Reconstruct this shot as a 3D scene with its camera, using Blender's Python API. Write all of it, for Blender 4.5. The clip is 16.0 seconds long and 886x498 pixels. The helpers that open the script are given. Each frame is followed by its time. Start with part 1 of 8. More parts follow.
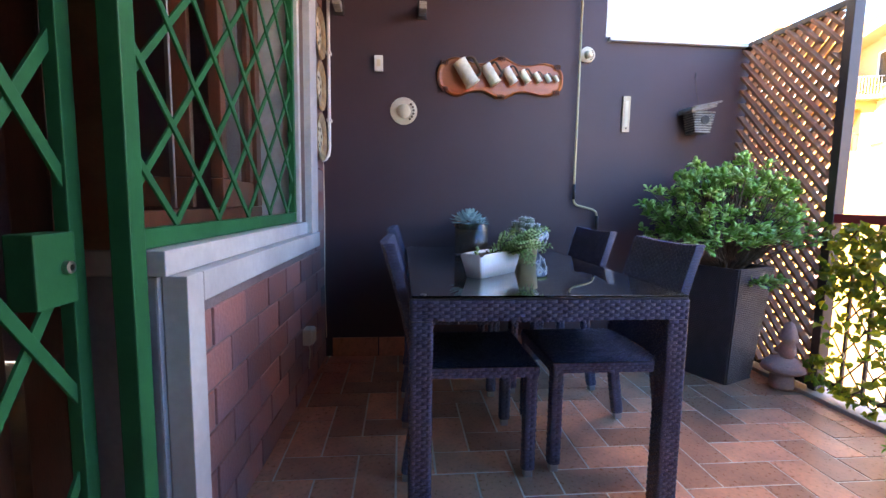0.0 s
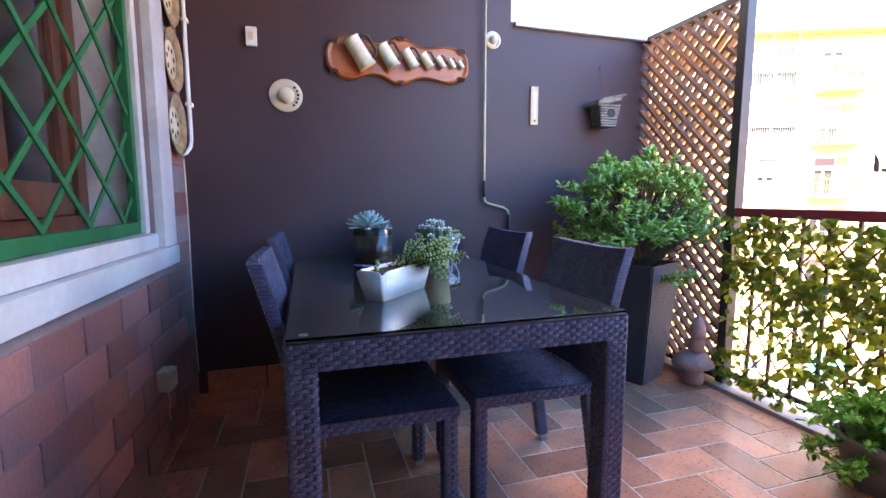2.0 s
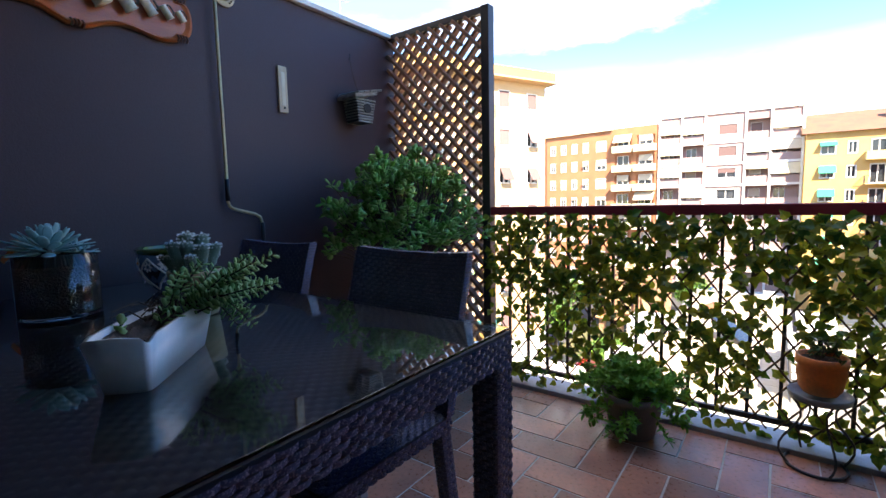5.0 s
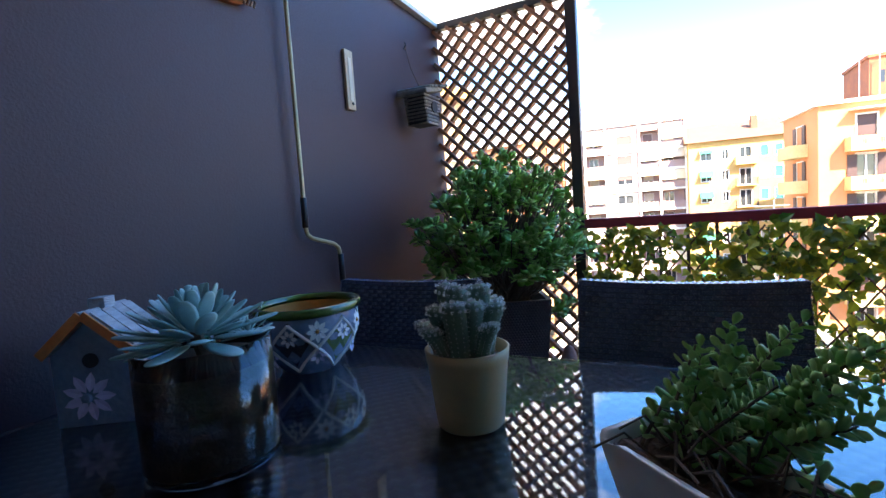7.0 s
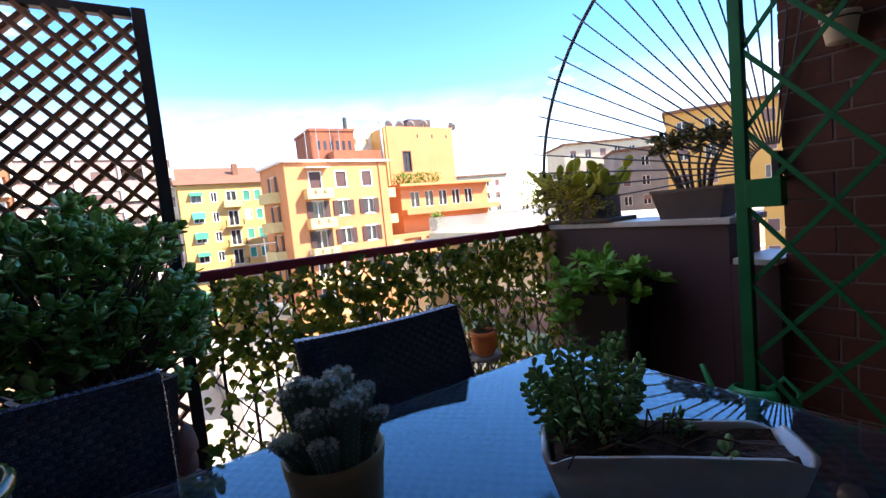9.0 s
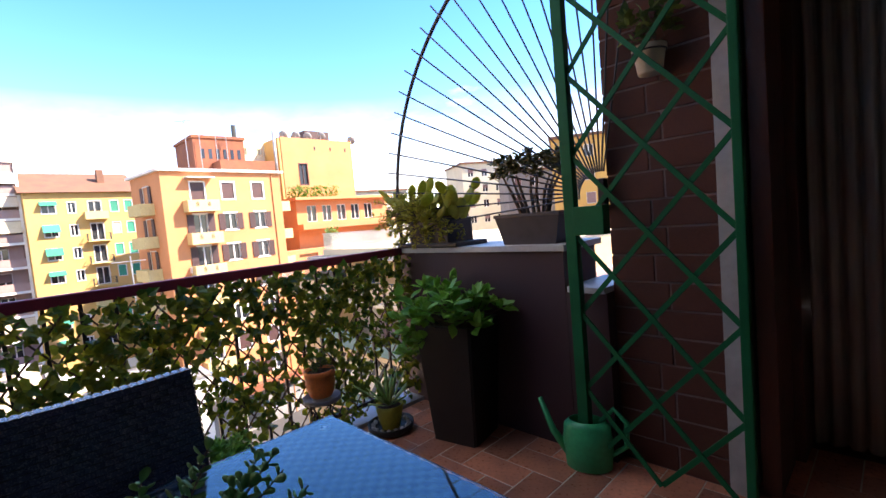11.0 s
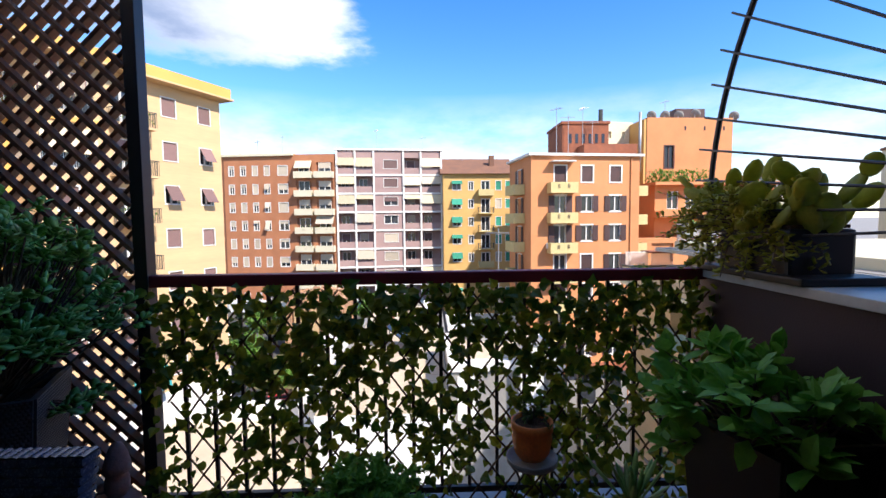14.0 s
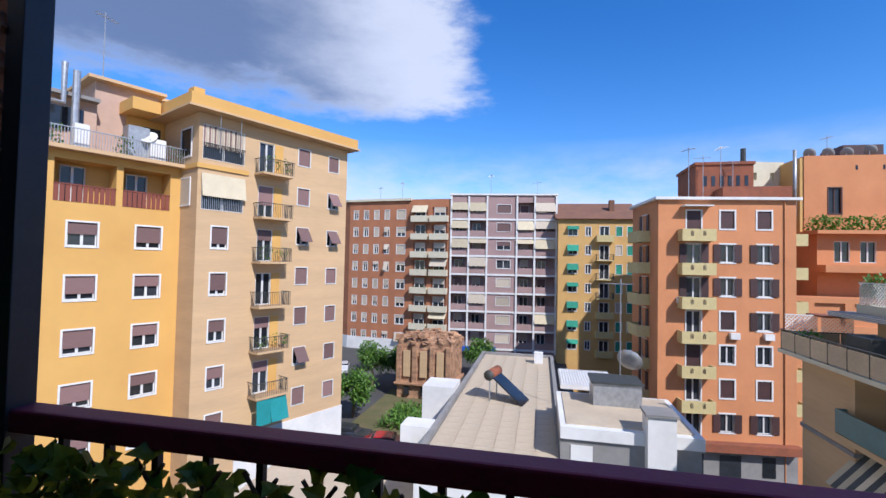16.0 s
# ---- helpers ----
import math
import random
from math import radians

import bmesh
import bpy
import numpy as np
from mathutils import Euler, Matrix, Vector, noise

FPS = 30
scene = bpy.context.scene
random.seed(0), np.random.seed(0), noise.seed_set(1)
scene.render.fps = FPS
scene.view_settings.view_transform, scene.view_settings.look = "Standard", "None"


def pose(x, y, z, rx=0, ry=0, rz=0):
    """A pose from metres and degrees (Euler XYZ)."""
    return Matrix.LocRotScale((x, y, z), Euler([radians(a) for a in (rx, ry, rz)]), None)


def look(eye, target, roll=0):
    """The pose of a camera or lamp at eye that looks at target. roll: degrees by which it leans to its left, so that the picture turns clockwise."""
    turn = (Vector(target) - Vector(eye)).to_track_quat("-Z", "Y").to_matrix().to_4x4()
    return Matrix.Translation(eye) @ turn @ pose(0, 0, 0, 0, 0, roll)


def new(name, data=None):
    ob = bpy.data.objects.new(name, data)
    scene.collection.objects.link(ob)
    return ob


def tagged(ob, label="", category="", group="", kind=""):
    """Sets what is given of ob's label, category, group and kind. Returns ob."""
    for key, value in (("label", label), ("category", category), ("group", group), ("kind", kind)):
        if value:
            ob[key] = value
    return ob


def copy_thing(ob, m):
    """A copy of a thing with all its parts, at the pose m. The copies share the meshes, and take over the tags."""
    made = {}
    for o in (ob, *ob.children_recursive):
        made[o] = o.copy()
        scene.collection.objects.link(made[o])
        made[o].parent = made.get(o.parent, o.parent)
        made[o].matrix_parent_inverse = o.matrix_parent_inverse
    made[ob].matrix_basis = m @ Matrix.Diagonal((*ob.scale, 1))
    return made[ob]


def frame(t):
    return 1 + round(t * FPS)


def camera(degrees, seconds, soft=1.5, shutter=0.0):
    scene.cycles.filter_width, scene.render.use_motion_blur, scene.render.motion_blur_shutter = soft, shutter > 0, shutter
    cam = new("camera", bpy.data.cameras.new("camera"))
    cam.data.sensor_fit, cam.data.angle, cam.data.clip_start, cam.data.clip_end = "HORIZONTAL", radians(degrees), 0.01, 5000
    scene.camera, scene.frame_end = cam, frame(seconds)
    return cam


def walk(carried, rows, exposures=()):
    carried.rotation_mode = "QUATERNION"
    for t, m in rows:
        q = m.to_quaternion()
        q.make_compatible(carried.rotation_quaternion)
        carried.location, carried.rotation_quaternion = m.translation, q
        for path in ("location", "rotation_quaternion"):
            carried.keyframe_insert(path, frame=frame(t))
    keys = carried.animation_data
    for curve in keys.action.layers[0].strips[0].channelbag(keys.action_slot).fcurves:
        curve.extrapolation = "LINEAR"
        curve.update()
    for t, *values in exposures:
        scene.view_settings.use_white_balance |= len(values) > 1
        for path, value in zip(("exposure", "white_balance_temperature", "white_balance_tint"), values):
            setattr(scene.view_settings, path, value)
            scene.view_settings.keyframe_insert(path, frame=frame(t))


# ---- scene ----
cam = camera(88.5, 16.0)
PATH = [
    (0, (0.293, 0.066, 1.030), (0.494, 2.221, 0.799), 0.9),
    (0.5, (0.282, 0.178, 1.040), (0.397, 2.340, 0.818), 1.4),
    (1, (0.314, 0.263, 1.063), (0.579, 2.410, 0.829), 0.8),
    (1.5, (0.346, 0.331, 1.059), (0.843, 2.436, 0.824), 0.1),
    (2, (0.376, 0.404, 1.048), (1.006, 2.472, 0.804), -0.1),
    (2.5, (0.337, 0.495, 1.037), (1.167, 2.488, 0.767), -0.4),
    (3, (0.281, 0.606, 1.031), (1.468, 2.407, 0.740), -1.2),
    (3.2, (0.267, 0.627, 1.030), (1.599, 2.322, 0.733), -1.3),
    (5.3, (0.319, 1.058, 1.025), (2.081, 2.357, 0.802), -1.2),
    (5.5, (0.300, 1.143, 1.033), (1.994, 2.530, 0.820), -1.5),
    (6, (0.264, 1.358, 1.072), (1.899, 2.821, 0.902), -2.7),
    (6.5, (0.250, 1.645, 1.078), (2.029, 2.929, 0.923), -3.4),
    (7, (0.258, 1.913, 1.065), (2.227, 2.880, 0.896), -3.9),
    (7.5, (0.307, 2.123, 1.093), (2.421, 2.700, 0.893), -4.3),
    (8, (0.330, 2.227, 1.120), (2.519, 2.268, 0.907), -3.4),
    (8.5, (0.303, 2.351, 1.124), (2.400, 1.714, 0.937), -3.4),
    (9, (0.321, 2.354, 1.147), (2.177, 1.187, 0.970), -5.7),
    (9.5, (0.336, 2.227, 1.139), (1.906, 0.691, 1.000), -5.9),
    (11.8, (0.296, 1.775, 1.178), (1.866, 0.275, 1.026), -4.1),
    (12, (0.308, 1.716, 1.182), (1.958, 0.308, 1.013), -3.8),
    (12.5, (0.373, 1.521, 1.163), (2.260, 0.453, 0.975), -1.4),
    (13, (0.485, 1.392, 1.186), (2.524, 0.655, 0.991), -0.3),
    (13.5, (0.622, 1.272, 1.195), (2.756, 0.874, 1.033), -0.8),
    (14, (0.775, 1.182, 1.198), (2.945, 1.111, 1.058), -0.6),
    (14.5, (1.055, 1.145, 1.222), (3.226, 1.287, 1.166), -0.1),
    (15, (1.293, 1.191, 1.277), (3.460, 1.387, 1.289), -0.0),
    (15.5, (1.554, 1.175, 1.296), (3.697, 1.548, 1.351), 0.2),
    (16, (1.829, 1.206, 1.310), (3.955, 1.665, 1.377), 1.2),
]
EXPOSURES = [(0, 3.95, 9750, 24), (0.5, 4.52, 9650, 24), (1, 5.1, 9650, 24), (1.5, 5, 9550, 24), (2, 4.22, 9350, 24), (2.5, 4.15, 9150, 23), (3.2, 3.5, 8750, 19),
             (5.3, 2.3, 7750, 14), (6, 2.85, 7750, 14), (7, 3.05, 7750, 14), (8, 3.05, 7650, 13), (8.5, 2.3, 7250, 19), (9, 1.85, 7250, 20), (9.7, 1.85, 7350, 22),
             (11.8, 1.95, 7450, 22), (12.5, 1.75, 7250, 21), (13.5, 1.05, 6750, 14), (14.5, 0.85, 6650, 14), (15, 0.8, 6250, 14), (15.5, 0.46, 6000, 15), (16, 0.12, 5900, 16)]
walk(cam, [(t, look(eye, target, roll)) for t, eye, target, roll in PATH], EXPOSURES)

# ---- daylight ----
SUN_EL, SUN_AZ = 43.0, 228.0     # degrees; azimuth counted from +x towards +y
sun_way = Vector((math.cos(radians(SUN_AZ)) * math.cos(radians(SUN_EL)), math.sin(radians(SUN_AZ)) * math.cos(radians(SUN_EL)), math.sin(radians(SUN_EL))))
sun = new("sun", bpy.data.lights.new("sun", "SUN"))
sun.data.energy, sun.data.angle, sun.data.color = 5.0, radians(0.6), (1.0, 0.95, 0.86)
sun.matrix_world = look(sun_way * 80, (0, 0, 0))

world = bpy.data.worlds.new("sky")
scene.world = world
world.use_nodes = True
wt = world.node_tree
wt.nodes.clear()
wo = wt.nodes.new("ShaderNodeOutputWorld")
bg = wt.nodes.new("ShaderNodeBackground")
sky = wt.nodes.new("ShaderNodeTexSky")
sky.sky_type, sky.sun_disc = "NISHITA", False
sky.sun_elevation, sky.sun_rotation = radians(SUN_EL), radians(90.0 - SUN_AZ)
sky.air_density, sky.dust_density, sky.ozone_density = 1.0, 0.0, 3.5
bg.inputs["Strength"].default_value = 0.15
# drifting clouds: broken masses overhead and a low bank near the horizon
wc = wt.nodes.new("ShaderNodeTexCoord")
ws = wt.nodes.new("ShaderNodeSeparateXYZ")
wt.links.new(wc.outputs["Generated"], ws.inputs[0])
wm = wt.nodes.new("ShaderNodeMapping")
wm.inputs["Scale"].default_value = (1.6, 1.6, 4.5)
wm.inputs["Location"].default_value = (0.35, 0.10, 0.0)
wt.links.new(wc.outputs["Generated"], wm.inputs["Vector"])
wn = wt.nodes.new("ShaderNodeTexNoise")
wn.inputs["Scale"].default_value, wn.inputs["Detail"].default_value, wn.inputs["Roughness"].default_value = 1.3, 9.0, 0.55
wt.links.new(wm.outputs[0], wn.inputs["Vector"])
wr = wt.nodes.new("ShaderNodeMapRange")
wr.inputs["From Min"].default_value, wr.inputs["From Max"].default_value = 0.68, 0.82
wt.links.new(wn.outputs["Fac"], wr.inputs["Value"])
bank = wt.nodes.new("ShaderNodeMapRange")
bank.inputs["From Min"].default_value, bank.inputs["From Max"].default_value = 0.26, 0.12
wt.links.new(ws.outputs["Z"], bank.inputs["Value"])
bn = wt.nodes.new("ShaderNodeTexNoise")
bn.inputs["Scale"].default_value, bn.inputs["Detail"].default_value, bn.inputs["Roughness"].default_value = 3.0, 10.0, 0.62
wt.links.new(wm.outputs[0], bn.inputs["Vector"])
bm_ = wt.nodes.new("ShaderNodeMath")
bm_.operation = "MULTIPLY"
wt.links.new(bank.outputs[0], bm_.inputs[0])
bs = wt.nodes.new("ShaderNodeMapRange")
bs.inputs["From Min"].default_value, bs.inputs["From Max"].default_value = 0.34, 0.64
wt.links.new(bn.outputs["Fac"], bs.inputs["Value"])
wt.links.new(bs.outputs[0], bm_.inputs[1])
mx = wt.nodes.new("ShaderNodeMath")
mx.operation = "MAXIMUM"
wt.links.new(wr.outputs[0], mx.inputs[0])
wt.links.new(bm_.outputs[0], mx.inputs[1])


def ramp(src, lo, hi, wobble=0.0):
    """0 to 1 as src goes from lo to hi, its edge broken by the cloud noise."""
    m = wt.nodes.new("ShaderNodeMath")
    m.operation = "MULTIPLY_ADD"
    wt.links.new(bn.outputs["Fac"], m.inputs[0])
    m.inputs[1].default_value = wobble
    wt.links.new(src, m.inputs[2])
    r = wt.nodes.new("ShaderNodeMapRange")
    r.interpolation_type = "SMOOTHSTEP"
    r.inputs["From Min"].default_value, r.inputs["From Max"].default_value = lo + 0.5 * wobble, hi + 0.5 * wobble
    wt.links.new(m.outputs[0], r.inputs["Value"])
    return r.outputs[0]


def times(a, b, op="MULTIPLY"):
    m = wt.nodes.new("ShaderNodeMath")
    m.operation = op
    wt.links.new(a, m.inputs[0])
    if hasattr(b, "links"):
        wt.links.new(b, m.inputs[1])
    else:
        m.inputs[1].default_value = b
    return m.outputs[0]


# one great cloud over the north-eastern houses, bright at its edge and grey underneath
great = times(ramp(ws.outputs["Y"], 0.10, 0.21, 0.30), ramp(ws.outputs["Z"], 0.29, 0.35, 0.18))
grey = times(ramp(ws.outputs["Y"], 0.25, 0.55, 0.25), ramp(ws.outputs["Z"], 0.27, 0.37, 0.16))
cover = times(times(mx.outputs[0], great, "MAXIMUM"), 0.85)
cloud = wt.nodes.new("ShaderNodeMixRGB")
cloud.inputs["Color1"].default_value, cloud.inputs["Color2"].default_value = (4.9, 5.15, 5.6, 1), (1.1, 1.45, 2.2, 1)
wt.links.new(grey, cloud.inputs["Fac"])
cm = wt.nodes.new("ShaderNodeMixRGB")
wt.links.new(cover, cm.inputs["Fac"])
wt.links.new(cloud.outputs[0], cm.inputs["Color2"])
hs = wt.nodes.new("ShaderNodeHueSaturation")
hs.inputs["Saturation"].default_value, hs.inputs["Value"].default_value, hs.inputs["Hue"].default_value = 1.32, 1.12, 0.507
wt.links.new(sky.outputs[0], hs.inputs["Color"])
wt.links.new(hs.outputs[0], cm.inputs["Color1"])
wt.links.new(cm.outputs[0], bg.inputs["Color"])
wt.links.new(bg.outputs[0], wo.inputs[0])


# ---- materials ----
def mat(name, c1, c2=None, scale=6.0, rough=0.7, bump=0.0, bscale=60.0, metal=0.0, coat=0.0, vary=0.0, stretch=(1, 1, 1), stain=0.25, spec=0.5):
    """Two-scale mottled surface: broad stains of c2 over c1, fine grain, relief; vary: spread between pieces."""
    m = bpy.data.materials.new(name)
    m.use_nodes = True
    t = m.node_tree
    b = t.nodes["Principled BSDF"]
    c2 = c2 or tuple(v * 0.75 for v in c1)
    co = t.nodes.new("ShaderNodeTexCoord")
    mp = t.nodes.new("ShaderNodeMapping")
    mp.inputs["Scale"].default_value = stretch
    t.links.new(co.outputs["Object"], mp.inputs["Vector"])
    n1 = t.nodes.new("ShaderNodeTexNoise")
    n1.inputs["Scale"].default_value, n1.inputs["Detail"].default_value = scale, 5.0
    t.links.new(mp.outputs[0], n1.inputs["Vector"])
    r1 = t.nodes.new("ShaderNodeMapRange")
    r1.inputs["From Min"].default_value, r1.inputs["From Max"].default_value = 0.35, 0.7
    t.links.new(n1.outputs["Fac"], r1.inputs["Value"])
    x1 = t.nodes.new("ShaderNodeMixRGB")
    x1.inputs["Color1"].default_value, x1.inputs["Color2"].default_value = (*c1, 1), (*c2, 1)
    t.links.new(r1.outputs[0], x1.inputs["Fac"])
    n2 = t.nodes.new("ShaderNodeTexNoise")
    n2.inputs["Scale"].default_value, n2.inputs["Detail"].default_value = bscale, 4.0
    t.links.new(mp.outputs[0], n2.inputs["Vector"])
    hv = t.nodes.new("ShaderNodeHueSaturation")
    vr = t.nodes.new("ShaderNodeMapRange")
    vr.inputs["To Min"].default_value, vr.inputs["To Max"].default_value = 1.0 - stain, 1.0 + stain
    t.links.new(n2.outputs["Fac"], vr.inputs["Value"])
    last = vr.outputs[0]
    if vary:
        oi = t.nodes.new("ShaderNodeObjectInfo")
        rr = t.nodes.new("ShaderNodeMapRange")
        rr.inputs["To Min"].default_value, rr.inputs["To Max"].default_value = 1.0 - vary, 1.0 + vary
        t.links.new(oi.outputs["Random"], rr.inputs["Value"])
        mu = t.nodes.new("ShaderNodeMath")
        mu.operation = "MULTIPLY"
        t.links.new(last, mu.inputs[0])
        t.links.new(rr.outputs[0], mu.inputs[1])
        last = mu.outputs[0]
    t.links.new(last, hv.inputs["Value"])
    t.links.new(x1.outputs[0], hv.inputs["Color"])
    t.links.new(hv.outputs[0], b.inputs["Base Color"])
    rg = t.nodes.new("ShaderNodeMapRange")
    rg.inputs["To Min"].default_value, rg.inputs["To Max"].default_value = max(rough - 0.1, 0.02), min(rough + 0.1, 1)
    t.links.new(n2.outputs["Fac"], rg.inputs["Value"])
    t.links.new(rg.outputs[0], b.inputs["Roughness"])
    b.inputs["Metallic"].default_value = metal
    b.inputs["Coat Weight"].default_value = coat
    b.inputs["Specular IOR Level"].default_value = spec
    if bump:
        bp = t.nodes.new("ShaderNodeBump")
        bp.inputs["Strength"].default_value, bp.inputs["Distance"].default_value = bump, 0.004
        t.links.new(n2.outputs["Fac"], bp.inputs["Height"])
        t.links.new(bp.outputs[0], b.inputs["Normal"])
    return m


def leaf_mat(name, c1, c2, rough=0.45, through_light=0.25):
    """Leaves: each island of the mesh its own green, some light passing through."""
    m = bpy.data.materials.new(name)
    m.use_nodes = True
    t = m.node_tree
    b = t.nodes["Principled BSDF"]
    g = t.nodes.new("ShaderNodeNewGeometry")
    oi = t.nodes.new("ShaderNodeObjectInfo")
    ad = t.nodes.new("ShaderNodeMath")
    ad.operation = "ADD"
    t.links.new(g.outputs["Random Per Island"], ad.inputs[0])
    t.links.new(oi.outputs["Random"], ad.inputs[1])
    fr = t.nodes.new("ShaderNodeMath")
    fr.operation = "FRACT"
    t.links.new(ad.outputs[0], fr.inputs[0])
    x = t.nodes.new("ShaderNodeMixRGB")
    x.inputs["Color1"].default_value, x.inputs["Color2"].default_value = (*c1, 1), (*c2, 1)
    t.links.new(fr.outputs[0], x.inputs["Fac"])
    co = t.nodes.new("ShaderNodeTexCoord")
    n = t.nodes.new("ShaderNodeTexNoise")
    n.inputs["Scale"].default_value = 70.0
    t.links.new(co.outputs["Object"], n.inputs["Vector"])
    hv = t.nodes.new("ShaderNodeHueSaturation")
    vr = t.nodes.new("ShaderNodeMapRange")
    vr.inputs["To Min"].default_value, vr.inputs["To Max"].default_value = 0.7, 1.3
    t.links.new(n.outputs["Fac"], vr.inputs["Value"])
    t.links.new(vr.outputs[0], hv.inputs["Value"])
    t.links.new(x.outputs[0], hv.inputs["Color"])
    t.links.new(hv.outputs[0], b.inputs["Base Color"])
    b.inputs["Roughness"].default_value = rough
    tr = t.nodes.new("ShaderNodeBsdfTranslucent")
    t.links.new(hv.outputs[0], tr.inputs["Color"])
    ms = t.nodes.new("ShaderNodeMixShader")
    ms.inputs["Fac"].default_value = through_light
    t.links.new(b.outputs[0], ms.inputs[1])
    t.links.new(tr.outputs[0], ms.inputs[2])
    t.links.new(ms.outputs[0], t.nodes["Material Output"].inputs["Surface"])
    return m


def glass_mat(name, tint=(1, 1, 1), rough=0.0, ior=1.45):
    m = bpy.data.materials.new(name)
    m.use_nodes = True
    b = m.node_tree.nodes["Principled BSDF"]
    b.inputs["Base Color"].default_value = (*tint, 1)
    b.inputs["Transmission Weight"].default_value, b.inputs["Roughness"].default_value, b.inputs["IOR"].default_value = 1.0, rough, ior
    return m


M_PURPLE = mat("purple_wall_paint", (0.060, 0.027, 0.033), (0.045, 0.021, 0.026), 1.3, 0.58, 0.25, 180, stain=0.12)
M_WHITE = mat("white_paint", (0.78, 0.77, 0.74), (0.68, 0.66, 0.62), 3, 0.6, 0.15, 90, stain=0.08)
M_MARBLE = mat("pale_marble", (0.58, 0.57, 0.54), (0.42, 0.41, 0.40), 4, 0.42, 0.2, 40, stain=0.15)
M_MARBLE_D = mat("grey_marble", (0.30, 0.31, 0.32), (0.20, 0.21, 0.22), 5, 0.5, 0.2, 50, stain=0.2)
M_BRICK = mat("painted_brick", (0.38, 0.135, 0.100), (0.22, 0.115, 0.125), 3, 0.5, 0.5, 70, vary=0.28, stain=0.3)
M_MORTAR = mat("mortar", (0.27, 0.19, 0.18), None, 8, 0.9, 0.5, 120)
M_BRICK_R = mat("red_brick", (0.128, 0.040, 0.025), (0.096, 0.032, 0.020), 4, 0.75, 0.5, 70, vary=0.12, stain=0.3)
M_TILE = mat("terracotta_tile", (0.64, 0.245, 0.135), (0.42, 0.17, 0.105), 5, 0.30, 0.15, 55, vary=0.38, stain=0.28, coat=0.15)
M_GROUT = mat("grout", (0.74, 0.64, 0.54), (0.56, 0.47, 0.39), 9, 0.9, 0.4, 150)
M_GREEN = mat("green_gate_paint", (0.003, 0.135, 0.050), (0.003, 0.10, 0.037), 6, 0.45, 0.1, 60, stain=0.12, spec=0.16)
M_DKFRAME = mat("black_brown_metal", (0.022, 0.020, 0.024), (0.035, 0.028, 0.030), 9, 0.45, 0.1, 90)
M_LATTICE = mat("brown_lattice", (0.30, 0.135, 0.075), (0.21, 0.10, 0.06), 12, 0.6, 0.3, 80, vary=0.2, stain=0.2)
M_RAIL = mat("maroon_rail_paint", (0.27, 0.034, 0.054), (0.21, 0.028, 0.044), 8, 0.5, 0.15, 120, stain=0.15, spec=0.22)
M_WICKER = mat("navy_wicker", (0.078, 0.088, 0.145), (0.046, 0.052, 0.090), 25, 0.26, 0.2, 300, stain=0.3, spec=0.8)
# same navy wicker, colour darkened so the glass reflection stands out
M_WICKER_DIM = mat("navy_wicker_dimmed_under_glass", (0.022, 0.024, 0.038), (0.013, 0.014, 0.024), 25, 0.45, 0.2, 300, stain=0.3, spec=0.22)
M_TANPOT = mat("tan_ceramic", (0.48, 0.33, 0.16), (0.40, 0.27, 0.13), 10, 0.5, 0.1, 80, stain=0.12)
M_WICKER_B = mat("dark_wicker_base", (0.010, 0.010, 0.016), None, 25, 0.6)
M_STEEL = mat("brushed_steel", (0.45, 0.44, 0.43), None, 12, 0.35, 0.1, 150, metal=1.0)
M_GLASS = glass_mat("clear_glass", (0.93, 0.97, 0.96), 0.0, 1.52)
M_WOOD = mat("carved_wood", (0.52, 0.135, 0.036), (0.37, 0.09, 0.026), 5, 0.38, 0.3, 60, stretch=(1, 6, 6), stain=0.2, coat=0.2)
M_WOOD_D = mat("dark_brown_joinery", (0.15, 0.046, 0.022), (0.095, 0.031, 0.016), 4, 0.4, 0.2, 50, stretch=(6, 6, 1), coat=0.2)
M_CREAM = mat("cream_ceramic", (0.72, 0.62, 0.46), (0.62, 0.52, 0.36), 10, 0.4, 0.1, 80, stain=0.12)
M_BRASS = mat("gold_painted_tube", (0.60, 0.45, 0.22), (0.5, 0.36, 0.18), 10, 0.38, 0.05, 90, metal=0.2)
M_BLACK = mat("black_plastic", (0.012, 0.012, 0.013), None, 10, 0.45)
M_PLANTER = mat("graphite_woven_planter", (0.050, 0.046, 0.056), (0.036, 0.034, 0.042), 20, 0.45, 0.2, 200)
M_SOIL = mat("dark_soil", (0.115, 0.064, 0.042), (0.050, 0.030, 0.021), 40, 0.95, 1.0, 160, stain=0.5)
M_BARK = mat("grey_brown_bark", (0.17, 0.12, 0.08), (0.09, 0.065, 0.045), 25, 0.85, 0.8, 120, stain=0.4)
M_TERRA = mat("orange_terracotta", (0.85, 0.24, 0.05), (0.75, 0.205, 0.045), 9, 0.55, 0.2, 90)
M_GREYPOT = mat("taupe_plastic_pot", (0.24, 0.19, 0.16), (0.19, 0.15, 0.13), 8, 0.6, 0.1, 80)
M_IVY = leaf_mat("ivy_leaves", (0.040, 0.115, 0.014), (0.27, 0.29, 0.026), 0.4, 0.45)
M_JADE = leaf_mat("jade_leaves", (0.17, 0.45, 0.07), (0.44, 0.68, 0.24), 0.26, 0.25)
M_JADE_D = leaf_mat("dusty_jade_leaves", (0.07, 0.13, 0.035), (0.20, 0.27, 0.06), 0.5, 0.4)
M_HERB = leaf_mat("fresh_green_leaves", (0.12, 0.33, 0.03), (0.22, 0.46, 0.06), 0.5, 0.3)
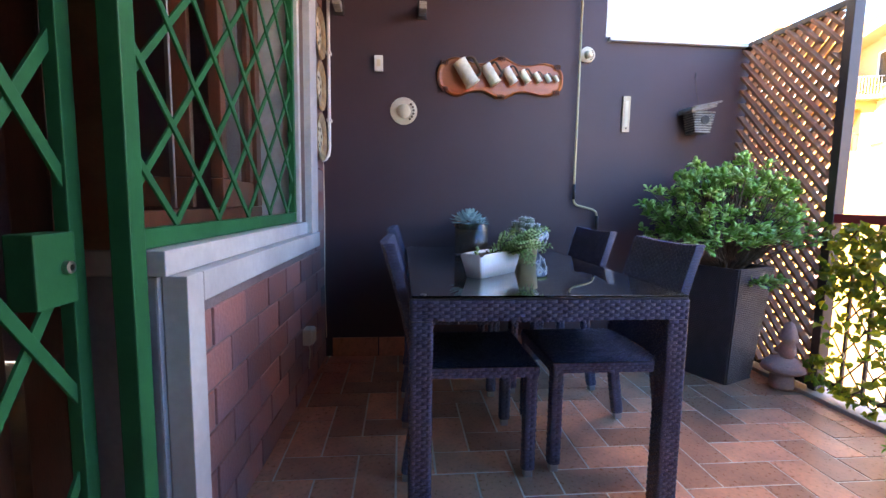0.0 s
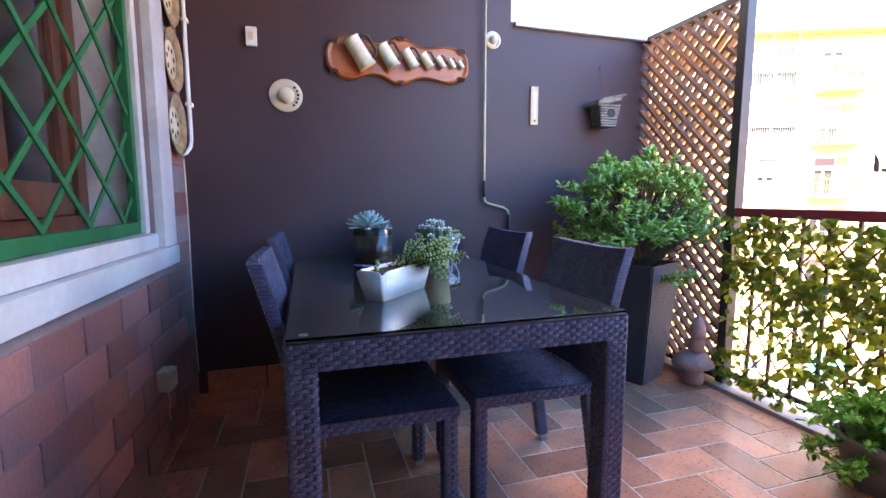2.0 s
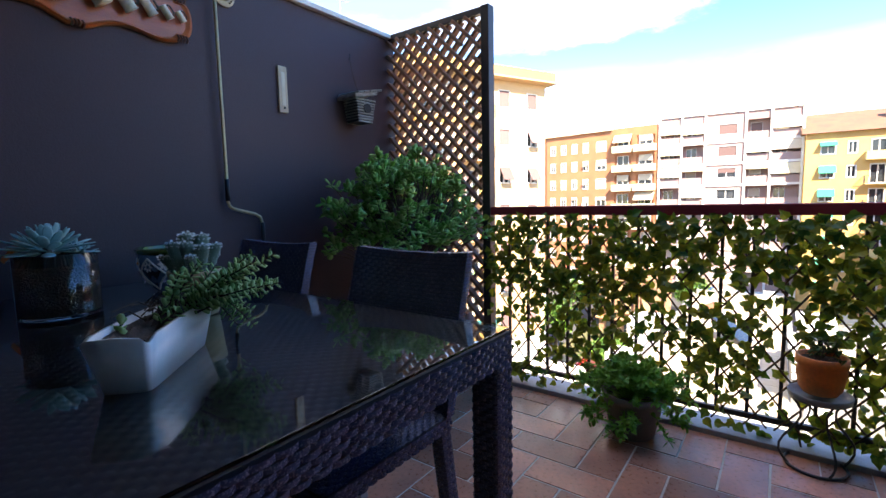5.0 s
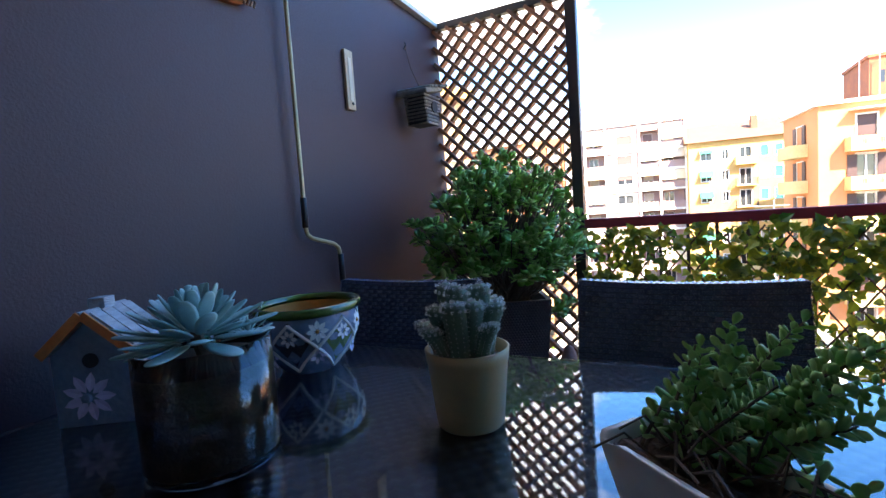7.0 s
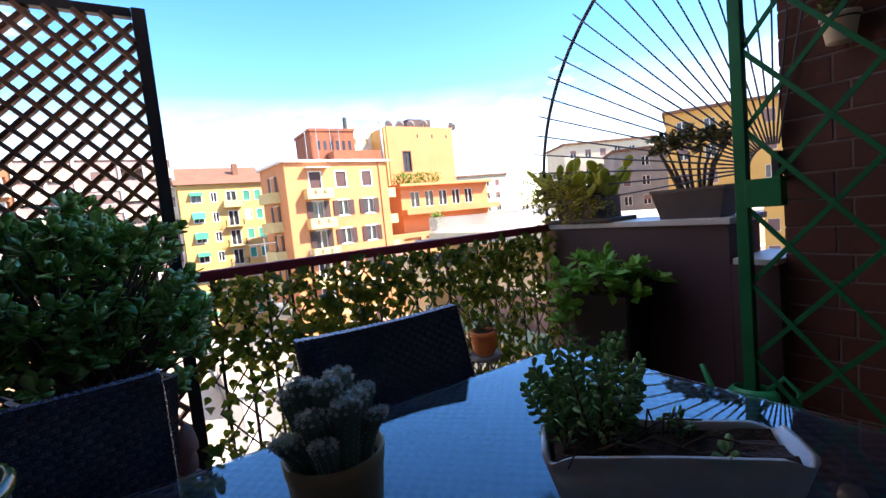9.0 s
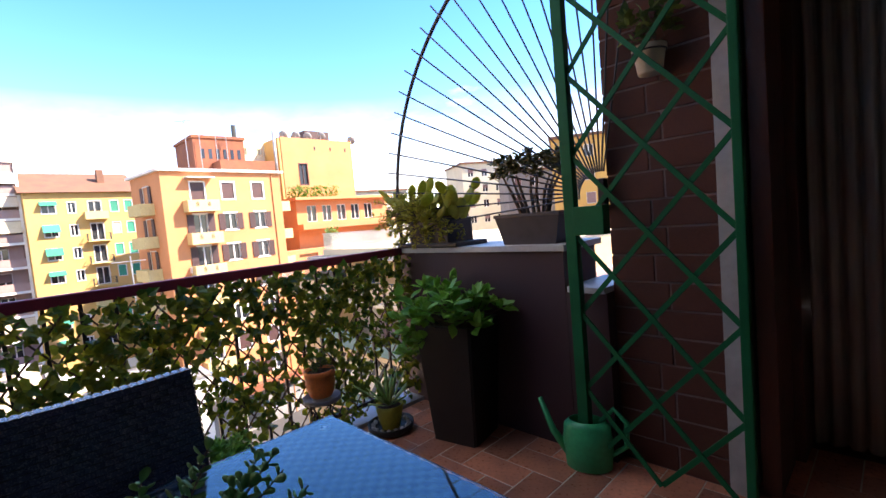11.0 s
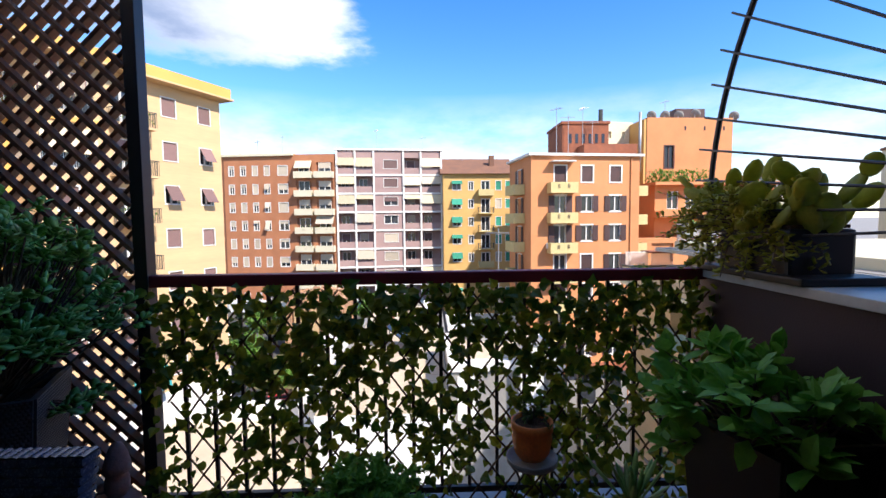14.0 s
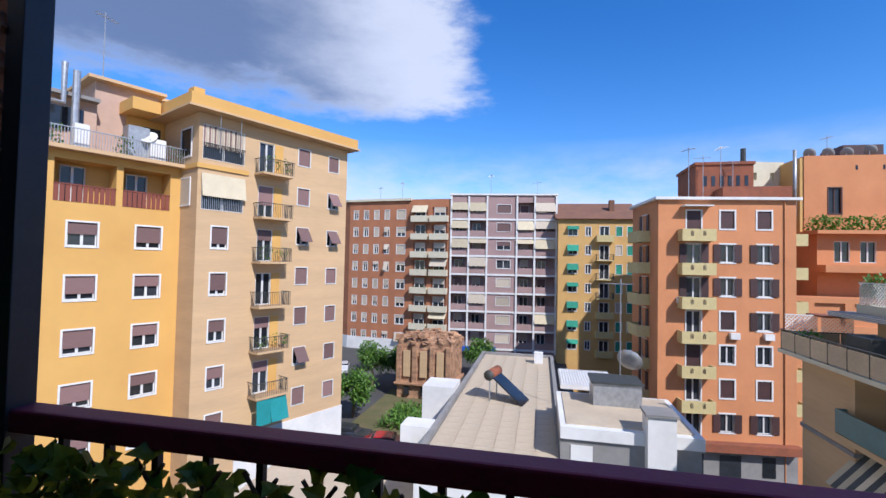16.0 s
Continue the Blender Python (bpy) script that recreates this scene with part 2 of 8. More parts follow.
M_SUCC = leaf_mat("blue_green_succulent", (0.18, 0.40, 0.39), (0.36, 0.60, 0.58), 0.45, 0.1)
M_SEDUM = leaf_mat("grey_green_sedum", (0.17, 0.38, 0.09), (0.42, 0.60, 0.24), 0.55, 0.15)
M_PRICKLY = leaf_mat("yellow_green_pads", (0.42, 0.43, 0.05), (0.60, 0.56, 0.11), 0.5, 0.5)
M_CACTUS = mat("cactus_skin", (0.15, 0.21, 0.14), (0.10, 0.15, 0.10), 20, 0.7, 0.4, 200)
M_SPINE = mat("white_spines", (0.86, 0.88, 0.84), None, 20, 0.8)
M_TWIG = mat("willow_twig", (0.10, 0.055, 0.030), (0.06, 0.035, 0.02), 30, 0.8, 0.4, 90)
M_POTGREEN = mat("green_plastic", (0.012, 0.42, 0.17), (0.010, 0.34, 0.13), 10, 0.4)
M_PINK = mat("faded_pink_concrete", (0.48, 0.24, 0.20), (0.36, 0.22, 0.19), 12, 0.8, 0.5, 90)
M_CURTAIN = mat("sheer_curtain", (0.42, 0.36, 0.28), (0.34, 0.28, 0.22), 5, 0.9, 0.3, 200, stretch=(8, 8, 1))
M_ROOM = mat("mauve_room_wall", (0.22, 0.14, 0.16), None, 2, 0.8)


# ---- mesh helpers ----
def box(bm, x0, x1, y0, y1, z0, z1, m=None, bevel=0.0):
    """A box between the given limits, moved by m."""
    r = bmesh.ops.create_cube(bm, size=1.0)
    vs = r["verts"]
    bmesh.ops.transform(bm, matrix=Matrix.LocRotScale(((x0 + x1) / 2, (y0 + y1) / 2, (z0 + z1) / 2), None, (x1 - x0, y1 - y0, z1 - z0)), verts=vs)
    if bevel:
        es = list({e for v in vs for e in v.link_edges})
        g = bmesh.ops.bevel(bm, geom=es, offset=bevel, segments=2, affect="EDGES", profile=0.6)
        vs = list({v for f in g["faces"] for v in f.verts} | {v for v in vs if v.is_valid})
    if m is not None:
        bmesh.ops.transform(bm, matrix=m, verts=vs)
    return vs


def tube(bm, pts, radii, seg=8, cap=True):
    """A round bar along points; radii one number or one a point."""
    if not isinstance(radii, (list, tuple)):
        radii = [radii] * len(pts)
    pts = [Vector(p) for p in pts]
    rings, side = [], None
    for i, p in enumerate(pts):
        way = (pts[min(i + 1, len(pts) - 1)] - pts[max(i - 1, 0)]).normalized()
        if side is None:
            side = way.orthogonal().normalized()
        side = (side - way * side.dot(way)).normalized()
        up = way.cross(side)
        rings.append([bm.verts.new(p + radii[i] * (math.cos(a) * side + math.sin(a) * up)) for a in (2 * math.pi * k / seg for k in range(seg))])
    for a, b in zip(rings, rings[1:]):
        for k in range(seg):
            bm.faces.new((a[k], a[(k + 1) % seg], b[(k + 1) % seg], b[k]))
    if cap:
        bm.faces.new(rings[0][::-1])
        bm.faces.new(rings[-1])


def lathe(bm, prof, seg=32, m=None, cap_bottom=True):
    """A turned shape from (radius, height) pairs."""
    rings = []
    for r, z in prof:
        rings.append([bm.verts.new((r * math.cos(2 * math.pi * k / seg), r * math.sin(2 * math.pi * k / seg), z)) for k in range(seg)])
    for a, b in zip(rings, rings[1:]):
        for k in range(seg):
            bm.faces.new((a[k], a[(k + 1) % seg], b[(k + 1) % seg], b[k]))
    if cap_bottom:
        bm.faces.new(rings[0][::-1])
    if m is not None:
        bmesh.ops.transform(bm, matrix=m, verts=[v for r in rings for v in r])
    return rings


def mesh_of(name, bm, material, smooth=False):
    me = bpy.data.meshes.new(name)
    bmesh.ops.recalc_face_normals(bm, faces=bm.faces)
    bm.to_mesh(me)
    bm.free()
    me.materials.append(material)
    if smooth:
        for p in me.polygons:
            p.use_smooth = True
    return me


def part(name, bm, material, parent, label="", smooth=False, at=None):
    ob = new(name, mesh_of(name, bm, material, smooth))
    if parent is not None:
        ob.parent = parent
    if at is not None:
        ob.matrix_basis = at
    if label:
        ob["label"] = label
    return ob


def part_data(name, verts, faces, material, parent, label="", kind="", smooth=False):
    me = bpy.data.meshes.new(name)
    me.from_pydata([tuple(v) for v in verts], [], faces)
    me.materials.append(material)
    if smooth:
        for p in me.polygons:
            p.use_smooth = True
    ob = new(name, me)
    if parent is not None:
        ob.parent = parent
    tagged(ob, label=label, kind=kind)
    return ob


def thing(name, label, category, at=None, group="", kind=""):
    ob = new(name)
    if at is not None:
        ob.matrix_basis = at
    return tagged(ob, label, category, group, kind)


def structure(name, bm, material, label, category, smooth=False):
    return tagged(part(name, bm, material, None, smooth=smooth), label, category, kind="structure")


def piece(name, me, parent, at):
    ob = new(name, me)
    ob.parent = parent
    ob.matrix_basis = at
    return ob


def one_box(x0, x1, y0, y1, z0, z1, bevel=0.0, m=None):
    bm = bmesh.new()
    box(bm, x0, x1, y0, y1, z0, z1, m, bevel)
    return bm


def one_tube(pts, r, seg=8):
    bm = bmesh.new()
    tube(bm, pts, r, seg)
    return bm


def one_lathe(prof, seg=32, m=None, cap_bottom=True):
    bm = bmesh.new()
    lathe(bm, prof, seg, m, cap_bottom)
    return bm


def rough_box(bm, x0, x1, y0, y1, z0, z1, wob, rnd, m=None):
    vs = box(bm, x0, x1, y0, y1, z0, z1)
    for v in vs:
        v.co += Vector((rnd.uniform(-wob, wob), rnd.uniform(-wob, wob), rnd.uniform(-wob, wob)))
    if m is not None:
        bmesh.ops.transform(bm, matrix=m, verts=vs)


# ---- terrace shell ----
BACK_Y, RAIL_X, FLOOR_EDGE = 3.02, 2.59, 2.62
LW = Matrix.Translation((-0.23, 1.72, 0)) @ Matrix.Rotation(radians(-1.7), 4, "Z") @ Matrix.Translation((0, -1.72, 0))   # wall with the window: local x is out of the wall
rnd = random.Random(4)

bm = one_box(-0.9, FLOOR_EDGE, -0.55, BACK_Y, -0.25, -0.0022)
floor = structure("floor", bm, M_GROUT, "terracotta tiled terrace floor with pale grout", "floor")
bm = one_box(RAIL_X - 0.09, RAIL_X + 0.09, -0.25, BACK_Y, -0.25, 0.022, 0.006)
kerb = structure("trim_kerb", bm, M_MARBLE_D, "grey stone kerb under the railing", "kerb")

# rear wall: tall under the upper balcony, lower towards the railing
bm = bmesh.new()
box(bm, -0.5, 1.615, BACK_Y, BACK_Y + 0.22, 0, 2.96)
wall_north = structure("wall_north", bm, M_PURPLE, "dark purple painted terrace wall", "wall")
bm = one_box(1.615, RAIL_X + 0.03, BACK_Y, BACK_Y + 0.22, 0, 2.065)
structure("wall_north_low", bm, M_PURPLE, "dark purple painted parapet wall with white coping", "wall")
bm = one_box(1.618, RAIL_X + 0.04, BACK_Y - 0.03, BACK_Y + 0.25, 2.067, 2.092, 0.004)
structure("trim_coping", bm, M_WHITE, "white metal coping on the parapet wall", "coping")
bm = one_box(1.600, 1.640, BACK_Y - 0.004, BACK_Y + 0.225, 2.094, 2.95)
structure("trim_edge", bm, M_WHITE, "white edge of the tall wall", "trim")
# skirting tiles on the rear wall
skirting = thing("baseboard", "terracotta skirting tiles along the purple wall", "baseboard", kind="structure")
me = mesh_of("skirting_tile", one_box(-0.146, 0.146, -0.006, 0.006, 0, 0.125, 0.002), M_TILE)
x = -0.15 + 0.15
while x < RAIL_X - 0.12:
    piece("tile", me, skirting, pose(x, BACK_Y - 0.007, 0.001))
    x += 0.30

# assumed slab of the balcony above, unseen; dark purple to cut bounced light
bm = one_box(-0.45, 1.62, -0.6, BACK_Y, 2.80, 2.95)
structure("ceiling", bm, M_PURPLE, "assumed unseen slab of the balcony above, darkened to cut bounced light", "ceiling")
# unseen body of the own building, added to keep the sun off the terrace
bm = one_box(-4.2, -0.46, -12.0, 12.0, 2.96, 9.0)
structure("wall_house_upper", bm, M_CREAM, "unseen upper floors added behind the terrace to block the sun", "wall")
bm = one_box(-0.44, 1.20, -4.0, -0.62, 2.55, 8.0)
structure("wall_house_side", bm, M_CREAM, "unseen upper floors added over the entrance room to block the sun", "wall")

# ---- wall with the window and the side door (local frame LW) ----
def left(name, limits, material, label, category, bevel=0.0):
    bm = one_box(*limits, bevel)
    bm.transform(LW)
    return structure(name, bm, material, label, category)


left("wall_west_parapet", (-0.30, -0.004, 1.205, 2.53, 0, 0.80), M_MORTAR, "painted brick parapet below the window", "wall")
left("wall_west_pier", (-0.30, -0.004, 2.53, 3.06, 0, 2.80), M_MORTAR, "painted brick pier in the corner", "wall")
left("wall_west_lintel", (-0.30, -0.012, -0.6, 2.53, 2.28, 2.80), M_PURPLE, "purple lintel over the window and the side door", "wall")
left("wall_west_end", (-0.30, -0.012, -0.62, 0.10, 0, 2.28), M_PURPLE, "wall beside the side door", "wall")
# marble dressings
left("trim_sill", (-0.30, 0.004, 1.150, 2.545, 0.845, 0.905), M_MARBLE, "pale marble window sill with worn edge", "window sill", 0.004)
left("trim_band", (-0.02, 0.038, 1.262, 2.69, 0.765, 0.842), M_MARBLE, "pale marble band under the sill", "trim", 0.003)
left("trim_foot", (-0.02, 0.038, 1.176, 1.259, 0.0, 0.842), M_MARBLE, "pale marble upright beside the side door", "trim", 0.003)
left("trim_jamb", (-0.02, 0.030, 2.535, 2.69, 0.845, 2.40), M_MARBLE, "pale marble window surround", "trim", 0.003)
left("trim_reveal", (-0.30, -0.022, 2.49, 2.532, 0.907, 2.278), M_MARBLE, "marble window reveal", "trim", 0.002)
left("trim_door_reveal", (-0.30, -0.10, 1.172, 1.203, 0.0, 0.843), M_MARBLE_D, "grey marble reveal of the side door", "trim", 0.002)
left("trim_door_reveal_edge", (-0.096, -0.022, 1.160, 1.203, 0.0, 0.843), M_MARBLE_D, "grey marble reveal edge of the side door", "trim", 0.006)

# bricks of the parapet and the pier
brick_me = [mesh_of("brick", b, M_BRICK) for b in (one_box(-0.012, 0.0, -0.122, 0.122, 0.0, 0.112, 0.004), one_box(-0.012, 0.003, -0.122, 0.122, 0.0, 0.112, 0.005))]
short_me = mesh_of("brick", one_box(-0.012, 0.001, -0.057, 0.057, 0.0, 0.112, 0.004), M_BRICK)
parapet_bricks = thing("brick_face", "purple and red painted bricks with raked joints", "brick wall", kind="structure")
row = 0
z = 0.005
while z < 2.5:
    y = 1.262 + 0.125 + (0.125 if row % 2 else 0.0)
    y0, y1 = (1.262, 2.53) if z < 0.70 else (2.70, 3.02)
    if z < 0.70 and row % 2:
        piece("brick", short_me, parapet_bricks, LW @ pose(0, y0 + 0.06, z))
    while y + 0.1 < (2.99 if z < 0.66 else y1 + 0.05):
        if y - 0.12 > y0 - 0.01:
            piece("brick", rnd.choice(brick_me), parapet_bricks, LW @ pose(rnd.uniform(-0.001, 0.001), y, z, 0, 0, rnd.uniform(-0.3, 0.3)))
        y += 0.25
    row += 1
    z += 0.120

# room behind the window
bm = bmesh.new()
box(bm, -2.6, -2.5, -0.9, 3.1, 0, 2.7)
box(bm, -2.5, -0.56, 3.02, 3.1, 0, 2.7)
box(bm, -2.5, -0.9, -0.9, -0.82, 0, 2.7)
structure("wall_room", bm, M_ROOM, "mauve walls of the room indoors", "wall")
structure("floor_room", one_box(-2.5, -0.9, -0.82, 3.02, -0.2, -0.01), M_WOOD_D, "dark floor of the room indoors", "floor")
structure("ceiling_room", one_box(-2.6, -0.46, -0.9, 3.1, 2.62, 2.72), M_WHITE, "ceiling of the room indoors", "ceiling")

left("trim_window_board", (-0.20, -0.085, 1.146, 1.176, 0.907, 2.278), M_LATTICE, "rough brown board beside the window", "trim", 0.003)
# casement window: fixed frame, one leaf ajar, one swung inwards
win = thing("window_1", "brown wooden casement window standing ajar behind a green grille", "window", LW, kind="structure")
bm = bmesh.new()
for a in ((-0.27, -0.21, 1.21, 2.485, 0.907, 0.985), (-0.27, -0.21, 1.21, 2.485, 2.20, 2.278), (-0.27, -0.21, 2.42, 2.488, 0.987, 2.198), (-0.27, -0.21, 1.212, 1.265, 0.987, 2.198)):
    box(bm, *a, bevel=0.004)
part("window_frame", bm, M_WOOD_D, win)


def casement(hinge, angle, w):
    ob = new("casement")
    ob.parent = win
    ob.matrix_basis = pose(-0.25, hinge, 0.99, 0, 0, angle)
    bm = bmesh.new()
    for a in ((-0.022, 0.022, 0, w, 0, 0.11), (-0.022, 0.022, 0, w, 1.10, 1.20), (-0.022, 0.022, 0, 0.075, 0.112, 1.098), (-0.022, 0.022, w - 0.075, w, 0.112, 1.098)):
        box(bm, *a, bevel=0.004)
    part("casement_frame", bm, M_WOOD_D, ob)
    pane = part("pane", one_box(-0.003, 0.003, 0.076, w - 0.076, 0.112, 1.098), M_GLASS, ob)
    pane.visible_shadow = False


casement(2.415, 188.0, 0.56)
casement(1.85, 100.0, 0.52)
bm = bmesh.new()
box(bm, -0.24, -0.225, 1.66, 1.673, 0.99, 2.19, bevel=0.003)
part("blind_guide", bm, M_STEEL, win, "grey metal guide rail of the roller blind")


# green diamond grille in front of the window
def lattice_bars(parent, y0, y1, z0, z1, cell_w, cell_h, x, half, thick, name="bar", axis="y", gap=None, phase=0.0):
    """Flat diagonal bars that cross between the limits."""
    slope = cell_h / cell_w
    for s, off in ((1, 0.0), (-1, thick)):
        k0 = int(((z0 - z1) / cell_h if s > 0 else 0)) - 2
        for k in range(k0, k0 + 60):
            c = z0 + s * phase + (k * cell_h if s > 0 else (k + 2) * cell_h)
            pts = []
            for y in (y0, y1):
                zz = c + s * slope * (y - y0)
                pts.append((y, zz))
            (ya, za), (yb, zb) = pts
            # clip to the height limits
            def clip(ya, za, yb, zb):
                for lim, sg in ((z0, 1), (z1, -1)):
                    if (za - lim) * sg < 0 and (zb - lim) * sg < 0:
                        return None
                    if (za - lim) * sg < 0:
                        ya, za = ya + (lim - za) * (yb - ya) / (zb - za), lim
                    if (zb - lim) * sg < 0:
                        yb, zb = ya + (lim - za) * (yb - ya) / (zb - za), lim
                return ya, za, yb, zb
            q = clip(ya, za, yb, zb)
            if q is None:
                continue
            ya, za, yb, zb = q
            ln = math.hypot(yb - ya, zb - za)
            if ln < 0.03:
                continue
            ang = math.atan2(zb - za, yb - ya)
            if gap is not None and s > 0:
                d = abs((gap[0] - ya) * (zb - za) - (gap[1] - za) * (yb - ya)) / ln
                if d < gap[2]:
                    f = ((gap[0] - ya) * (yb - ya) + (gap[1] - za) * (zb - za)) / ln
                    for a_, b_ in ((0.0, f - gap[3]), (f + gap[3], ln)):
                        if b_ - a_ < 0.01:
                            continue
                        bm = bmesh.new()
                        box(bm, -thick / 2, thick / 2, a_, b_, -half, half, bevel=0.0015)
                        part(name, bm, M_LATTICE, parent, at=Matrix.Translation((x + off, ya, za)) @ Matrix.Rotation(ang, 4, "X"))
                    continue
            bm = bmesh.new()
            box(bm, -thick / 2, thick / 2, -ln / 2, ln / 2, -half, half, bevel=min(0.0015, thick / 4))
            m = Matrix.Translation((x + off, (ya + yb) / 2, (za + zb) / 2)) @ Matrix.Rotation(ang, 4, "X")
            if axis == "x":
                m = Matrix.Rotation(radians(90), 4, "Z") @ m
            part(name, bm, M_LATTICE if name == "slat" else M_GREEN, parent, at=m)


grille = thing("window_grille", "green painted steel grille of crossing diagonal bars", "window grille", LW)
bm = bmesh.new()
for a in ((-0.068, -0.038, 1.142, 2.485, 0.908, 0.955), (-0.068, -0.038, 2.455, 2.488, 0.957, 2.27), (-0.068, -0.038, 1.145, 2.453, 2.245, 2.275)):
    box(bm, *a, bevel=0.003)
part("grille_frame", bm, M_GREEN, grille)
lattice_bars(grille, 1.142, 2.455, 0.955, 2.245, 0.26, 0.25, -0.056, 0.010, 0.007, phase=0.079)

post = thing("gate_post", "green painted steel post between window and side door", "post", LW)
part("shaft", one_box(-0.075, -0.030, 1.085, 1.140, 0.0, 2.27, 0.004), M_GREEN, post)

side_gate = thing("folding_gate", "green painted folding security gate with lock box", "gate", LW)
part("stile", one_box(-0.165, -0.135, 1.060, 1.100, 0.03, 2.26, 0.003), M_GREEN, side_gate)
part("stile", one_box(-0.165, -0.135, 0.12, 0.16, 0.03, 2.26, 0.003), M_GREEN, side_gate)
lattice_bars(side_gate, 0.14, 1.08, 0.05, 2.24, 0.33, 0.46, -0.154, 0.013, 0.008)
lock = part("lock_box", one_box(-0.18, -0.125, 0.955, 1.06, 0.81, 0.955, 0.004), M_GREEN, side_gate)
part("lock_cylinder", one_lathe([(0.013, 0), (0.013, 0.012), (0.006, 0.013)], 16, pose(-0.126, 1.03, 0.885, 0, 90, 0)), M_STEEL, lock)
door = thing("door_1", "dark brown wooden side door standing open indoors", "door", LW, kind="structure")
part("door_frame", one_box(-0.29, -0.20, 1.105, 1.165, 0.0, 2.275, 0.006), M_WOOD_D, door)
part("door_leaf", one_box(-1.02, -0.32, 1.06, 1.105, 0.0, 2.2, 0.006), M_WOOD_D, door)

# ---- entrance wall with the brick pier ----
PIER_Y = -0.02
structure("wall_south_pier", one_box(0.793, 1.215, -0.62, PIER_Y - 0.002, 0, 2.80), M_MORTAR, "brick pier beside the entrance door", "wall")
pier_bricks = thing("pier_brick_face", "red-brown bricks of the entrance pier", "brick wall", kind="structure")
pier_me = mesh_of("brick", one_box(-0.118, 0.118, 0.0, 0.014, 0.0, 0.108, 0.004), M_BRICK_R)
pier_short = mesh_of("brick", one_box(-0.09, 0.09, 0.0, 0.014, 0.0, 0.108, 0.004), M_BRICK_R)
z, row = 0.004, 0
while z < 2.5:
    a, b = (pier_me, pier_short) if row % 2 else (pier_short, pier_me)
    wa = 0.118 if row % 2 else 0.09
    wb = 0.09 if row % 2 else 0.118
    piece("brick", a, pier_bricks, pose(0.795 + wa, PIER_Y - 0.013 + rnd.uniform(0, 0.002), z))
    piece("brick", b, pier_bricks, pose(0.795 + 2 * wa + 0.008 + wb, PIER_Y - 0.013 + rnd.uniform(0, 0.002), z))
    z += 0.116
    row += 1
structure("trim_entrance_jamb", one_box(0.715, 0.79, -0.40, 0.005, 0, 2.45, 0.004), M_MARBLE, "pale marble jamb of the entrance door", "trim")
structure("trim_entrance_jamb_far", one_box(-0.29, -0.21, -0.40, -0.02, 0, 2.45, 0.004), M_MARBLE, "pale marble jamb of the entrance door", "trim")
structure("wall_south_lintel", one_box(-0.5, 0.777, -0.62, -0.03, 2.455, 2.80), M_PURPLE, "lintel over the entrance door", "wall")
bm = bmesh.new()
box(bm, -0.9, -0.82, -3.6, -0.64, 0, 2.6)
box(bm, 1.22, 1.30, -3.6, -0.64, 0, 2.6)
box(bm, -0.9, 1.3, -3.7, -3.6, 0, 2.6)
structure("wall_entrance_room", bm, M_ROOM, "mauve walls of the entrance room", "wall")
structure("floor_entrance_room", one_box(-0.9, 1.3, -3.6, -0.56, -0.2, -0.008), M_WOOD_D, "dark floor of the entrance room", "floor")
structure("ceiling_entrance_room", one_box(-0.9, 1.3, -3.7, -0.62, 2.62, 2.7), M_WHITE, "ceiling of the entrance room", "ceiling")
entrance = thing("door_2", "dark brown glazed entrance door folded back inside", "door", kind="structure")
part("door_frame", one_box(0.635, 0.698, -0.36, -0.06, 0, 2.44, 0.005), M_WOOD_D, entrance)
part("door_leaf", one_box(0.60, 0.645, -1.05, -0.37, 0.01, 2.4, 0.005), M_WOOD_D, entrance)
curtain = thing("curtain", "sheer pale curtain hanging inside the entrance", "curtain")
vs, fs = [], []
for i in range(41):
    u = i / 40
    for z in (0.06, 1.2, 2.4):
        vs.append((0.25 + 0.33 * u, -0.50 + 0.022 * math.sin(u * 34) + 0.01 * math.sin(u * 71), z))
    if i:
        a = 3 * (i - 1)
        fs += [(a, a + 3, a + 4, a + 1), (a + 1, a + 4, a + 5, a + 2)]
cl = part_data("cloth", vs, fs, M_CURTAIN, curtain, smooth=True)
so = cl.modifiers.new("thickness", "SOLIDIFY")
so.thickness = 0.003

# folding gate in front of the pier
gate = thing("folding_gate", "dark green folding security gate folded back before a brick pier", "gate", Matrix.Translation((-0.023, 0.16, 0)) @ Matrix.Rotation(radians(-90), 4, "Z"))
part("stile", one_box(-0.02, 0.02, 1.300, 1.350, 0.0, 2.45, 0.004), M_GREEN, gate)
part("stile", one_box(-0.02, 0.02, 0.690, 0.720, 0.0, 2.45, 0.004), M_GREEN, gate)
lattice_bars(gate, 0.71, 1.31, 0.03, 2.42, 0.30, 0.335, -0.004, 0.010, 0.008)
part("lock_box", one_box(-0.03, 0.03, 1.170, 1.305, 1.035, 1.155, 0.004), M_GREEN, gate)

# low side wall with stone coping, and a lower stretch beside the pier
structure("wall_south_low", one_box(1.42, RAIL_X + 0.06, -0.26, 0.055, 0, 0.955), M_PURPLE, "dark purple low wall carrying plant pots", "wall")
structure("trim_low_coping", one_box(1.40, RAIL_X + 0.07, -0.30, 0.077, 0.957, 0.988, 0.004), M_MARBLE, "pale stone coping on the low wall", "coping")
structure("wall_south_step", one_box(1.217, 1.418, -0.26, 0.055, 0, 0.765), M_PURPLE, "dark purple lower stretch of wall", "wall")
structure("trim_step_coping", one_box(1.217, 1.398, -0.30, 0.077, 0.767, 0.795, 0.004), M_MARBLE, "pale stone coping on the lower stretch", "coping")

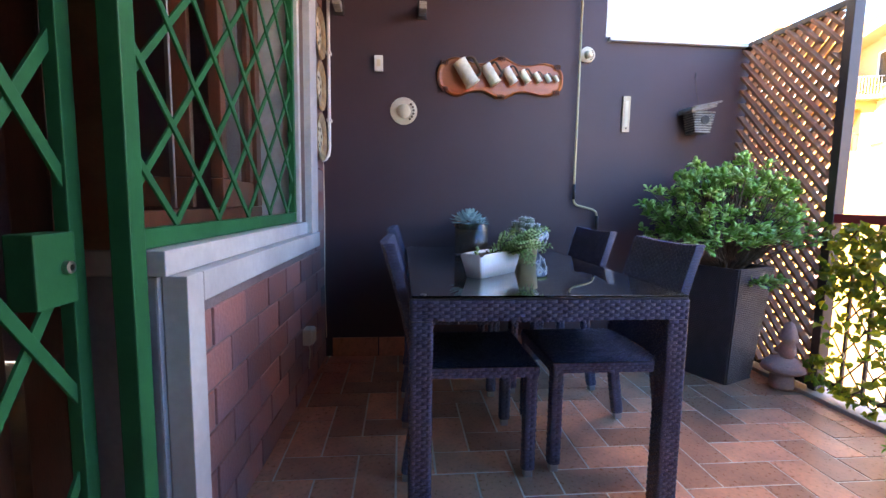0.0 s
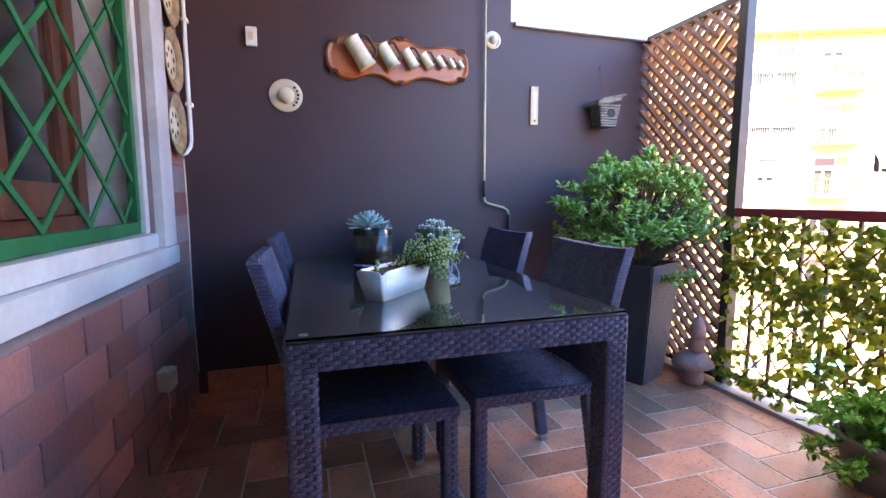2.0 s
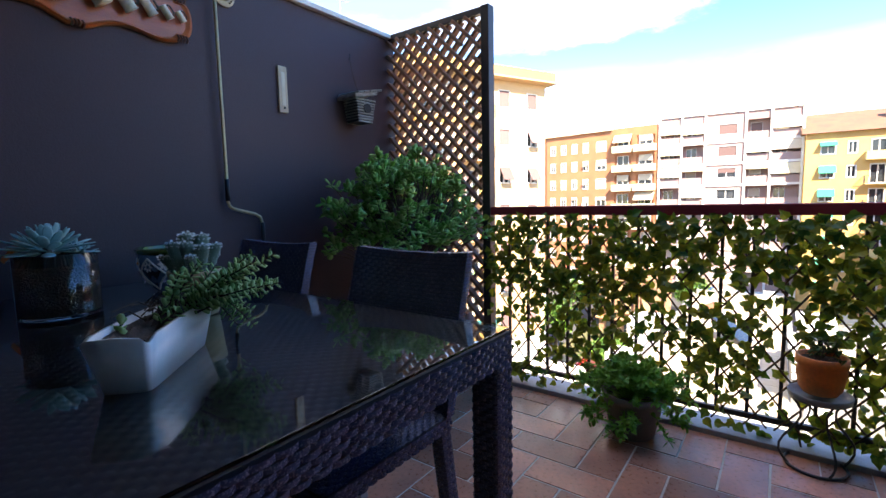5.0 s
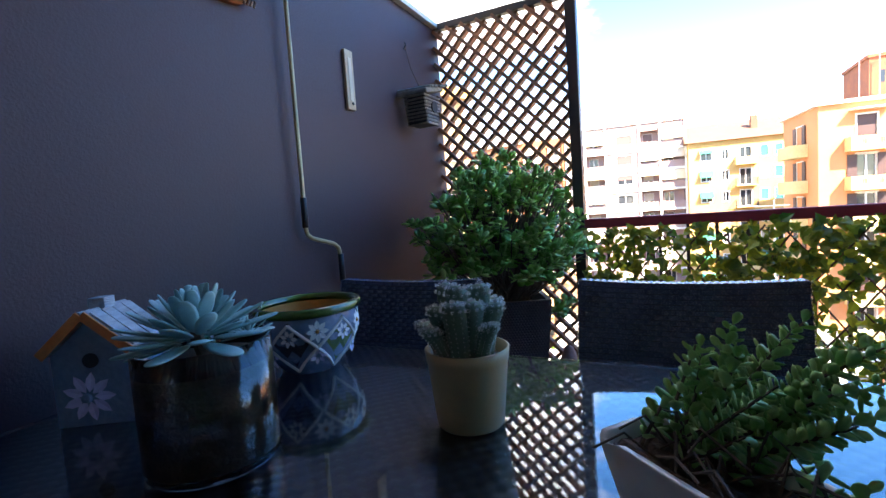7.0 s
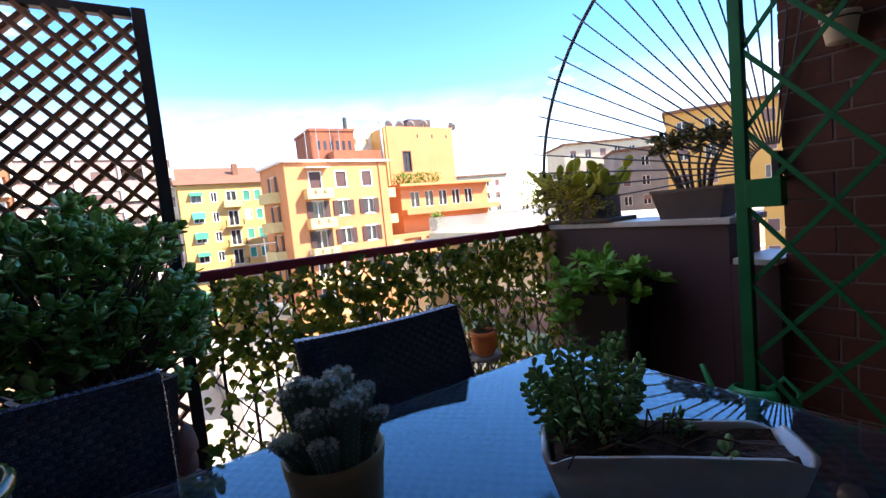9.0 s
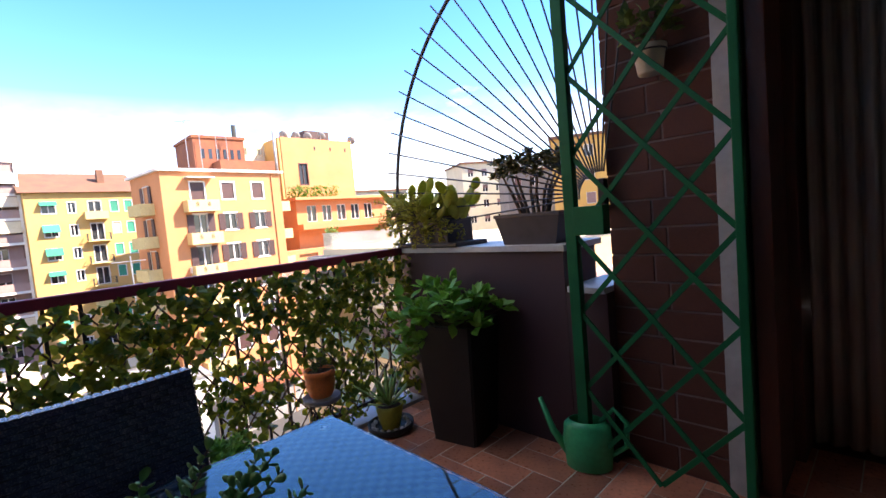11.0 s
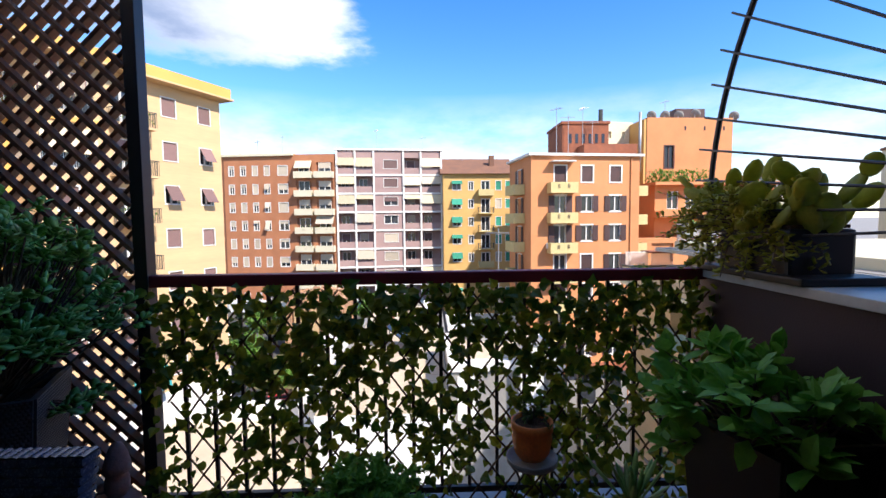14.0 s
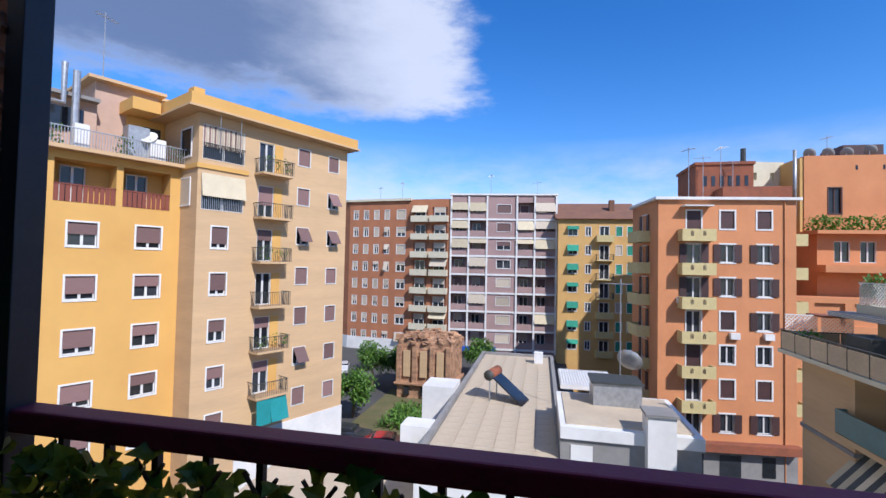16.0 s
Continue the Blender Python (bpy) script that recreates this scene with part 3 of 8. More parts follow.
# fan grille above the low wall
fan = thing("fan_grille", "dark green wrought iron fan grille of radiating rods", "fan grille")
FC, FR = Vector((1.235, 0.005, 1.20)), 1.41
bm = bmesh.new()
tube(bm, [FC + FR * Vector((math.cos(a), 0, math.sin(a))) for a in (radians(-9 + k * 3.0) for k in range(40))], 0.011, 8)
part("arch", bm, M_DKFRAME, fan)
for k in range(22):
    a = radians(-4 + k * 5.0)
    w = Vector((math.cos(a), 0, math.sin(a)))
    part("rod", one_tube([FC + 0.10 * w + Vector((0, 0.012, 0)), FC + (FR + 0.085) * w + Vector((0, 0.012, 0))], 0.0045, 6), M_DKFRAME, fan)
part("bracket", one_box(1.215, 1.245, -0.015, 0.025, 1.13, 1.27, 0.003), M_DKFRAME, fan)

# ---- railing ----
railing = thing("railing", "maroon handrail over dark upright bars", "railing")
part("handrail", one_box(RAIL_X - 0.028, RAIL_X + 0.028, 0.057, 2.30, 0.945, 0.992, 0.006), M_RAIL, railing)
part("bottom_rail", one_box(RAIL_X - 0.012, RAIL_X + 0.012, 0.057, 2.30, 0.075, 0.10, 0.003), M_DKFRAME, railing)
me = mesh_of("baluster", one_box(-0.007, 0.007, -0.007, 0.007, 0.10, 0.945), M_DKFRAME)
for k in range(20):
    piece("baluster", me, railing, pose(RAIL_X + 0.005, 0.11 + k * 0.114, 0))

# ---- trellis screen ----
TX, TY0, TY1, TTOP = 2.585, 2.315, 2.985, 2.062
trellis = thing("trellis_screen", "brown diagonal lattice screen in a dark metal frame", "trellis")
bm = bmesh.new()
for a in ((TX - 0.03, TX + 0.03, TY0 - 0.05, TY0, 0.022, TTOP + 0.03), (TX - 0.02, TX + 0.02, TY0 + 0.001, BACK_Y - 0.002, TTOP - 0.005, TTOP + 0.03), (TX - 0.015, TX + 0.015, TY0 + 0.001, BACK_Y - 0.002, 0.03, 0.06)):
    box(bm, *a, bevel=0.003)
part("frame", bm, M_DKFRAME, trellis)
lattice_bars(trellis, TY0, TY1 + 0.03, 0.06, TTOP - 0.005, 0.086, 0.086, TX - 0.020, 0.0085, 0.040, name="slat", gap=(2.40, 1.885, 0.031, 0.058))


# ---- woven furniture ----
def weave(vs, fs, o, u, v, n, U, V, cw, ch, lift=0.0044):
    """Rows of short flat strands over a rectangle: each strand bulges between the stakes, every second row shifted."""
    o, u, v, n = Vector(o), Vector(u), Vector(v), Vector(n)
    rows = max(1, int(round(V / ch)))
    ch = V / rows
    for j in range(rows):
        c = -0.5 * cw * (j % 2)
        while c < U - 1e-4:
            a, b = max(c, 0.0), min(c + cw, U)
            c += cw
            if b - a < 0.004:
                continue
            k = len(vs)
            for s, h in ((0.0, 0.0002), (0.28, 1.0), (0.72, 1.0), (1.0, 0.0002)):
                p = o + u * (a + (b - a) * s) + v * (j * ch)
                vs.append(p + n * (h * lift) + v * (0.06 * ch))
                vs.append(p + n * (h * lift * 1.15) + v * (0.5 * ch))
                vs.append(p + n * (h * lift) + v * (0.94 * ch))
            for q in range(3):
                a0 = k + 3 * q
                fs.append((a0, a0 + 3, a0 + 4, a0 + 1))
                fs.append((a0 + 1, a0 + 4, a0 + 5, a0 + 2))


X, Y, Z = Vector((1, 0, 0)), Vector((0, 1, 0)), Vector((0, 0, 1))


def woven_post(parent, name, x0, x1, y0, y1, z0, z1, cw=0.034, ch=0.0115, label=""):
    leg = part(name, one_box(x0 + 0.001, x1 - 0.001, y0 + 0.001, y1 - 0.001, z0, z1), M_WICKER_B, parent, label)
    vs, fs = [], []
    weave(vs, fs, (x0, y0, z0), X, Z, -Y, x1 - x0, z1 - z0, cw, ch)
    weave(vs, fs, (x1, y0, z0), Y, Z, X, y1 - y0, z1 - z0, cw, ch)
    weave(vs, fs, (x1, y1, z0), -X, Z, Y, x1 - x0, z1 - z0, cw, ch)
    weave(vs, fs, (x0, y1, z0), -Y, Z, -X, y1 - y0, z1 - z0, cw, ch)
    part_data("weave", vs, fs, M_WICKER, leg, kind="stuff", smooth=True)
    return leg


TX0, TX1, TYN, TYF, TZ = 0.325, 1.221, 1.427, 2.955, 0.740
table = thing("dining_table", "navy woven rattan table with a glass top", "table")
for x0 in (TX0, TX1 - 0.065):
    for y0 in (TYN, TYF - 0.065):
        woven_post(table, "leg", x0, x0 + 0.065, y0, y0 + 0.065, 0.0, TZ - 0.082)
top = part("top_frame", one_box(TX0 + 0.002, TX1 - 0.002, TYN + 0.002, TYF - 0.002, TZ - 0.080, TZ - 0.011), M_WICKER_B, table)
vs, fs = [], []
for o, u, n, U in (((TX0, TYN, 0), X, -Y, TX1 - TX0), ((TX1, TYN, 0), Y, X, TYF - TYN), ((TX1, TYF, 0), -X, Y, TX1 - TX0), ((TX0, TYF, 0), -Y, -X, TYF - TYN)):
    weave(vs, fs, Vector(o) + Z * (TZ - 0.080), u, Z, n, U, 0.066, 0.034, 0.011)
part_data("weave", vs, fs, M_WICKER, top, kind="stuff", smooth=True)
vs, fs = [], []
weave(vs, fs, (TX0 + 0.01, TYN + 0.01, TZ - 0.012), X, Y, Z, TX1 - TX0 - 0.02, TYF - TYN - 0.02, 0.030, 0.0145, 0.0025)
part_data("top_weave", vs, fs, M_WICKER_DIM, top, kind="stuff", smooth=True)
plate = part("glass_plate", one_box(TX0 + 0.002, TX1 - 0.002, TYN + 0.002, TYF - 0.002, TZ - 0.0065, TZ - 0.001, 0.001), M_GLASS, table, "clear glass plate")
plate.visible_shadow = False
for x in (TX0 + 0.04, TX1 - 0.04):
    for y in (TYN + 0.04, TYF - 0.04):
        part("pad", one_lathe([(0.011, TZ - 0.0095), (0.011, TZ - 0.0068)], 14, Matrix.Translation((x, y, 0))), M_WHITE, table)


def wicker_chair(at):
    """Local frame: the chair looks along -x, its back at +x; origin on the floor under the seat."""
    ch = thing("dining_chair", "navy woven rattan dining chair with steel feet", "chair", at, group="chairs round the table")
    seat = part("seat", one_box(-0.225, 0.215, -0.222, 0.222, 0.395, 0.434, 0.008), M_WICKER_B, ch)
    vs, fs = [], []
    weave(vs, fs, (-0.225, -0.222, 0.4345), X, Y, Z, 0.44, 0.444, 0.030, 0.012, 0.0028)
    for o, u, n, U in (((-0.226, 0.222, 0.395), -Y, -X, 0.444), ((-0.225, -0.2225, 0.395), X, -Y, 0.44), ((0.215, 0.2225, 0.395), -X, Y, 0.44)):
        weave(vs, fs, o, u, Z, n, U, 0.038, 0.030, 0.011)
    part_data("weave", vs, fs, M_WICKER, seat, kind="stuff", smooth=True)
    # backrest leans back and is gently dished
    n, m = 15, 30
    def bp(i, j, s):
        y, h = (i / n - 0.5) * 0.452, j / m
        dish = 0.024 * (1 - (2 * i / n - 1) ** 2)
        return Vector((0.205 + 0.095 * h + 0.020 * h * h + dish + s, y, 0.434 + (0.446 - 0.012 * (1 - (2 * i / n - 1) ** 2)) * h))
    vs, fs = [], []
    for s in (-0.012, 0.012):
        for j in range(m + 1):
            for i in range(n + 1):
                vs.append(bp(i, j, s))
    k = (n + 1) * (m + 1)
    for j in range(m):
        for i in range(n):
            a = j * (n + 1) + i
            fs.append((a, a + n + 1, a + n + 2, a + 1))
            fs.append((k + a, k + a + 1, k + a + n + 2, k + a + n + 1))
    for i in range(n):
        a, b = i, m * (n + 1) + i
        fs += [(a, a + 1, k + a + 1, k + a), (b, k + b, k + b + 1, b + 1)]
    for j in range(m):
        a, b = j * (n + 1), j * (n + 1) + n
        fs += [(a, k + a, k + a + n + 1, a + n + 1), (b, b + n + 1, k + b + n + 1, k + b)]
    back = part_data("backrest", vs, fs, M_WICKER_B, ch)
    vs, fs = [], []
    for side in (-1, 1):
        rows = 38
        for j in range(rows):
            for i in range(-1, 16):
                a, b = (i + 0.5 * (j % 2)) / n, (i + 1 + 0.5 * (j % 2)) / n
                a, b = max(a, 0.0), min(b, 1.0)
                if b - a < 0.015:
                    continue
                q = len(vs)
                for s, h in ((0, 0.0002), (0.28, 0.003), (0.72, 0.003), (1, 0.0002)):
                    for w in (0.06, 0.5, 0.94):
                        vs.append(bp((a + (b - a) * s) * n, (j + w) / rows * m, side * (0.0122 + h * (1.15 if w == 0.5 else 1))))
                for t in range(3):
                    a0 = q + 3 * t
                    fs += [(a0, a0 + 3, a0 + 4, a0 + 1), (a0 + 1, a0 + 4, a0 + 5, a0 + 2)]
    part_data("weave", vs, fs, M_WICKER, back, kind="stuff", smooth=True)
    for sy in (-1, 1):
        vs, fs = [], []
        for j in range(40):
            p = bp(0 if sy < 0 else n, (j + 0.5) / 40 * m, 0)
            weave(vs, fs, p + Vector((-0.018, sy * 0.0015, -0.005)), X, Z, Y * sy, 0.036, 0.0105, 0.036, 0.0105, 0.0018)
        part_data("edge_binding", vs, fs, M_WICKER, back, smooth=True)
    vs, fs = [], []
    for i in range(30):
        p = bp((i + 0.5) / 30 * n, m, 0)
        weave(vs, fs, p + Vector((-0.016, -0.0072, 0.0005)), Y, X, Z, 0.0144, 0.032, 0.0144, 0.032, 0.0018)
    part_data("edge_binding", vs, fs, M_WICKER, back, smooth=True)
    for x, y in ((-0.222, -0.218), (-0.222, 0.178), (0.175, -0.218), (0.175, 0.178)):
        low = -0.003 if x > 0 else 0.0
        leg = woven_post(ch, "leg", x, x + 0.040, y, y + 0.040, 0.032 + low, 0.395, 0.040, 0.0115)
        part("foot", one_box(x + 0.004, x + 0.036, y + 0.004, y + 0.036, low, 0.032 + low, 0.002), M_STEEL, leg, "steel foot")
        if x > 0:                                # rear legs splay backwards
            leg.matrix_basis = Matrix.Translation((0.195, 0, 0.395)) @ Matrix.Rotation(radians(-8.5), 4, "Y") @ Matrix.Translation((-0.195, 0, -0.395))
    return ch


chair = wicker_chair(pose(1.085, 1.880, 0))
copy_thing(chair, pose(1.090, 2.595, 0, 0, 0, 1.5))
copy_thing(chair, pose(0.572, 1.850, 0, 0, 0, 180.0))
copy_thing(chair, pose(0.575, 2.560, 0, 0, 0, 178.5))


# ---- foliage builders ----
def leaf_into(vs, fs, at, way, up, ln, wd, fold=0.25, tip=0.35, thick=0.0):
    """A pointed leaf of four creased quads from at along way."""
    way = way.normalized()
    side = way.cross(up)
    side = side.normalized() if side.length > 1e-4 else way.orthogonal().normalized()
    nrm = side.cross(way)
    k = len(vs)
    vs.append(at)
    for s, w in ((0.35, 1.0), (0.70, 0.8)):
        mid = at + way * (ln * s) - nrm * (fold * wd * 0.3)
        vs.append(mid + side * (wd * w / 2) + nrm * (fold * wd * 0.4))
        vs.append(mid)
        vs.append(mid - side * (wd * w / 2) + nrm * (fold * wd * 0.4))
    vs.append(at + way * ln - nrm * (tip * ln * 0.25))
    fs += [(k, k + 1, k + 2), (k, k + 2, k + 3), (k + 1, k + 4, k + 5, k + 2), (k + 2, k + 5, k + 6, k + 3), (k + 4, k + 7, k + 5), (k + 5, k + 7, k + 6)]


def fat_leaf_into(vs, fs, at, way, up, ln, wd, th):
    """A plump succulent leaf: pointed oval with thickness."""
    way = way.normalized()
    side = way.cross(up)
    side = side.normalized() if side.length > 1e-4 else way.orthogonal().normalized()
    nrm = side.cross(way)
    k = len(vs)
    vs.append(at)
    for s, w in ((0.3, 0.62), (0.68, 1.0), (0.9, 0.62)):
        c = at + way * (ln * s)
        vs += [c + side * (wd * w / 2), c + nrm * (th * w * 0.35), c - side * (wd * w / 2), c - nrm * (th * w * 0.65)]
    vs.append(at + way * ln)
    for q in range(4):
        fs.append((k, k + 1 + q, k + 1 + (q + 1) % 4))
        for r in (0, 1):
            a = k + 1 + 4 * r
            fs.append((a + q, a + 4 + q, a + 4 + (q + 1) % 4, a + (q + 1) % 4))
        fs.append((k + 9 + q, k + 13, k + 9 + (q + 1) % 4))


def away(rnd, z=0.0):
    a = rnd.uniform(0, 2 * math.pi)
    h = rnd.uniform(-1, 1) * (1 - abs(z)) + z
    r = math.sqrt(max(0.0, 1 - min(1, h * h)))
    return Vector((r * math.cos(a), r * math.sin(a), h))


def shrub(parent, base, tips, rnd, stem_r, leaf_n, ln, wd, th, material, fat=True, bark=M_BARK, whorl=True):
    """Woody stems from base to many tips, each tip with whorls of leaves."""
    bm = bmesh.new()
    vs, fs = [], []
    for tip in tips:
        tip = Vector(tip)
        p0 = base + Vector((rnd.uniform(-0.04, 0.04), rnd.uniform(-0.04, 0.04), 0))
        mid = p0.lerp(tip, 0.5) + Vector((rnd.uniform(-0.04, 0.04), rnd.uniform(-0.04, 0.04), rnd.uniform(-0.02, 0.05)))
        tube(bm, [p0, mid, tip], [stem_r, stem_r * 0.7, stem_r * 0.35], 5)
        way = (tip - mid).normalized()
        for k in range(leaf_n):
            d = (way * rnd.uniform(0.0, 0.9) + away(rnd, 0.15) * 0.9).normalized()
            at = tip - way * rnd.uniform(0, 0.035) if whorl else mid.lerp(tip, rnd.uniform(0.1, 1.0))
            s = rnd.uniform(0.7, 1.2)
            if fat:
                fat_leaf_into(vs, fs, at, d, Z + away(rnd) * 0.5, ln * s, wd * s, th)
            else:
                leaf_into(vs, fs, at, d, Z + away(rnd) * 0.5, ln * s, wd * s)
    part("stem", bm, bark, parent)
    return part_data("foliage", vs, fs, material, parent, kind="stuff", smooth=fat)


def square_pot(parent, name, half0, half1, h, material, turn, at, wall=0.02):
    """Tapered square pot, open at the top."""
    bm = bmesh.new()
    rings = []
    for half, z in ((half0, 0), (half1, h), (half1 - wall, h), (half1 - wall - 0.02, h - 0.10), (half0, h - 0.12)):
        rings.append([bm.verts.new((sx * half, sy * half, z)) for sx, sy in ((-1, -1), (1, -1), (1, 1), (-1, 1))])
    for a, b in zip(rings, rings[1:]):
        for k in range(4):
            bm.faces.new((a[k], a[(k + 1) % 4], b[(k + 1) % 4], b[k]))
    bm.faces.new(rings[0][::-1])
    bm.faces.new(rings[-1])
    ed = [e for e in bm.edges if abs(e.verts[0].co.z - e.verts[1].co.z) > h * 0.9]
    bmesh.ops.bevel(bm, geom=ed, offset=0.008, segments=2, affect="EDGES")
    return part(name, bm, material, parent, at=at @ pose(0, 0, 0, 0, 0, turn))


# jade plant in a tall woven planter
rj = random.Random(11)
jade = thing("jade_plant", "large green jade plant in a tall graphite woven planter", "potted plant", pose(2.215, 2.585, 0))
pot = square_pot(jade, "planter", 0.130, 0.185, 0.68, M_PLANTER, 24.0, pose(0, 0, 0))
vs, fs = [], []
for q in range(4):
    t = Matrix.Rotation(radians(90 * q), 3, "Z")
    rows = 60
    for j in range(rows):
        h = (j + 0.5) / rows
        half = 0.130 + 0.055 * h
        for i in range(-14, 14):
            c = (i + 0.5 + 0.5 * (j % 2)) * 0.0125
            if abs(c) > half - 0.010:
                continue
            k = len(vs)
            for du, dz, dn in ((-0.0055, -0.0045, 0), (0.0055, -0.0045, 0), (0.0055, 0.0045, 0), (-0.0055, 0.0045, 0), (0, 0, 0.003)):
                vs.append(t @ Vector((c + du, -half - dn - 0.0004, h * 0.68 + dz)))
            fs += [(k, k + 1, k + 4), (k + 1, k + 2, k + 4), (k + 2, k + 3, k + 4), (k + 3, k, k + 4)]
part_data("weave", vs, fs, M_PLANTER, pot, kind="stuff")
part("soil", one_box(-0.15, 0.15, -0.15, 0.15, 0.58, 0.62, 0, pose(0, 0, 0, 0, 0, 24)), M_SOIL, jade)
tips = []
for k in range(400):
    d = away(rj, 0.25)
    r = rj.uniform(0.35, 1.05) ** 0.5 * (1.0 + 0.34 * noise.noise(d * 2.6 + Vector((4, 1, 0))))
    tip = Vector((-0.04 + d.x * 0.45 * r, -0.03 + d.y * 0.34 * r, 0.97 + d.z * 0.30 * r))
    if abs(d.z) < 0.4:
        tip.z -= 0.05
    if tip.x > 0.33 or tip.y > 0.40 or tip.z < 0.72:
        tip.x, tip.y = min(tip.x, 0.33), min(tip.y, 0.38)
        tip.z = max(tip.z, 0.74)
    tips.append(tip)
for k in range(5):
    tips.append(Vector((0.02 + 0.03 * k, -0.24 - 0.01 * k, 0.60 + 0.02 * rj.random())))
shrub(jade, Vector((0, 0, 0.60)), tips, rj, 0.006, 13, 0.046, 0.027, 0.006, M_JADE)

# pale mushroom with a gnome-like figure
fig = thing("garden_figurine", "faded pink concrete garden figurine of mushrooms", "figurine", pose(2.455, 2.375, 0))
bm = bmesh.new()
lathe(bm, [(0.055, 0), (0.062, 0.02), (0.058, 0.07), (0.05, 0.095), (0.095, 0.10), (0.108, 0.112), (0.098, 0.14), (0.07, 0.17), (0.03, 0.188), (0.0005, 0.192)], 28)
lathe(bm, [(0.03, 0.185), (0.042, 0.21), (0.04, 0.25), (0.030, 0.275), (0.046, 0.283), (0.044, 0.31), (0.034, 0.35), (0.018, 0.385), (0.0005, 0.395)], 20, pose(0.012, -0.005, 0, 4, -3, 0))
for k in range(9):
    a = k * 2.4
    bmesh.ops.create_icosphere(bm, subdivisions=1, radius=0.009, matrix=Matrix.Translation((0.085 * math.cos(a), 0.085 * math.sin(a), 0.148)))
for a, h in ((0.6, 0.225), (2.6, 0.22), (4.3, 0.235)):
    bmesh.ops.create_icosphere(bm, subdivisions=2, radius=0.02, matrix=Matrix.Translation((0.012 + 0.038 * math.cos(a), 0.038 * math.sin(a), h)))
part("body", bm, M_PINK, fig, smooth=True)

# artificial ivy screen on crossing willow slats
ri = random.Random(7)
ivy = thing("ivy_screen", "artificial ivy screen with green and yellow leaves on willow lattice", "hedge screen")
IX = RAIL_X - 0.035
bm = bmesh.new()
for s in (-1, 1):
    for k in range(-9, 24):
        y0 = 0.03 + k * 0.115
        pts = []
        for q in range(7):
            z = 0.06 + q * 0.145
            y = y0 + (s * (z - 0.06) * 0.75 if s > 0 else (0.66 - (z - 0.06) * 0.75))
            if 0.01 < y < 2.27:
                pts.append((IX + s * 0.004 + ri.uniform(-0.003, 0.003), y + ri.uniform(-0.006, 0.006), z))
        if len(pts) > 1:
            tube(bm, pts, 0.0042, 5)
part("lattice", bm, M_TWIG, ivy, "brown willow lattice", )


def ivy_leaf(vs, fs, at, way, up, s):
    """Five-cornered ivy leaf with a folded midrib."""
    way = way.normalized()
    side = way.cross(up)
    side = side.normalized() if side.length > 1e-4 else way.orthogonal().normalized()
    nrm = side.cross(way)
    k = len(vs)
    for a, b, c in ((0, 0, 0), (0.12, 0.42, 0.10), (0.42, 0.52, 0.16), (0.60, 0.30, 0.08), (1.0, 0, -0.10), (0.60, -0.30, 0.08), (0.42, -0.52, 0.16), (0.12, -0.42, 0.10), (0.5, 0, 0.0)):
        vs.append(at + way * (a * s) + side * (b * s * 0.8) + nrm * (c * s))
    for q in range(8):
        fs.append((k + q, k + (q + 1) % 8, k + 8))


ivy_me = []
for q in range(5):
    vs, fs = [], []
    ivy_leaf(vs, fs, Vector((0, 0, 0)), X, Z, 0.040 + 0.004 * q)
    me = bpy.data.meshes.new("leaf")
    me.from_pydata([tuple(v) for v in vs], [], fs)
    me.materials.append(M_IVY)
    ivy_me.append(me)
vs, fs = [], []
n_own = 0
for k in range(3700):
    y, z = ri.uniform(0.02, 2.27), ri.uniform(0.03, 0.93) if k % 4 else ri.uniform(0.55, 0.945)
    # thin patches let the light through
    if noise.noise(Vector((y * 3.2, z * 3.6, 1.7))) + 0.10 * math.sin(y * 9) > 0.06 and ri.random() < 0.62 and z < 0.84:
        continue
    at = Vector((IX + ri.uniform(-0.045, 0.028), y, z))
    way = Vector((-0.5 + ri.uniform(-0.4, 0.4), ri.uniform(-1, 1), ri.uniform(-0.9, 0.75)))
    up = Vector((-1, ri.uniform(-0.5, 0.5), ri.uniform(-0.2, 0.8)))
    if abs(y - 0.80) < 0.16 and z < 0.46:      # leaves bent outwards behind the plant stand
        at.x, way.x = max(at.x, IX), abs(way.x)
    s = ri.uniform(0.032, 0.058)
    if n_own < 290 and 0.55 < z and 0.5 < y < 1.9 and k % 2:
        w = way.normalized()
        sd = w.cross(up).normalized()
        m = Matrix((w, -sd, w.cross(-sd))).transposed().to_4x4()
        m.translation = at
        ob = piece("leaf", ri.choice(ivy_me), ivy, m)
        n_own += 1
    else:
        ivy_leaf(vs, fs, at, way, up, s)
part_data("leaves", vs, fs, M_IVY, ivy, kind="stuff")

# leafy green plant in a taupe pot
rp = random.Random(21)
herb = thing("potted_herb", "spreading bright green plant in a taupe pot", "potted plant", pose(2.335, 1.425, 0))
part("pot", one_lathe([(0.085, 0), (0.09, 0.005), (0.122, 0.155), (0.128, 0.158), (0.130, 0.19), (0.120, 0.191), (0.114, 0.16)], 32), M_GREYPOT, herb, smooth=True)
part("soil", one_lathe([(0.113, 0.15), (0.113, 0.162), (0.0005, 0.168)], 24), M_SOIL, herb)
tips = []
for k in range(90):
    a, r = rp.uniform(0, 6.28), rp.uniform(0.05, 0.23)
    tips.append(Vector((r * math.cos(a), r * math.sin(a) * 1.1, 0.34 - 0.55 * r + rp.uniform(-0.04, 0.04))))
for k in range(16):
    a = rp.uniform(2.2, 4.8)
    tips.append(Vector((0.20 * math.cos(a), 0.22 * math.sin(a) , rp.uniform(0.04, 0.14))))
shrub(herb, Vector((0, 0, 0.165)), tips, rp, 0.0025, 26, 0.030, 0.015, 0.004, M_HERB, fat=False, bark=M_HERB, whorl=False)

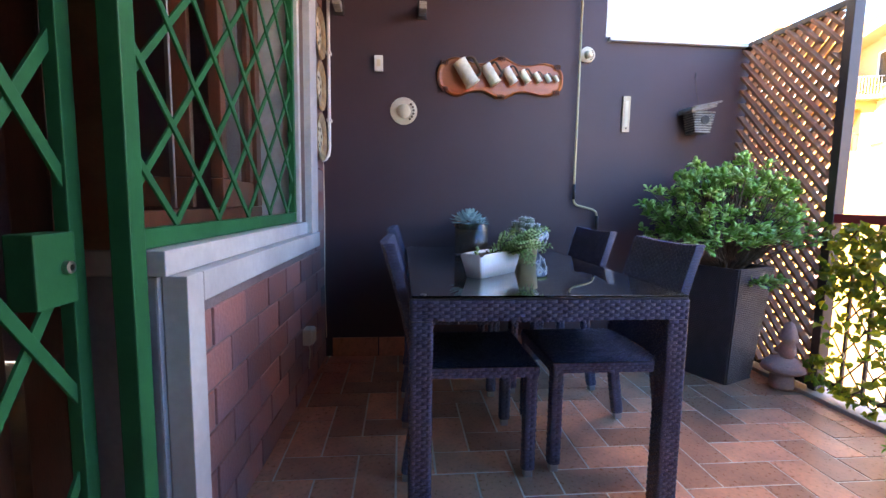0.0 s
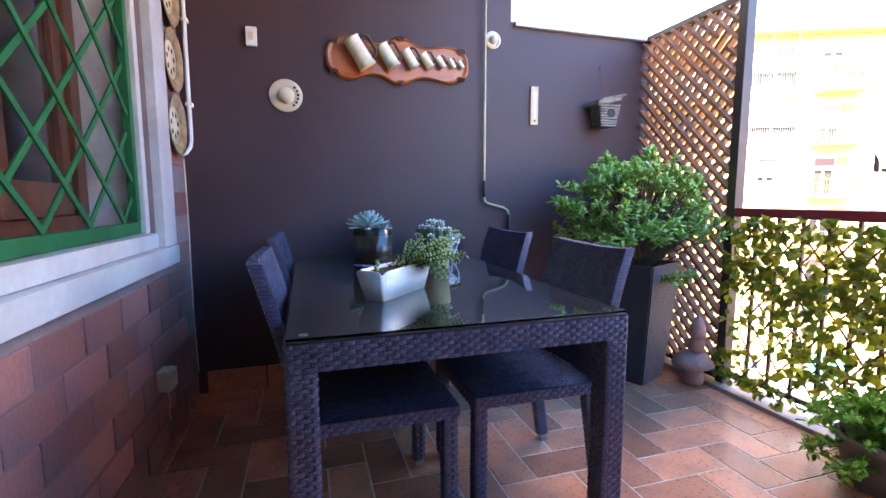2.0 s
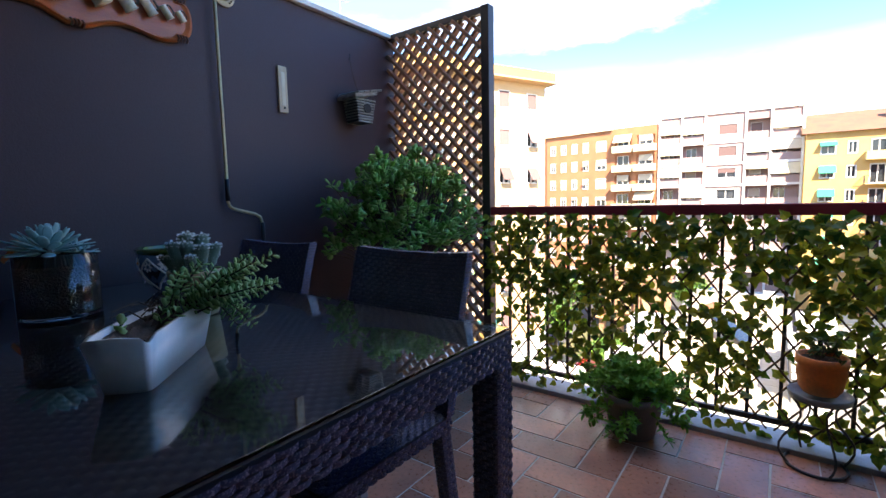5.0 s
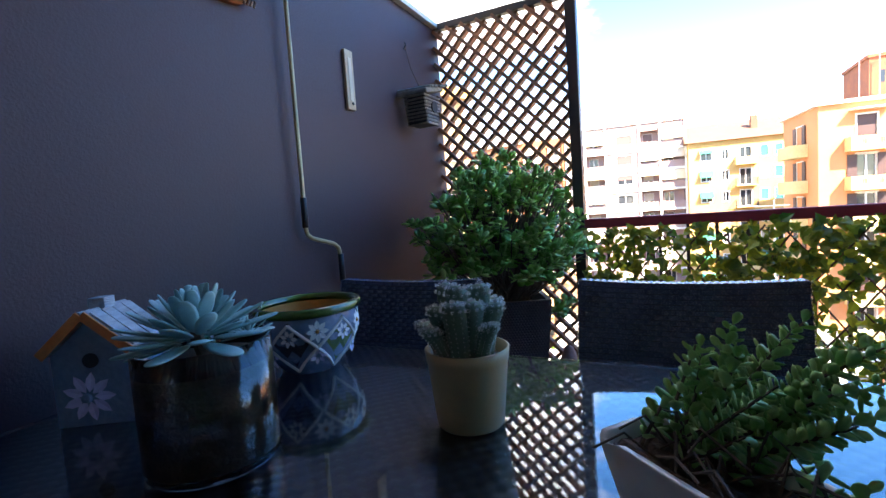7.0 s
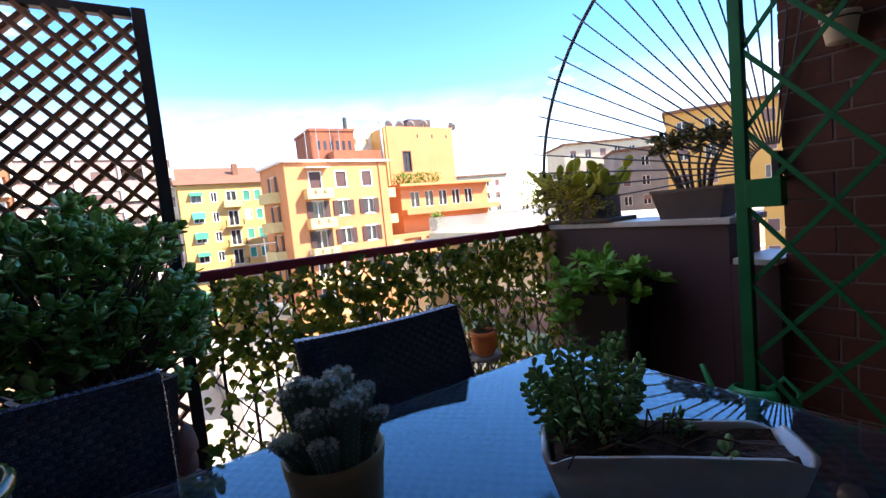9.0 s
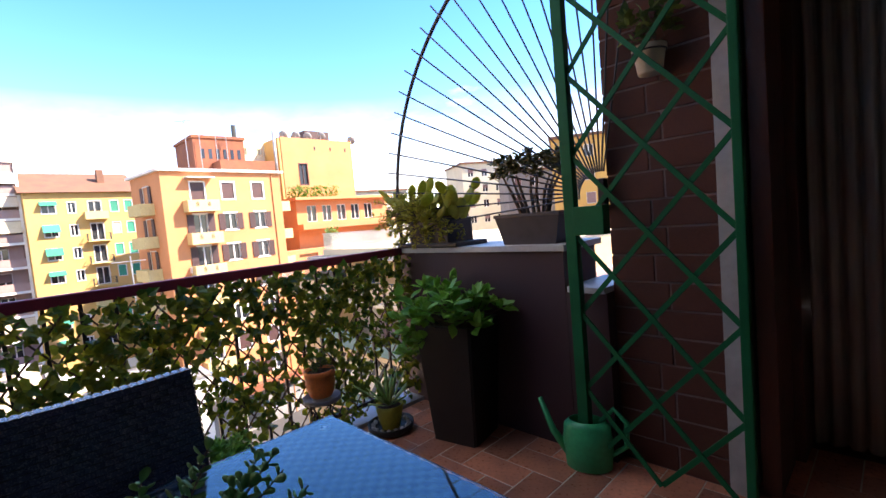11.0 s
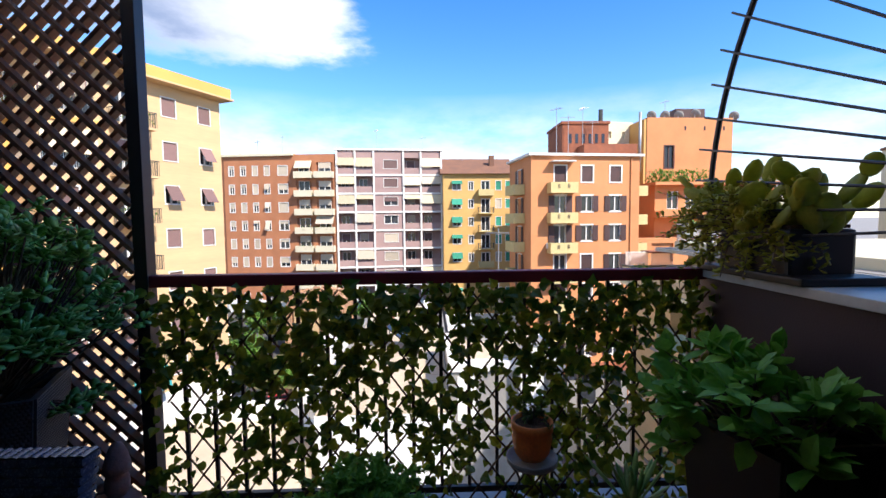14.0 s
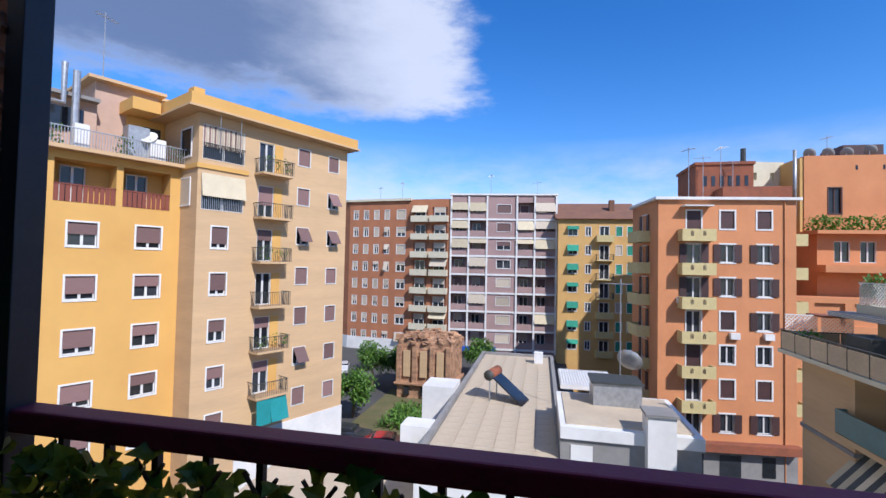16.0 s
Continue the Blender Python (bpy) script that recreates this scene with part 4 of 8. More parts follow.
# ---- things on the table ----
jar = thing("glass_jar", "clear glass cylinder of soil with a blue-green rosette succulent", "potted plant", pose(0.675, 2.505, TZ))
bm = bmesh.new()
lathe(bm, [(0.088, 0.0), (0.090, 0.004), (0.090, 0.170), (0.0865, 0.170), (0.0865, 0.010), (0.0005, 0.010)], 40)
gl = part("glass", bm, M_GLASS, jar, smooth=True)
gl.visible_shadow = False
part("soil", one_lathe([(0.0882, 0.0115), (0.0882, 0.138), (0.07, 0.146), (0.03, 0.143), (0.0005, 0.145)], 32), M_SOIL, jar, smooth=True)
rs = random.Random(5)
vs, fs = [], []


def rosette(c, r, n, lean, lift):
    """A spiral of plump leaves, each a part."""
    for k in range(n):
        f = k / n
        a = k * 2.39996
        el = radians(84 - 98 * f ** 0.8 + lift)
        d = Vector((math.cos(a) * math.cos(el), math.sin(a) * math.cos(el), math.sin(el)))
        d = (Matrix.Rotation(radians(lean), 3, "X") @ d)
        vs, fs = [], []
        fat_leaf_into(vs, fs, c + d * 0.004, d, Z + Vector((0, 0, 0.01)), r * (0.62 + 0.38 * f) * rs.uniform(0.90, 1.08), r * 0.42 * (0.70 + 0.40 * f), r * 0.085)
        lf = part_data("leaf", vs, fs, M_SUCC, jar, smooth=True)
        sb = lf.modifiers.new("round", "SUBSURF")
        sb.levels = sb.render_levels = 1


rosette(Vector((-0.018, -0.012, 0.176)), 0.114, 50, -6, 4)
rosette(Vector((0.050, 0.030, 0.172)), 0.050, 18, 10, 8)
rosette(Vector((0.042, -0.040, 0.168)), 0.042, 16, -14, 8)
part("stem", one_tube([(0, 0, 0.14), (-0.022, -0.016, 0.186)], 0.009, 8), M_BARK, jar)

cact = thing("potted_cactus", "clustered furry cactus in a cream ceramic pot", "potted plant", pose(0.888, 2.193, TZ))
part("pot", one_lathe([(0.050, 0), (0.052, 0.003), (0.062, 0.098), (0.0632, 0.100), (0.0655, 0.119), (0.062, 0.120), (0.058, 0.10)], 36), M_TANPOT, cact, smooth=True)
part("soil", one_lathe([(0.056, 0.09), (0.056, 0.100), (0.0005, 0.104)], 24), M_SOIL, cact)
rc = random.Random(9)
vs_s, fs_s = [], []


def hair(at, out, ln, wd):
    i0 = len(vs_s)
    sd = out.orthogonal().normalized() * wd
    vs_s.extend((at - sd, at + sd, at + out * ln))
    fs_s.append((i0, i0 + 1, i0 + 2))


# thick ribbed columns, tallest in the middle, with woolly tips and rows of pale areoles
for k in range(15):
    a, r = k * 2.39996 + 0.5, 0.0125 * math.sqrt(k)
    base = Vector((r * math.cos(a) * 0.85, r * math.sin(a) * 0.85, 0.095))
    h = (0.116 if k < 5 else 0.100 if k < 11 else 0.064) + rc.uniform(-0.014, 0.010)
    rad = rc.uniform(0.0160, 0.0195) if k < 12 else rc.uniform(0.0115, 0.0145)
    lean = Vector((base.x, base.y, 0)) * rc.uniform(0.70, 0.95)
    bm = bmesh.new()
    seg, lev = 22, 14
    rings = []
    for j in range(lev + 1):
        f = j / lev
        dome = max(0.0, (f - 0.80) / 0.20)
        rr = rad * (0.78 + 0.30 * f) * math.sqrt(max(0.0, 1 - dome ** 2)) + 0.0005
        c = base + Z * (h * (f if f < 0.8 else 0.8 + 0.2 * math.sin(dome * 1.45))) + lean * f * f
        rings.append([bm.verts.new(c + rr * (1 - 0.09 * (q % 2)) * Vector((math.cos(2 * math.pi * q / seg), math.sin(2 * math.pi * q / seg), 0))) for q in range(seg)])
        for q in range(0, seg, 2):
            p = rings[j][q].co.copy()
            out = ((p - c).normalized() + Z * (0.2 + 1.2 * dome)).normalized()
            n_h, ln = (7, 0.0017) if f < 0.80 else (34, 0.0034)
            for w in range(n_h):
                hair(p + away(rc) * (0.0008 if f < 0.74 else 0.0022), (out + away(rc) * 0.75).normalized(), ln * rc.uniform(0.6, 1.2), 0.00042)
    for a_, b_ in zip(rings, rings[1:]):
        for q in range(seg):
            bm.faces.new((a_[q], a_[(q + 1) % seg], b_[(q + 1) % seg], b_[q]))
    bm.faces.new(rings[-1])
    part("cactus_stem", bm, M_CACTUS, cact, smooth=True)
part_data("wool", vs_s, fs_s, M_SPINE, cact, kind="stuff")

M_BLUEPOT = mat("pale_blue_glaze", (0.20, 0.27, 0.36), (0.15, 0.21, 0.30), 14, 0.25, 0.1, 60, coat=0.4)
M_OLIVE = mat("olive_glaze", (0.10, 0.14, 0.025), (0.07, 0.10, 0.02), 14, 0.22, 0.1, 60, coat=0.5)
M_INNER = mat("rust_glaze", (0.62, 0.25, 0.055), (0.52, 0.19, 0.045), 12, 0.35, 0.1, 60)
M_LILAC = mat("lilac_paint", (0.66, 0.62, 0.80), (0.56, 0.52, 0.72), 10, 0.7)
bowl = thing("painted_planter", "painted ceramic planter with white flowers and green rim", "planter", pose(1.033, 2.647, TZ, 0, 0, 22))
prof = [(0.060, 0.0), (0.066, 0.004), (0.092, 0.045), (0.108, 0.085), (0.112, 0.115), (0.108, 0.132)]
part("body", one_lathe(prof, 48), M_BLUEPOT, bowl, smooth=True)
part("inside", one_lathe([(0.060, 0.02), (0.088, 0.05), (0.103, 0.09), (0.104, 0.134)], 48), M_INNER, bowl, smooth=True)
part("rim", one_lathe([(0.104, 0.130), (0.114, 0.130), (0.121, 0.137), (0.121, 0.146), (0.114, 0.151), (0.104, 0.149), (0.102, 0.140)], 48, None, False), M_OLIVE, bowl, "olive glazed rim", smooth=True)


def on_bowl(a, z, out=0.0015):
    for (r0, z0), (r1, z1) in zip(prof, prof[1:]):
        if z0 <= z <= z1:
            r = r0 + (r1 - r0) * (z - z0) / (z1 - z0)
            return Vector(((r + out) * math.cos(a), (r + out) * math.sin(a), z))
    return Vector((0.112 * math.cos(a), 0.112 * math.sin(a), z))


for k in range(6):
    a0 = k * math.pi / 3
    for s in (-1, 1):
        bm = bmesh.new()
        tube(bm, [on_bowl(a0 + s * f * math.pi / 3, 0.012 + 0.108 * f) for f in (0.0, 0.2, 0.4, 0.6, 0.8, 1.0)], 0.0035, 6)
        part("band", bm, M_WHITE, bowl, "white painted band")
    a1 = a0 + math.pi / 6
    vs, fs = [], []
    c = on_bowl(a1, 0.102, 0.002)
    t1, t2 = Vector((-math.sin(a1), math.cos(a1), 0)), Z
    for q in range(8):
        d = t1 * math.cos(q * math.pi / 4) + t2 * math.sin(q * math.pi / 4)
        leaf_into(vs, fs, c + d * 0.004, d, Vector((math.cos(a1), math.sin(a1), 0)), 0.020, 0.011, 0.1, 0.0)
    part_data("flower", vs, fs, M_WHITE, bowl, label="white painted flower")
    vs, fs = [], []
    c = on_bowl(a0, 0.095, 0.001)
    t1 = Vector((-math.sin(a0), math.cos(a0), 0))
    n0 = Vector((math.cos(a0), math.sin(a0), 0))
    for u, w in ((0, 0.044), (0.018, 0.022), (0.036, -0.004), (0.018, -0.030), (0, -0.058), (-0.018, -0.030), (-0.036, -0.004), (-0.018, 0.022)):
        vs.append(on_bowl(a0 + u / 0.10, 0.082 + w, 0.0012))
    vs.append(on_bowl(a0, 0.080, 0.0015))
    fs = [(q, (q + 1) % 8, 8) for q in range(8)]
    part_data("panel", vs, fs, M_BLACK if k % 2 else M_OLIVE, bowl, label="black painted lozenge" if k % 2 else "green painted lozenge")
    for ang, hz, col in ((a0, 0.092, M_WHITE), (a0 + math.pi / 6, 0.048, M_LILAC)):
        vs, fs = [], []
        c = on_bowl(ang, hz, 0.0035)
        t1 = Vector((-math.sin(ang), math.cos(ang), 0))
        for q in range(7):
            d = t1 * math.cos(q * 0.8976) + Z * math.sin(q * 0.8976)
            leaf_into(vs, fs, c + d * 0.004, d, n0, 0.015, 0.009, 0.1, 0.0)
        part_data("flower", vs, fs, col, bowl, label="painted daisy")
    bm = bmesh.new()
    bmesh.ops.create_icosphere(bm, subdivisions=1, radius=0.005, matrix=Matrix.Translation(on_bowl(a1, 0.102, 0.002)))
    part("flower_centre", bm, M_INNER, bowl, "orange flower centre")

M_BLUEWOOD = mat("weathered_blue_paint", (0.16, 0.23, 0.33), (0.22, 0.27, 0.33), 16, 0.7, 0.5, 80, stain=0.3)
M_GREYROOF = mat("weathered_wood", (0.46, 0.46, 0.47), (0.30, 0.29, 0.29), 14, 0.85, 0.6, 70, stretch=(6, 1, 6), stain=0.3)
bh = thing("birdhouse", "blue wooden birdhouse with a lilac flower on the table", "birdhouse", pose(0.720, 2.835, TZ, 0, 0, -58))
bm = bmesh.new()
v = [bm.verts.new(p) for p in ((-0.065, -0.05, 0), (0.065, -0.05, 0), (0.065, -0.05, 0.125), (0, -0.05, 0.185), (-0.065, -0.05, 0.125), (-0.065, 0.05, 0), (0.065, 0.05, 0), (0.065, 0.05, 0.125), (0, 0.05, 0.185), (-0.065, 0.05, 0.125))]
for f in ((0, 1, 2, 3, 4), (9, 8, 7, 6, 5), (0, 5, 6, 1), (1, 6, 7, 2), (4, 9, 5, 0), (2, 7, 8, 3), (3, 8, 9, 4)):
    bm.faces.new([v[k] for k in f])
part("body", bm, M_BLUEWOOD, bh)
for s in (-1, 1):
    roof = one_box(-0.005, 0.094, -0.062, 0.062, 0.0, 0.010, 0.002)
    part("roof_board", roof, M_GREYROOF, bh, at=Matrix.Translation((0, 0, 0.192)) @ Matrix.Rotation(radians(43), 4, "Y") if s > 0 else Matrix.Translation((0, 0, 0.191)) @ Matrix.Rotation(radians(180), 4, "Z") @ Matrix.Rotation(radians(43), 4, "Y"))
for s in (-1, 1):
    for q in range(4):
        part("roof_plank", one_box(0.004, 0.092, -0.058 + 0.030 * q, -0.031 + 0.030 * q, 0.0105, 0.0145, 0.001), M_GREYROOF, bh, at=Matrix.Translation((0, 0, 0.192)) @ Matrix.Rotation(radians(180 if s < 0 else 0), 4, "Z") @ Matrix.Rotation(radians(43), 4, "Y"))
    part("fascia", one_box(-0.002, 0.096, -0.066, -0.0625, -0.004, 0.012, 0.001), M_TERRA, bh, "faded red roof edge", at=Matrix.Translation((0, 0, 0.192)) @ (Matrix.Identity(4) if s > 0 else Matrix.Diagonal((-1, 1, 1, 1))) @ Matrix.Rotation(radians(43), 4, "Y"))
part("chimney", one_box(-0.014, 0.014, -0.02, 0.012, 0.19, 0.218, 0.002), M_GREYROOF, bh)
# black disc on the front stands for the shade inside the hole
part("entrance_hole", one_lathe([(0.013, 0.002), (0.013, 0.0)], 18, pose(0.0, -0.0515, 0.115, 90, 0, 0)), M_BLACK, bh)
vs, fs = [], []
for q in range(9):
    d = Vector((math.cos(q * 0.698), 0, math.sin(q * 0.698)))
    leaf_into(vs, fs, Vector((-0.008, -0.054, 0.052)) + d * 0.008, d, Vector((0, -1, 0)), 0.036, 0.017, 0.2, 0.0)
part_data("flower", vs, fs, M_LILAC, bh, label="lilac wooden flower")
part("flower_centre", one_lathe([(0.009, 0), (0.007, 0.005), (0.0005, 0.007)], 12, pose(-0.012, -0.054, 0.050, 90, 0, 0)), M_BLUEWOOD, bh)

M_WCER = mat("white_ceramic", (0.74, 0.71, 0.66), (0.66, 0.63, 0.58), 7, 0.35, 0.1, 50, stain=0.08, coat=0.2)
trough = thing("ceramic_trough", "white ceramic trough of soil and roots with trailing succulent", "potted plant", pose(0.656, 1.840, TZ, 0, 0, 46))
bm = bmesh.new()
rings = []
for hx, hy, z in ((0.128, 0.036, 0.0), (0.154, 0.050, 0.088), (0.147, 0.043, 0.088), (0.141, 0.041, 0.06), (0.122, 0.03, 0.055)):
    ring = []
    for k in range(28):
        a = 2 * math.pi * k / 28
        c, s = math.cos(a), math.sin(a)
        q = 0.16
        ring.append(bm.verts.new((hx * math.copysign(abs(c) ** q, c), hy * math.copysign(abs(s) ** q, s), z + (0.006 * math.cos(4 * a) if z > 0.08 else 0))))
    rings.append(ring)
for a, b in zip(rings, rings[1:]):
    for k in range(28):
        bm.faces.new((a[k], a[(k + 1) % 28], b[(k + 1) % 28], b[k]))
bm.faces.new(rings[0][::-1])
part("pot", bm, M_WCER, trough, smooth=True)
bm = bmesh.new()
box(bm, -0.138, 0.138, -0.038, 0.038, 0.060, 0.080)
bmesh.ops.subdivide_edges(bm, edges=bm.edges[:], cuts=6, use_grid_fill=True)
rt = random.Random(2)
for v in bm.verts:
    v.co.z += rt.uniform(-0.004, 0.007)
part("soil", bm, M_SOIL, trough)
for k in range(26):
    bm = bmesh.new()
    p = Vector((rt.uniform(-0.02, 0.11), rt.uniform(-0.03, 0.03), 0.085))
    q = p + Vector((rt.uniform(-0.09, 0.07), rt.uniform(-0.05, 0.05), rt.uniform(0.0, 0.03)))
    tube(bm, [p, p.lerp(q, 0.5) + Vector((0, 0, rt.uniform(0.005, 0.03))), q], 0.0013, 5)
    part("root", bm, M_TWIG, trough)
# trailing succulent: slender stems set all along with small paired leaves
bm = bmesh.new()
vs, fs = [], []
for k in range(41):
    if k < 30:                                   # upright clump at one end
        p0 = Vector((rt.uniform(0.055, 0.128), rt.uniform(-0.036, 0.025), 0.078))
        p2 = p0 + Vector((rt.uniform(-0.085, 0.090), rt.uniform(-0.200, -0.025), rt.uniform(0.035, 0.110)))
        bow = 0.006
    elif k < 38:                                 # stems that hang over the long side
        p0 = Vector((rt.uniform(0.03, 0.12), -0.034, 0.078))
        p2 = p0 + Vector((rt.uniform(-0.01, 0.08), rt.uniform(-0.15, -0.07), rt.uniform(-0.045, 0.03)))
        bow = 0.045
    else:                                        # short shoots out of the bare soil
        p0 = Vector((rt.uniform(-0.10, 0.02), rt.uniform(-0.03, 0.03), 0.078))
        p2 = p0 + Vector((rt.uniform(-0.02, 0.04), rt.uniform(-0.04, 0.02), rt.uniform(0.015, 0.045)))
        bow = 0.004
    mid = p0.lerp(p2, 0.5) + Vector((rt.uniform(-0.01, 0.01), rt.uniform(-0.01, 0.01), bow))
    ln = (mid - p0).length + (p2 - mid).length
    tube(bm, [p0, mid, p2], [0.0022, 0.0018, 0.0010], 5)
    n = max(3, int(ln / 0.0105))
    for q in range(n):
        f = 0.18 + 0.82 * q / n
        at = p0.lerp(mid, f * 2) if f < 0.5 else mid.lerp(p2, f * 2 - 1)
        way = ((mid - p0) if f < 0.5 else (p2 - mid)).normalized()
        sd = way.orthogonal().normalized()
        sd.rotate(Matrix.Rotation(q * 1.57 + k, 3, way))
        for g in (-1, 1):
            s = rt.uniform(0.8, 1.2) * (1.0 if f < 0.8 else 0.8)
            fat_leaf_into(vs, fs, at, sd * g + way * 0.45 + Z * 0.25, way + away(rt) * 0.3, 0.0190 * s, 0.0118 * s, 0.0036)
tagged(part("stem", bm, M_TWIG, trough), kind="stuff")
part_data("foliage", vs, fs, M_SEDUM, trough, kind="stuff", smooth=True)

# ---- things on the rear wall ----
WY = BACK_Y - 0.001
switch = thing("doorbell_box", "small white plastic box on the purple wall", "box", pose(0.150, WY, 1.864))
part("body", one_box(-0.026, 0.026, -0.028, 0, -0.047, 0.047, 0.004), M_WHITE, switch)
part("button", one_box(-0.012, 0.012, -0.031, -0.0285, -0.02, 0.02, 0.001), M_CREAM, switch)


def straw_hat(at, r, label):
    h = thing("decorative_hat", label, "wall ornament", at)
    part("brim", one_lathe([(r, 0), (r * 1.01, 0.006), (r * 0.96, 0.010), (r * 0.5, 0.008)], 36), M_CREAM, h, smooth=True)
    part("crown", one_lathe([(r * 0.52, 0.006), (r * 0.50, 0.02), (r * 0.42, 0.034), (r * 0.22, 0.043), (0.0005, 0.045)], 30), M_CREAM, h, smooth=True)
    for k in range(6):
        a = -0.9 + k * 0.33
        bm = bmesh.new()
        bmesh.ops.create_icosphere(bm, subdivisions=2, radius=r * 0.085, matrix=Matrix.Translation((r * 0.74 * math.cos(a), r * 0.74 * math.sin(a), 0.012)))
        part("rosebud", bm, M_TWIG, h)
    part("loop", one_tube([(-0.003, r * 0.96, 0.004), (0, r * 1.15, 0.003), (0.003, r * 0.96, 0.004)], 0.0012, 5), M_TWIG, h)


straw_hat(pose(0.306, WY, 1.585, 90, 0, 0), 0.084, "cream ceramic straw hat ornament hung on the wall")
straw_hat(pose(1.482, WY, 1.976, 90, 0, 0), 0.050, "small cream ceramic hat ornament hung on the wall")

plaque = thing("wall_plaque", "carved wooden plaque with seven cream mugs of falling size", "wall ornament", pose(0.920, WY, 1.806))
bm = bmesh.new()
out = []


def plaque_half(u):
    """Half height of the scalloped board at u from -1 to 1."""
    h = 0.080 + 0.052 * math.exp(-(u / 0.20) ** 2) + 0.030 * math.exp(-((abs(u) - 0.70) / 0.20) ** 2) * (1.25 if u < 0 else 0.75)
    h -= 0.018 * math.exp(-(u / 0.035) ** 2) + 0.020 * math.exp(-((abs(u) - 0.90) / 0.035) ** 2)
    return h * math.sqrt(max(0.0, 1 - max(0.0, (abs(u) - 0.86) / 0.14) ** 2)) ** 0.8 + 0.0005


for k in range(160):
    f = k / 80
    u = math.cos(math.pi * f)
    out.append((0.405 * u, plaque_half(u) * (1 if f < 1 else -1)))
front = [bm.verts.new((x * 0.97, -0.026, y * 0.93)) for x, y in out]
edge = [bm.verts.new((x, -0.018, y)) for x, y in out]
rear = [bm.verts.new((x, 0, y)) for x, y in out]
inner = [bm.verts.new((x * 0.93, -0.020, y * 0.86)) for x, y in out]
n = len(out)
for k in range(n):
    j = (k + 1) % n
    bm.faces.new((rear[k], rear[j], edge[j], edge[k]))
    bm.faces.new((edge[k], edge[j], front[j], front[k]))
    bm.faces.new((front[k], front[j], inner[j], inner[k]))
bm.faces.new(inner)
part("board", bm, M_WOOD, plaque, smooth=False)
for sx, sz in ((0, 0.118), (0, -0.118), (-0.36, 0.08), (-0.36, -0.08), (0.36, 0.08), (0.36, -0.08)):
    bm = bmesh.new()
    for k in range(4):
        tube(bm, [(sx - 0.022 + k * 0.012, -0.026, sz - 0.014), (sx - 0.018 + k * 0.012, -0.031, sz), (sx - 0.022 + k * 0.012, -0.026, sz + 0.014)], 0.004, 6)
    part("carving", bm, M_WOOD_D, plaque, "dark carved scrollwork")
M_MUG = mat("cream_mug_glaze", (0.84, 0.77, 0.60), (0.64, 0.58, 0.36), 22, 0.35, 0.1, 60, stain=0.2)
for k, (mx_, s) in enumerate(((-0.232, 1.05), (-0.078, 0.84), (0.046, 0.67), (0.143, 0.54), (0.226, 0.42), (0.294, 0.34), (0.350, 0.28))):
    mug = new("mug")
    mug.parent = plaque
    mug.matrix_basis = Matrix.Translation((mx_, -0.030 - 0.042 * s, 0.008 - 0.006 * (1 - s))) @ Matrix.Rotation(radians(-33), 4, "Y") @ Matrix.Diagonal((s, s, s, 1))
    part("cup", one_lathe([(0.046, -0.078), (0.049, -0.074), (0.043, -0.066), (0.040, 0.07), (0.043, 0.078), (0.039, 0.078), (0.036, -0.06)], 28), M_MUG, mug, smooth=True)
    part("handle", one_tube([(0.038, 0, 0.062), (0.068, 0, 0.064), (0.082, 0, 0.048), (0.082, 0, -0.030), (0.068, 0, -0.048), (0.038, 0, -0.046)], 0.0095, 8), M_TWIG, mug, "brown handle", smooth=True)

crank = thing("awning_crank", "cream metal awning crank rod hanging on the wall", "awning crank")
part("rod", one_tube([(1.422, WY - 0.035, 2.79), (1.424, WY - 0.03, 1.10), (1.424, WY - 0.03, 1.045), (1.43, WY - 0.03, 1.025), (1.45, WY - 0.032, 1.012), (1.555, WY - 0.034, 0.985), (1.578, WY - 0.034, 0.970), (1.586, WY - 0.034, 0.945), (1.588, WY - 0.034, 0.90)], 0.0075, 10), M_BRASS, crank, smooth=True)
part("sleeve", one_tube([(1.424, WY - 0.03, 1.15), (1.424, WY - 0.03, 1.05)], 0.0105, 12), M_BLACK, crank, "black plastic sleeve", smooth=True)
part("grip", one_tube([(1.588, WY - 0.034, 0.945), (1.588, WY - 0.034, 0.84)], 0.0105, 12), M_BLACK, crank, "black plastic grip", smooth=True)

M_BIRCH = mat("birch_strip", (0.62, 0.47, 0.30), (0.54, 0.40, 0.25), 6, 0.55, 0.2, 60, stretch=(8, 8, 1))
thermo = thing("wooden_thermometer", "pale wooden thermometer strip on the wall", "thermometer", pose(1.762, WY, 1.612))
part("board", one_box(-0.025, 0.025, -0.014, 0, -0.115, 0.115, 0.003), M_BIRCH, thermo)
part("scale", one_box(-0.010, 0.010, -0.0165, -0.0145, -0.08, 0.085, 0.0005), M_CREAM, thermo)
part("bulb", one_lathe([(0.006, 0), (0.005, 0.004), (0.0005, 0.006)], 12, pose(0, -0.017, -0.092, 90, 0, 0)), M_BLACK, thermo)

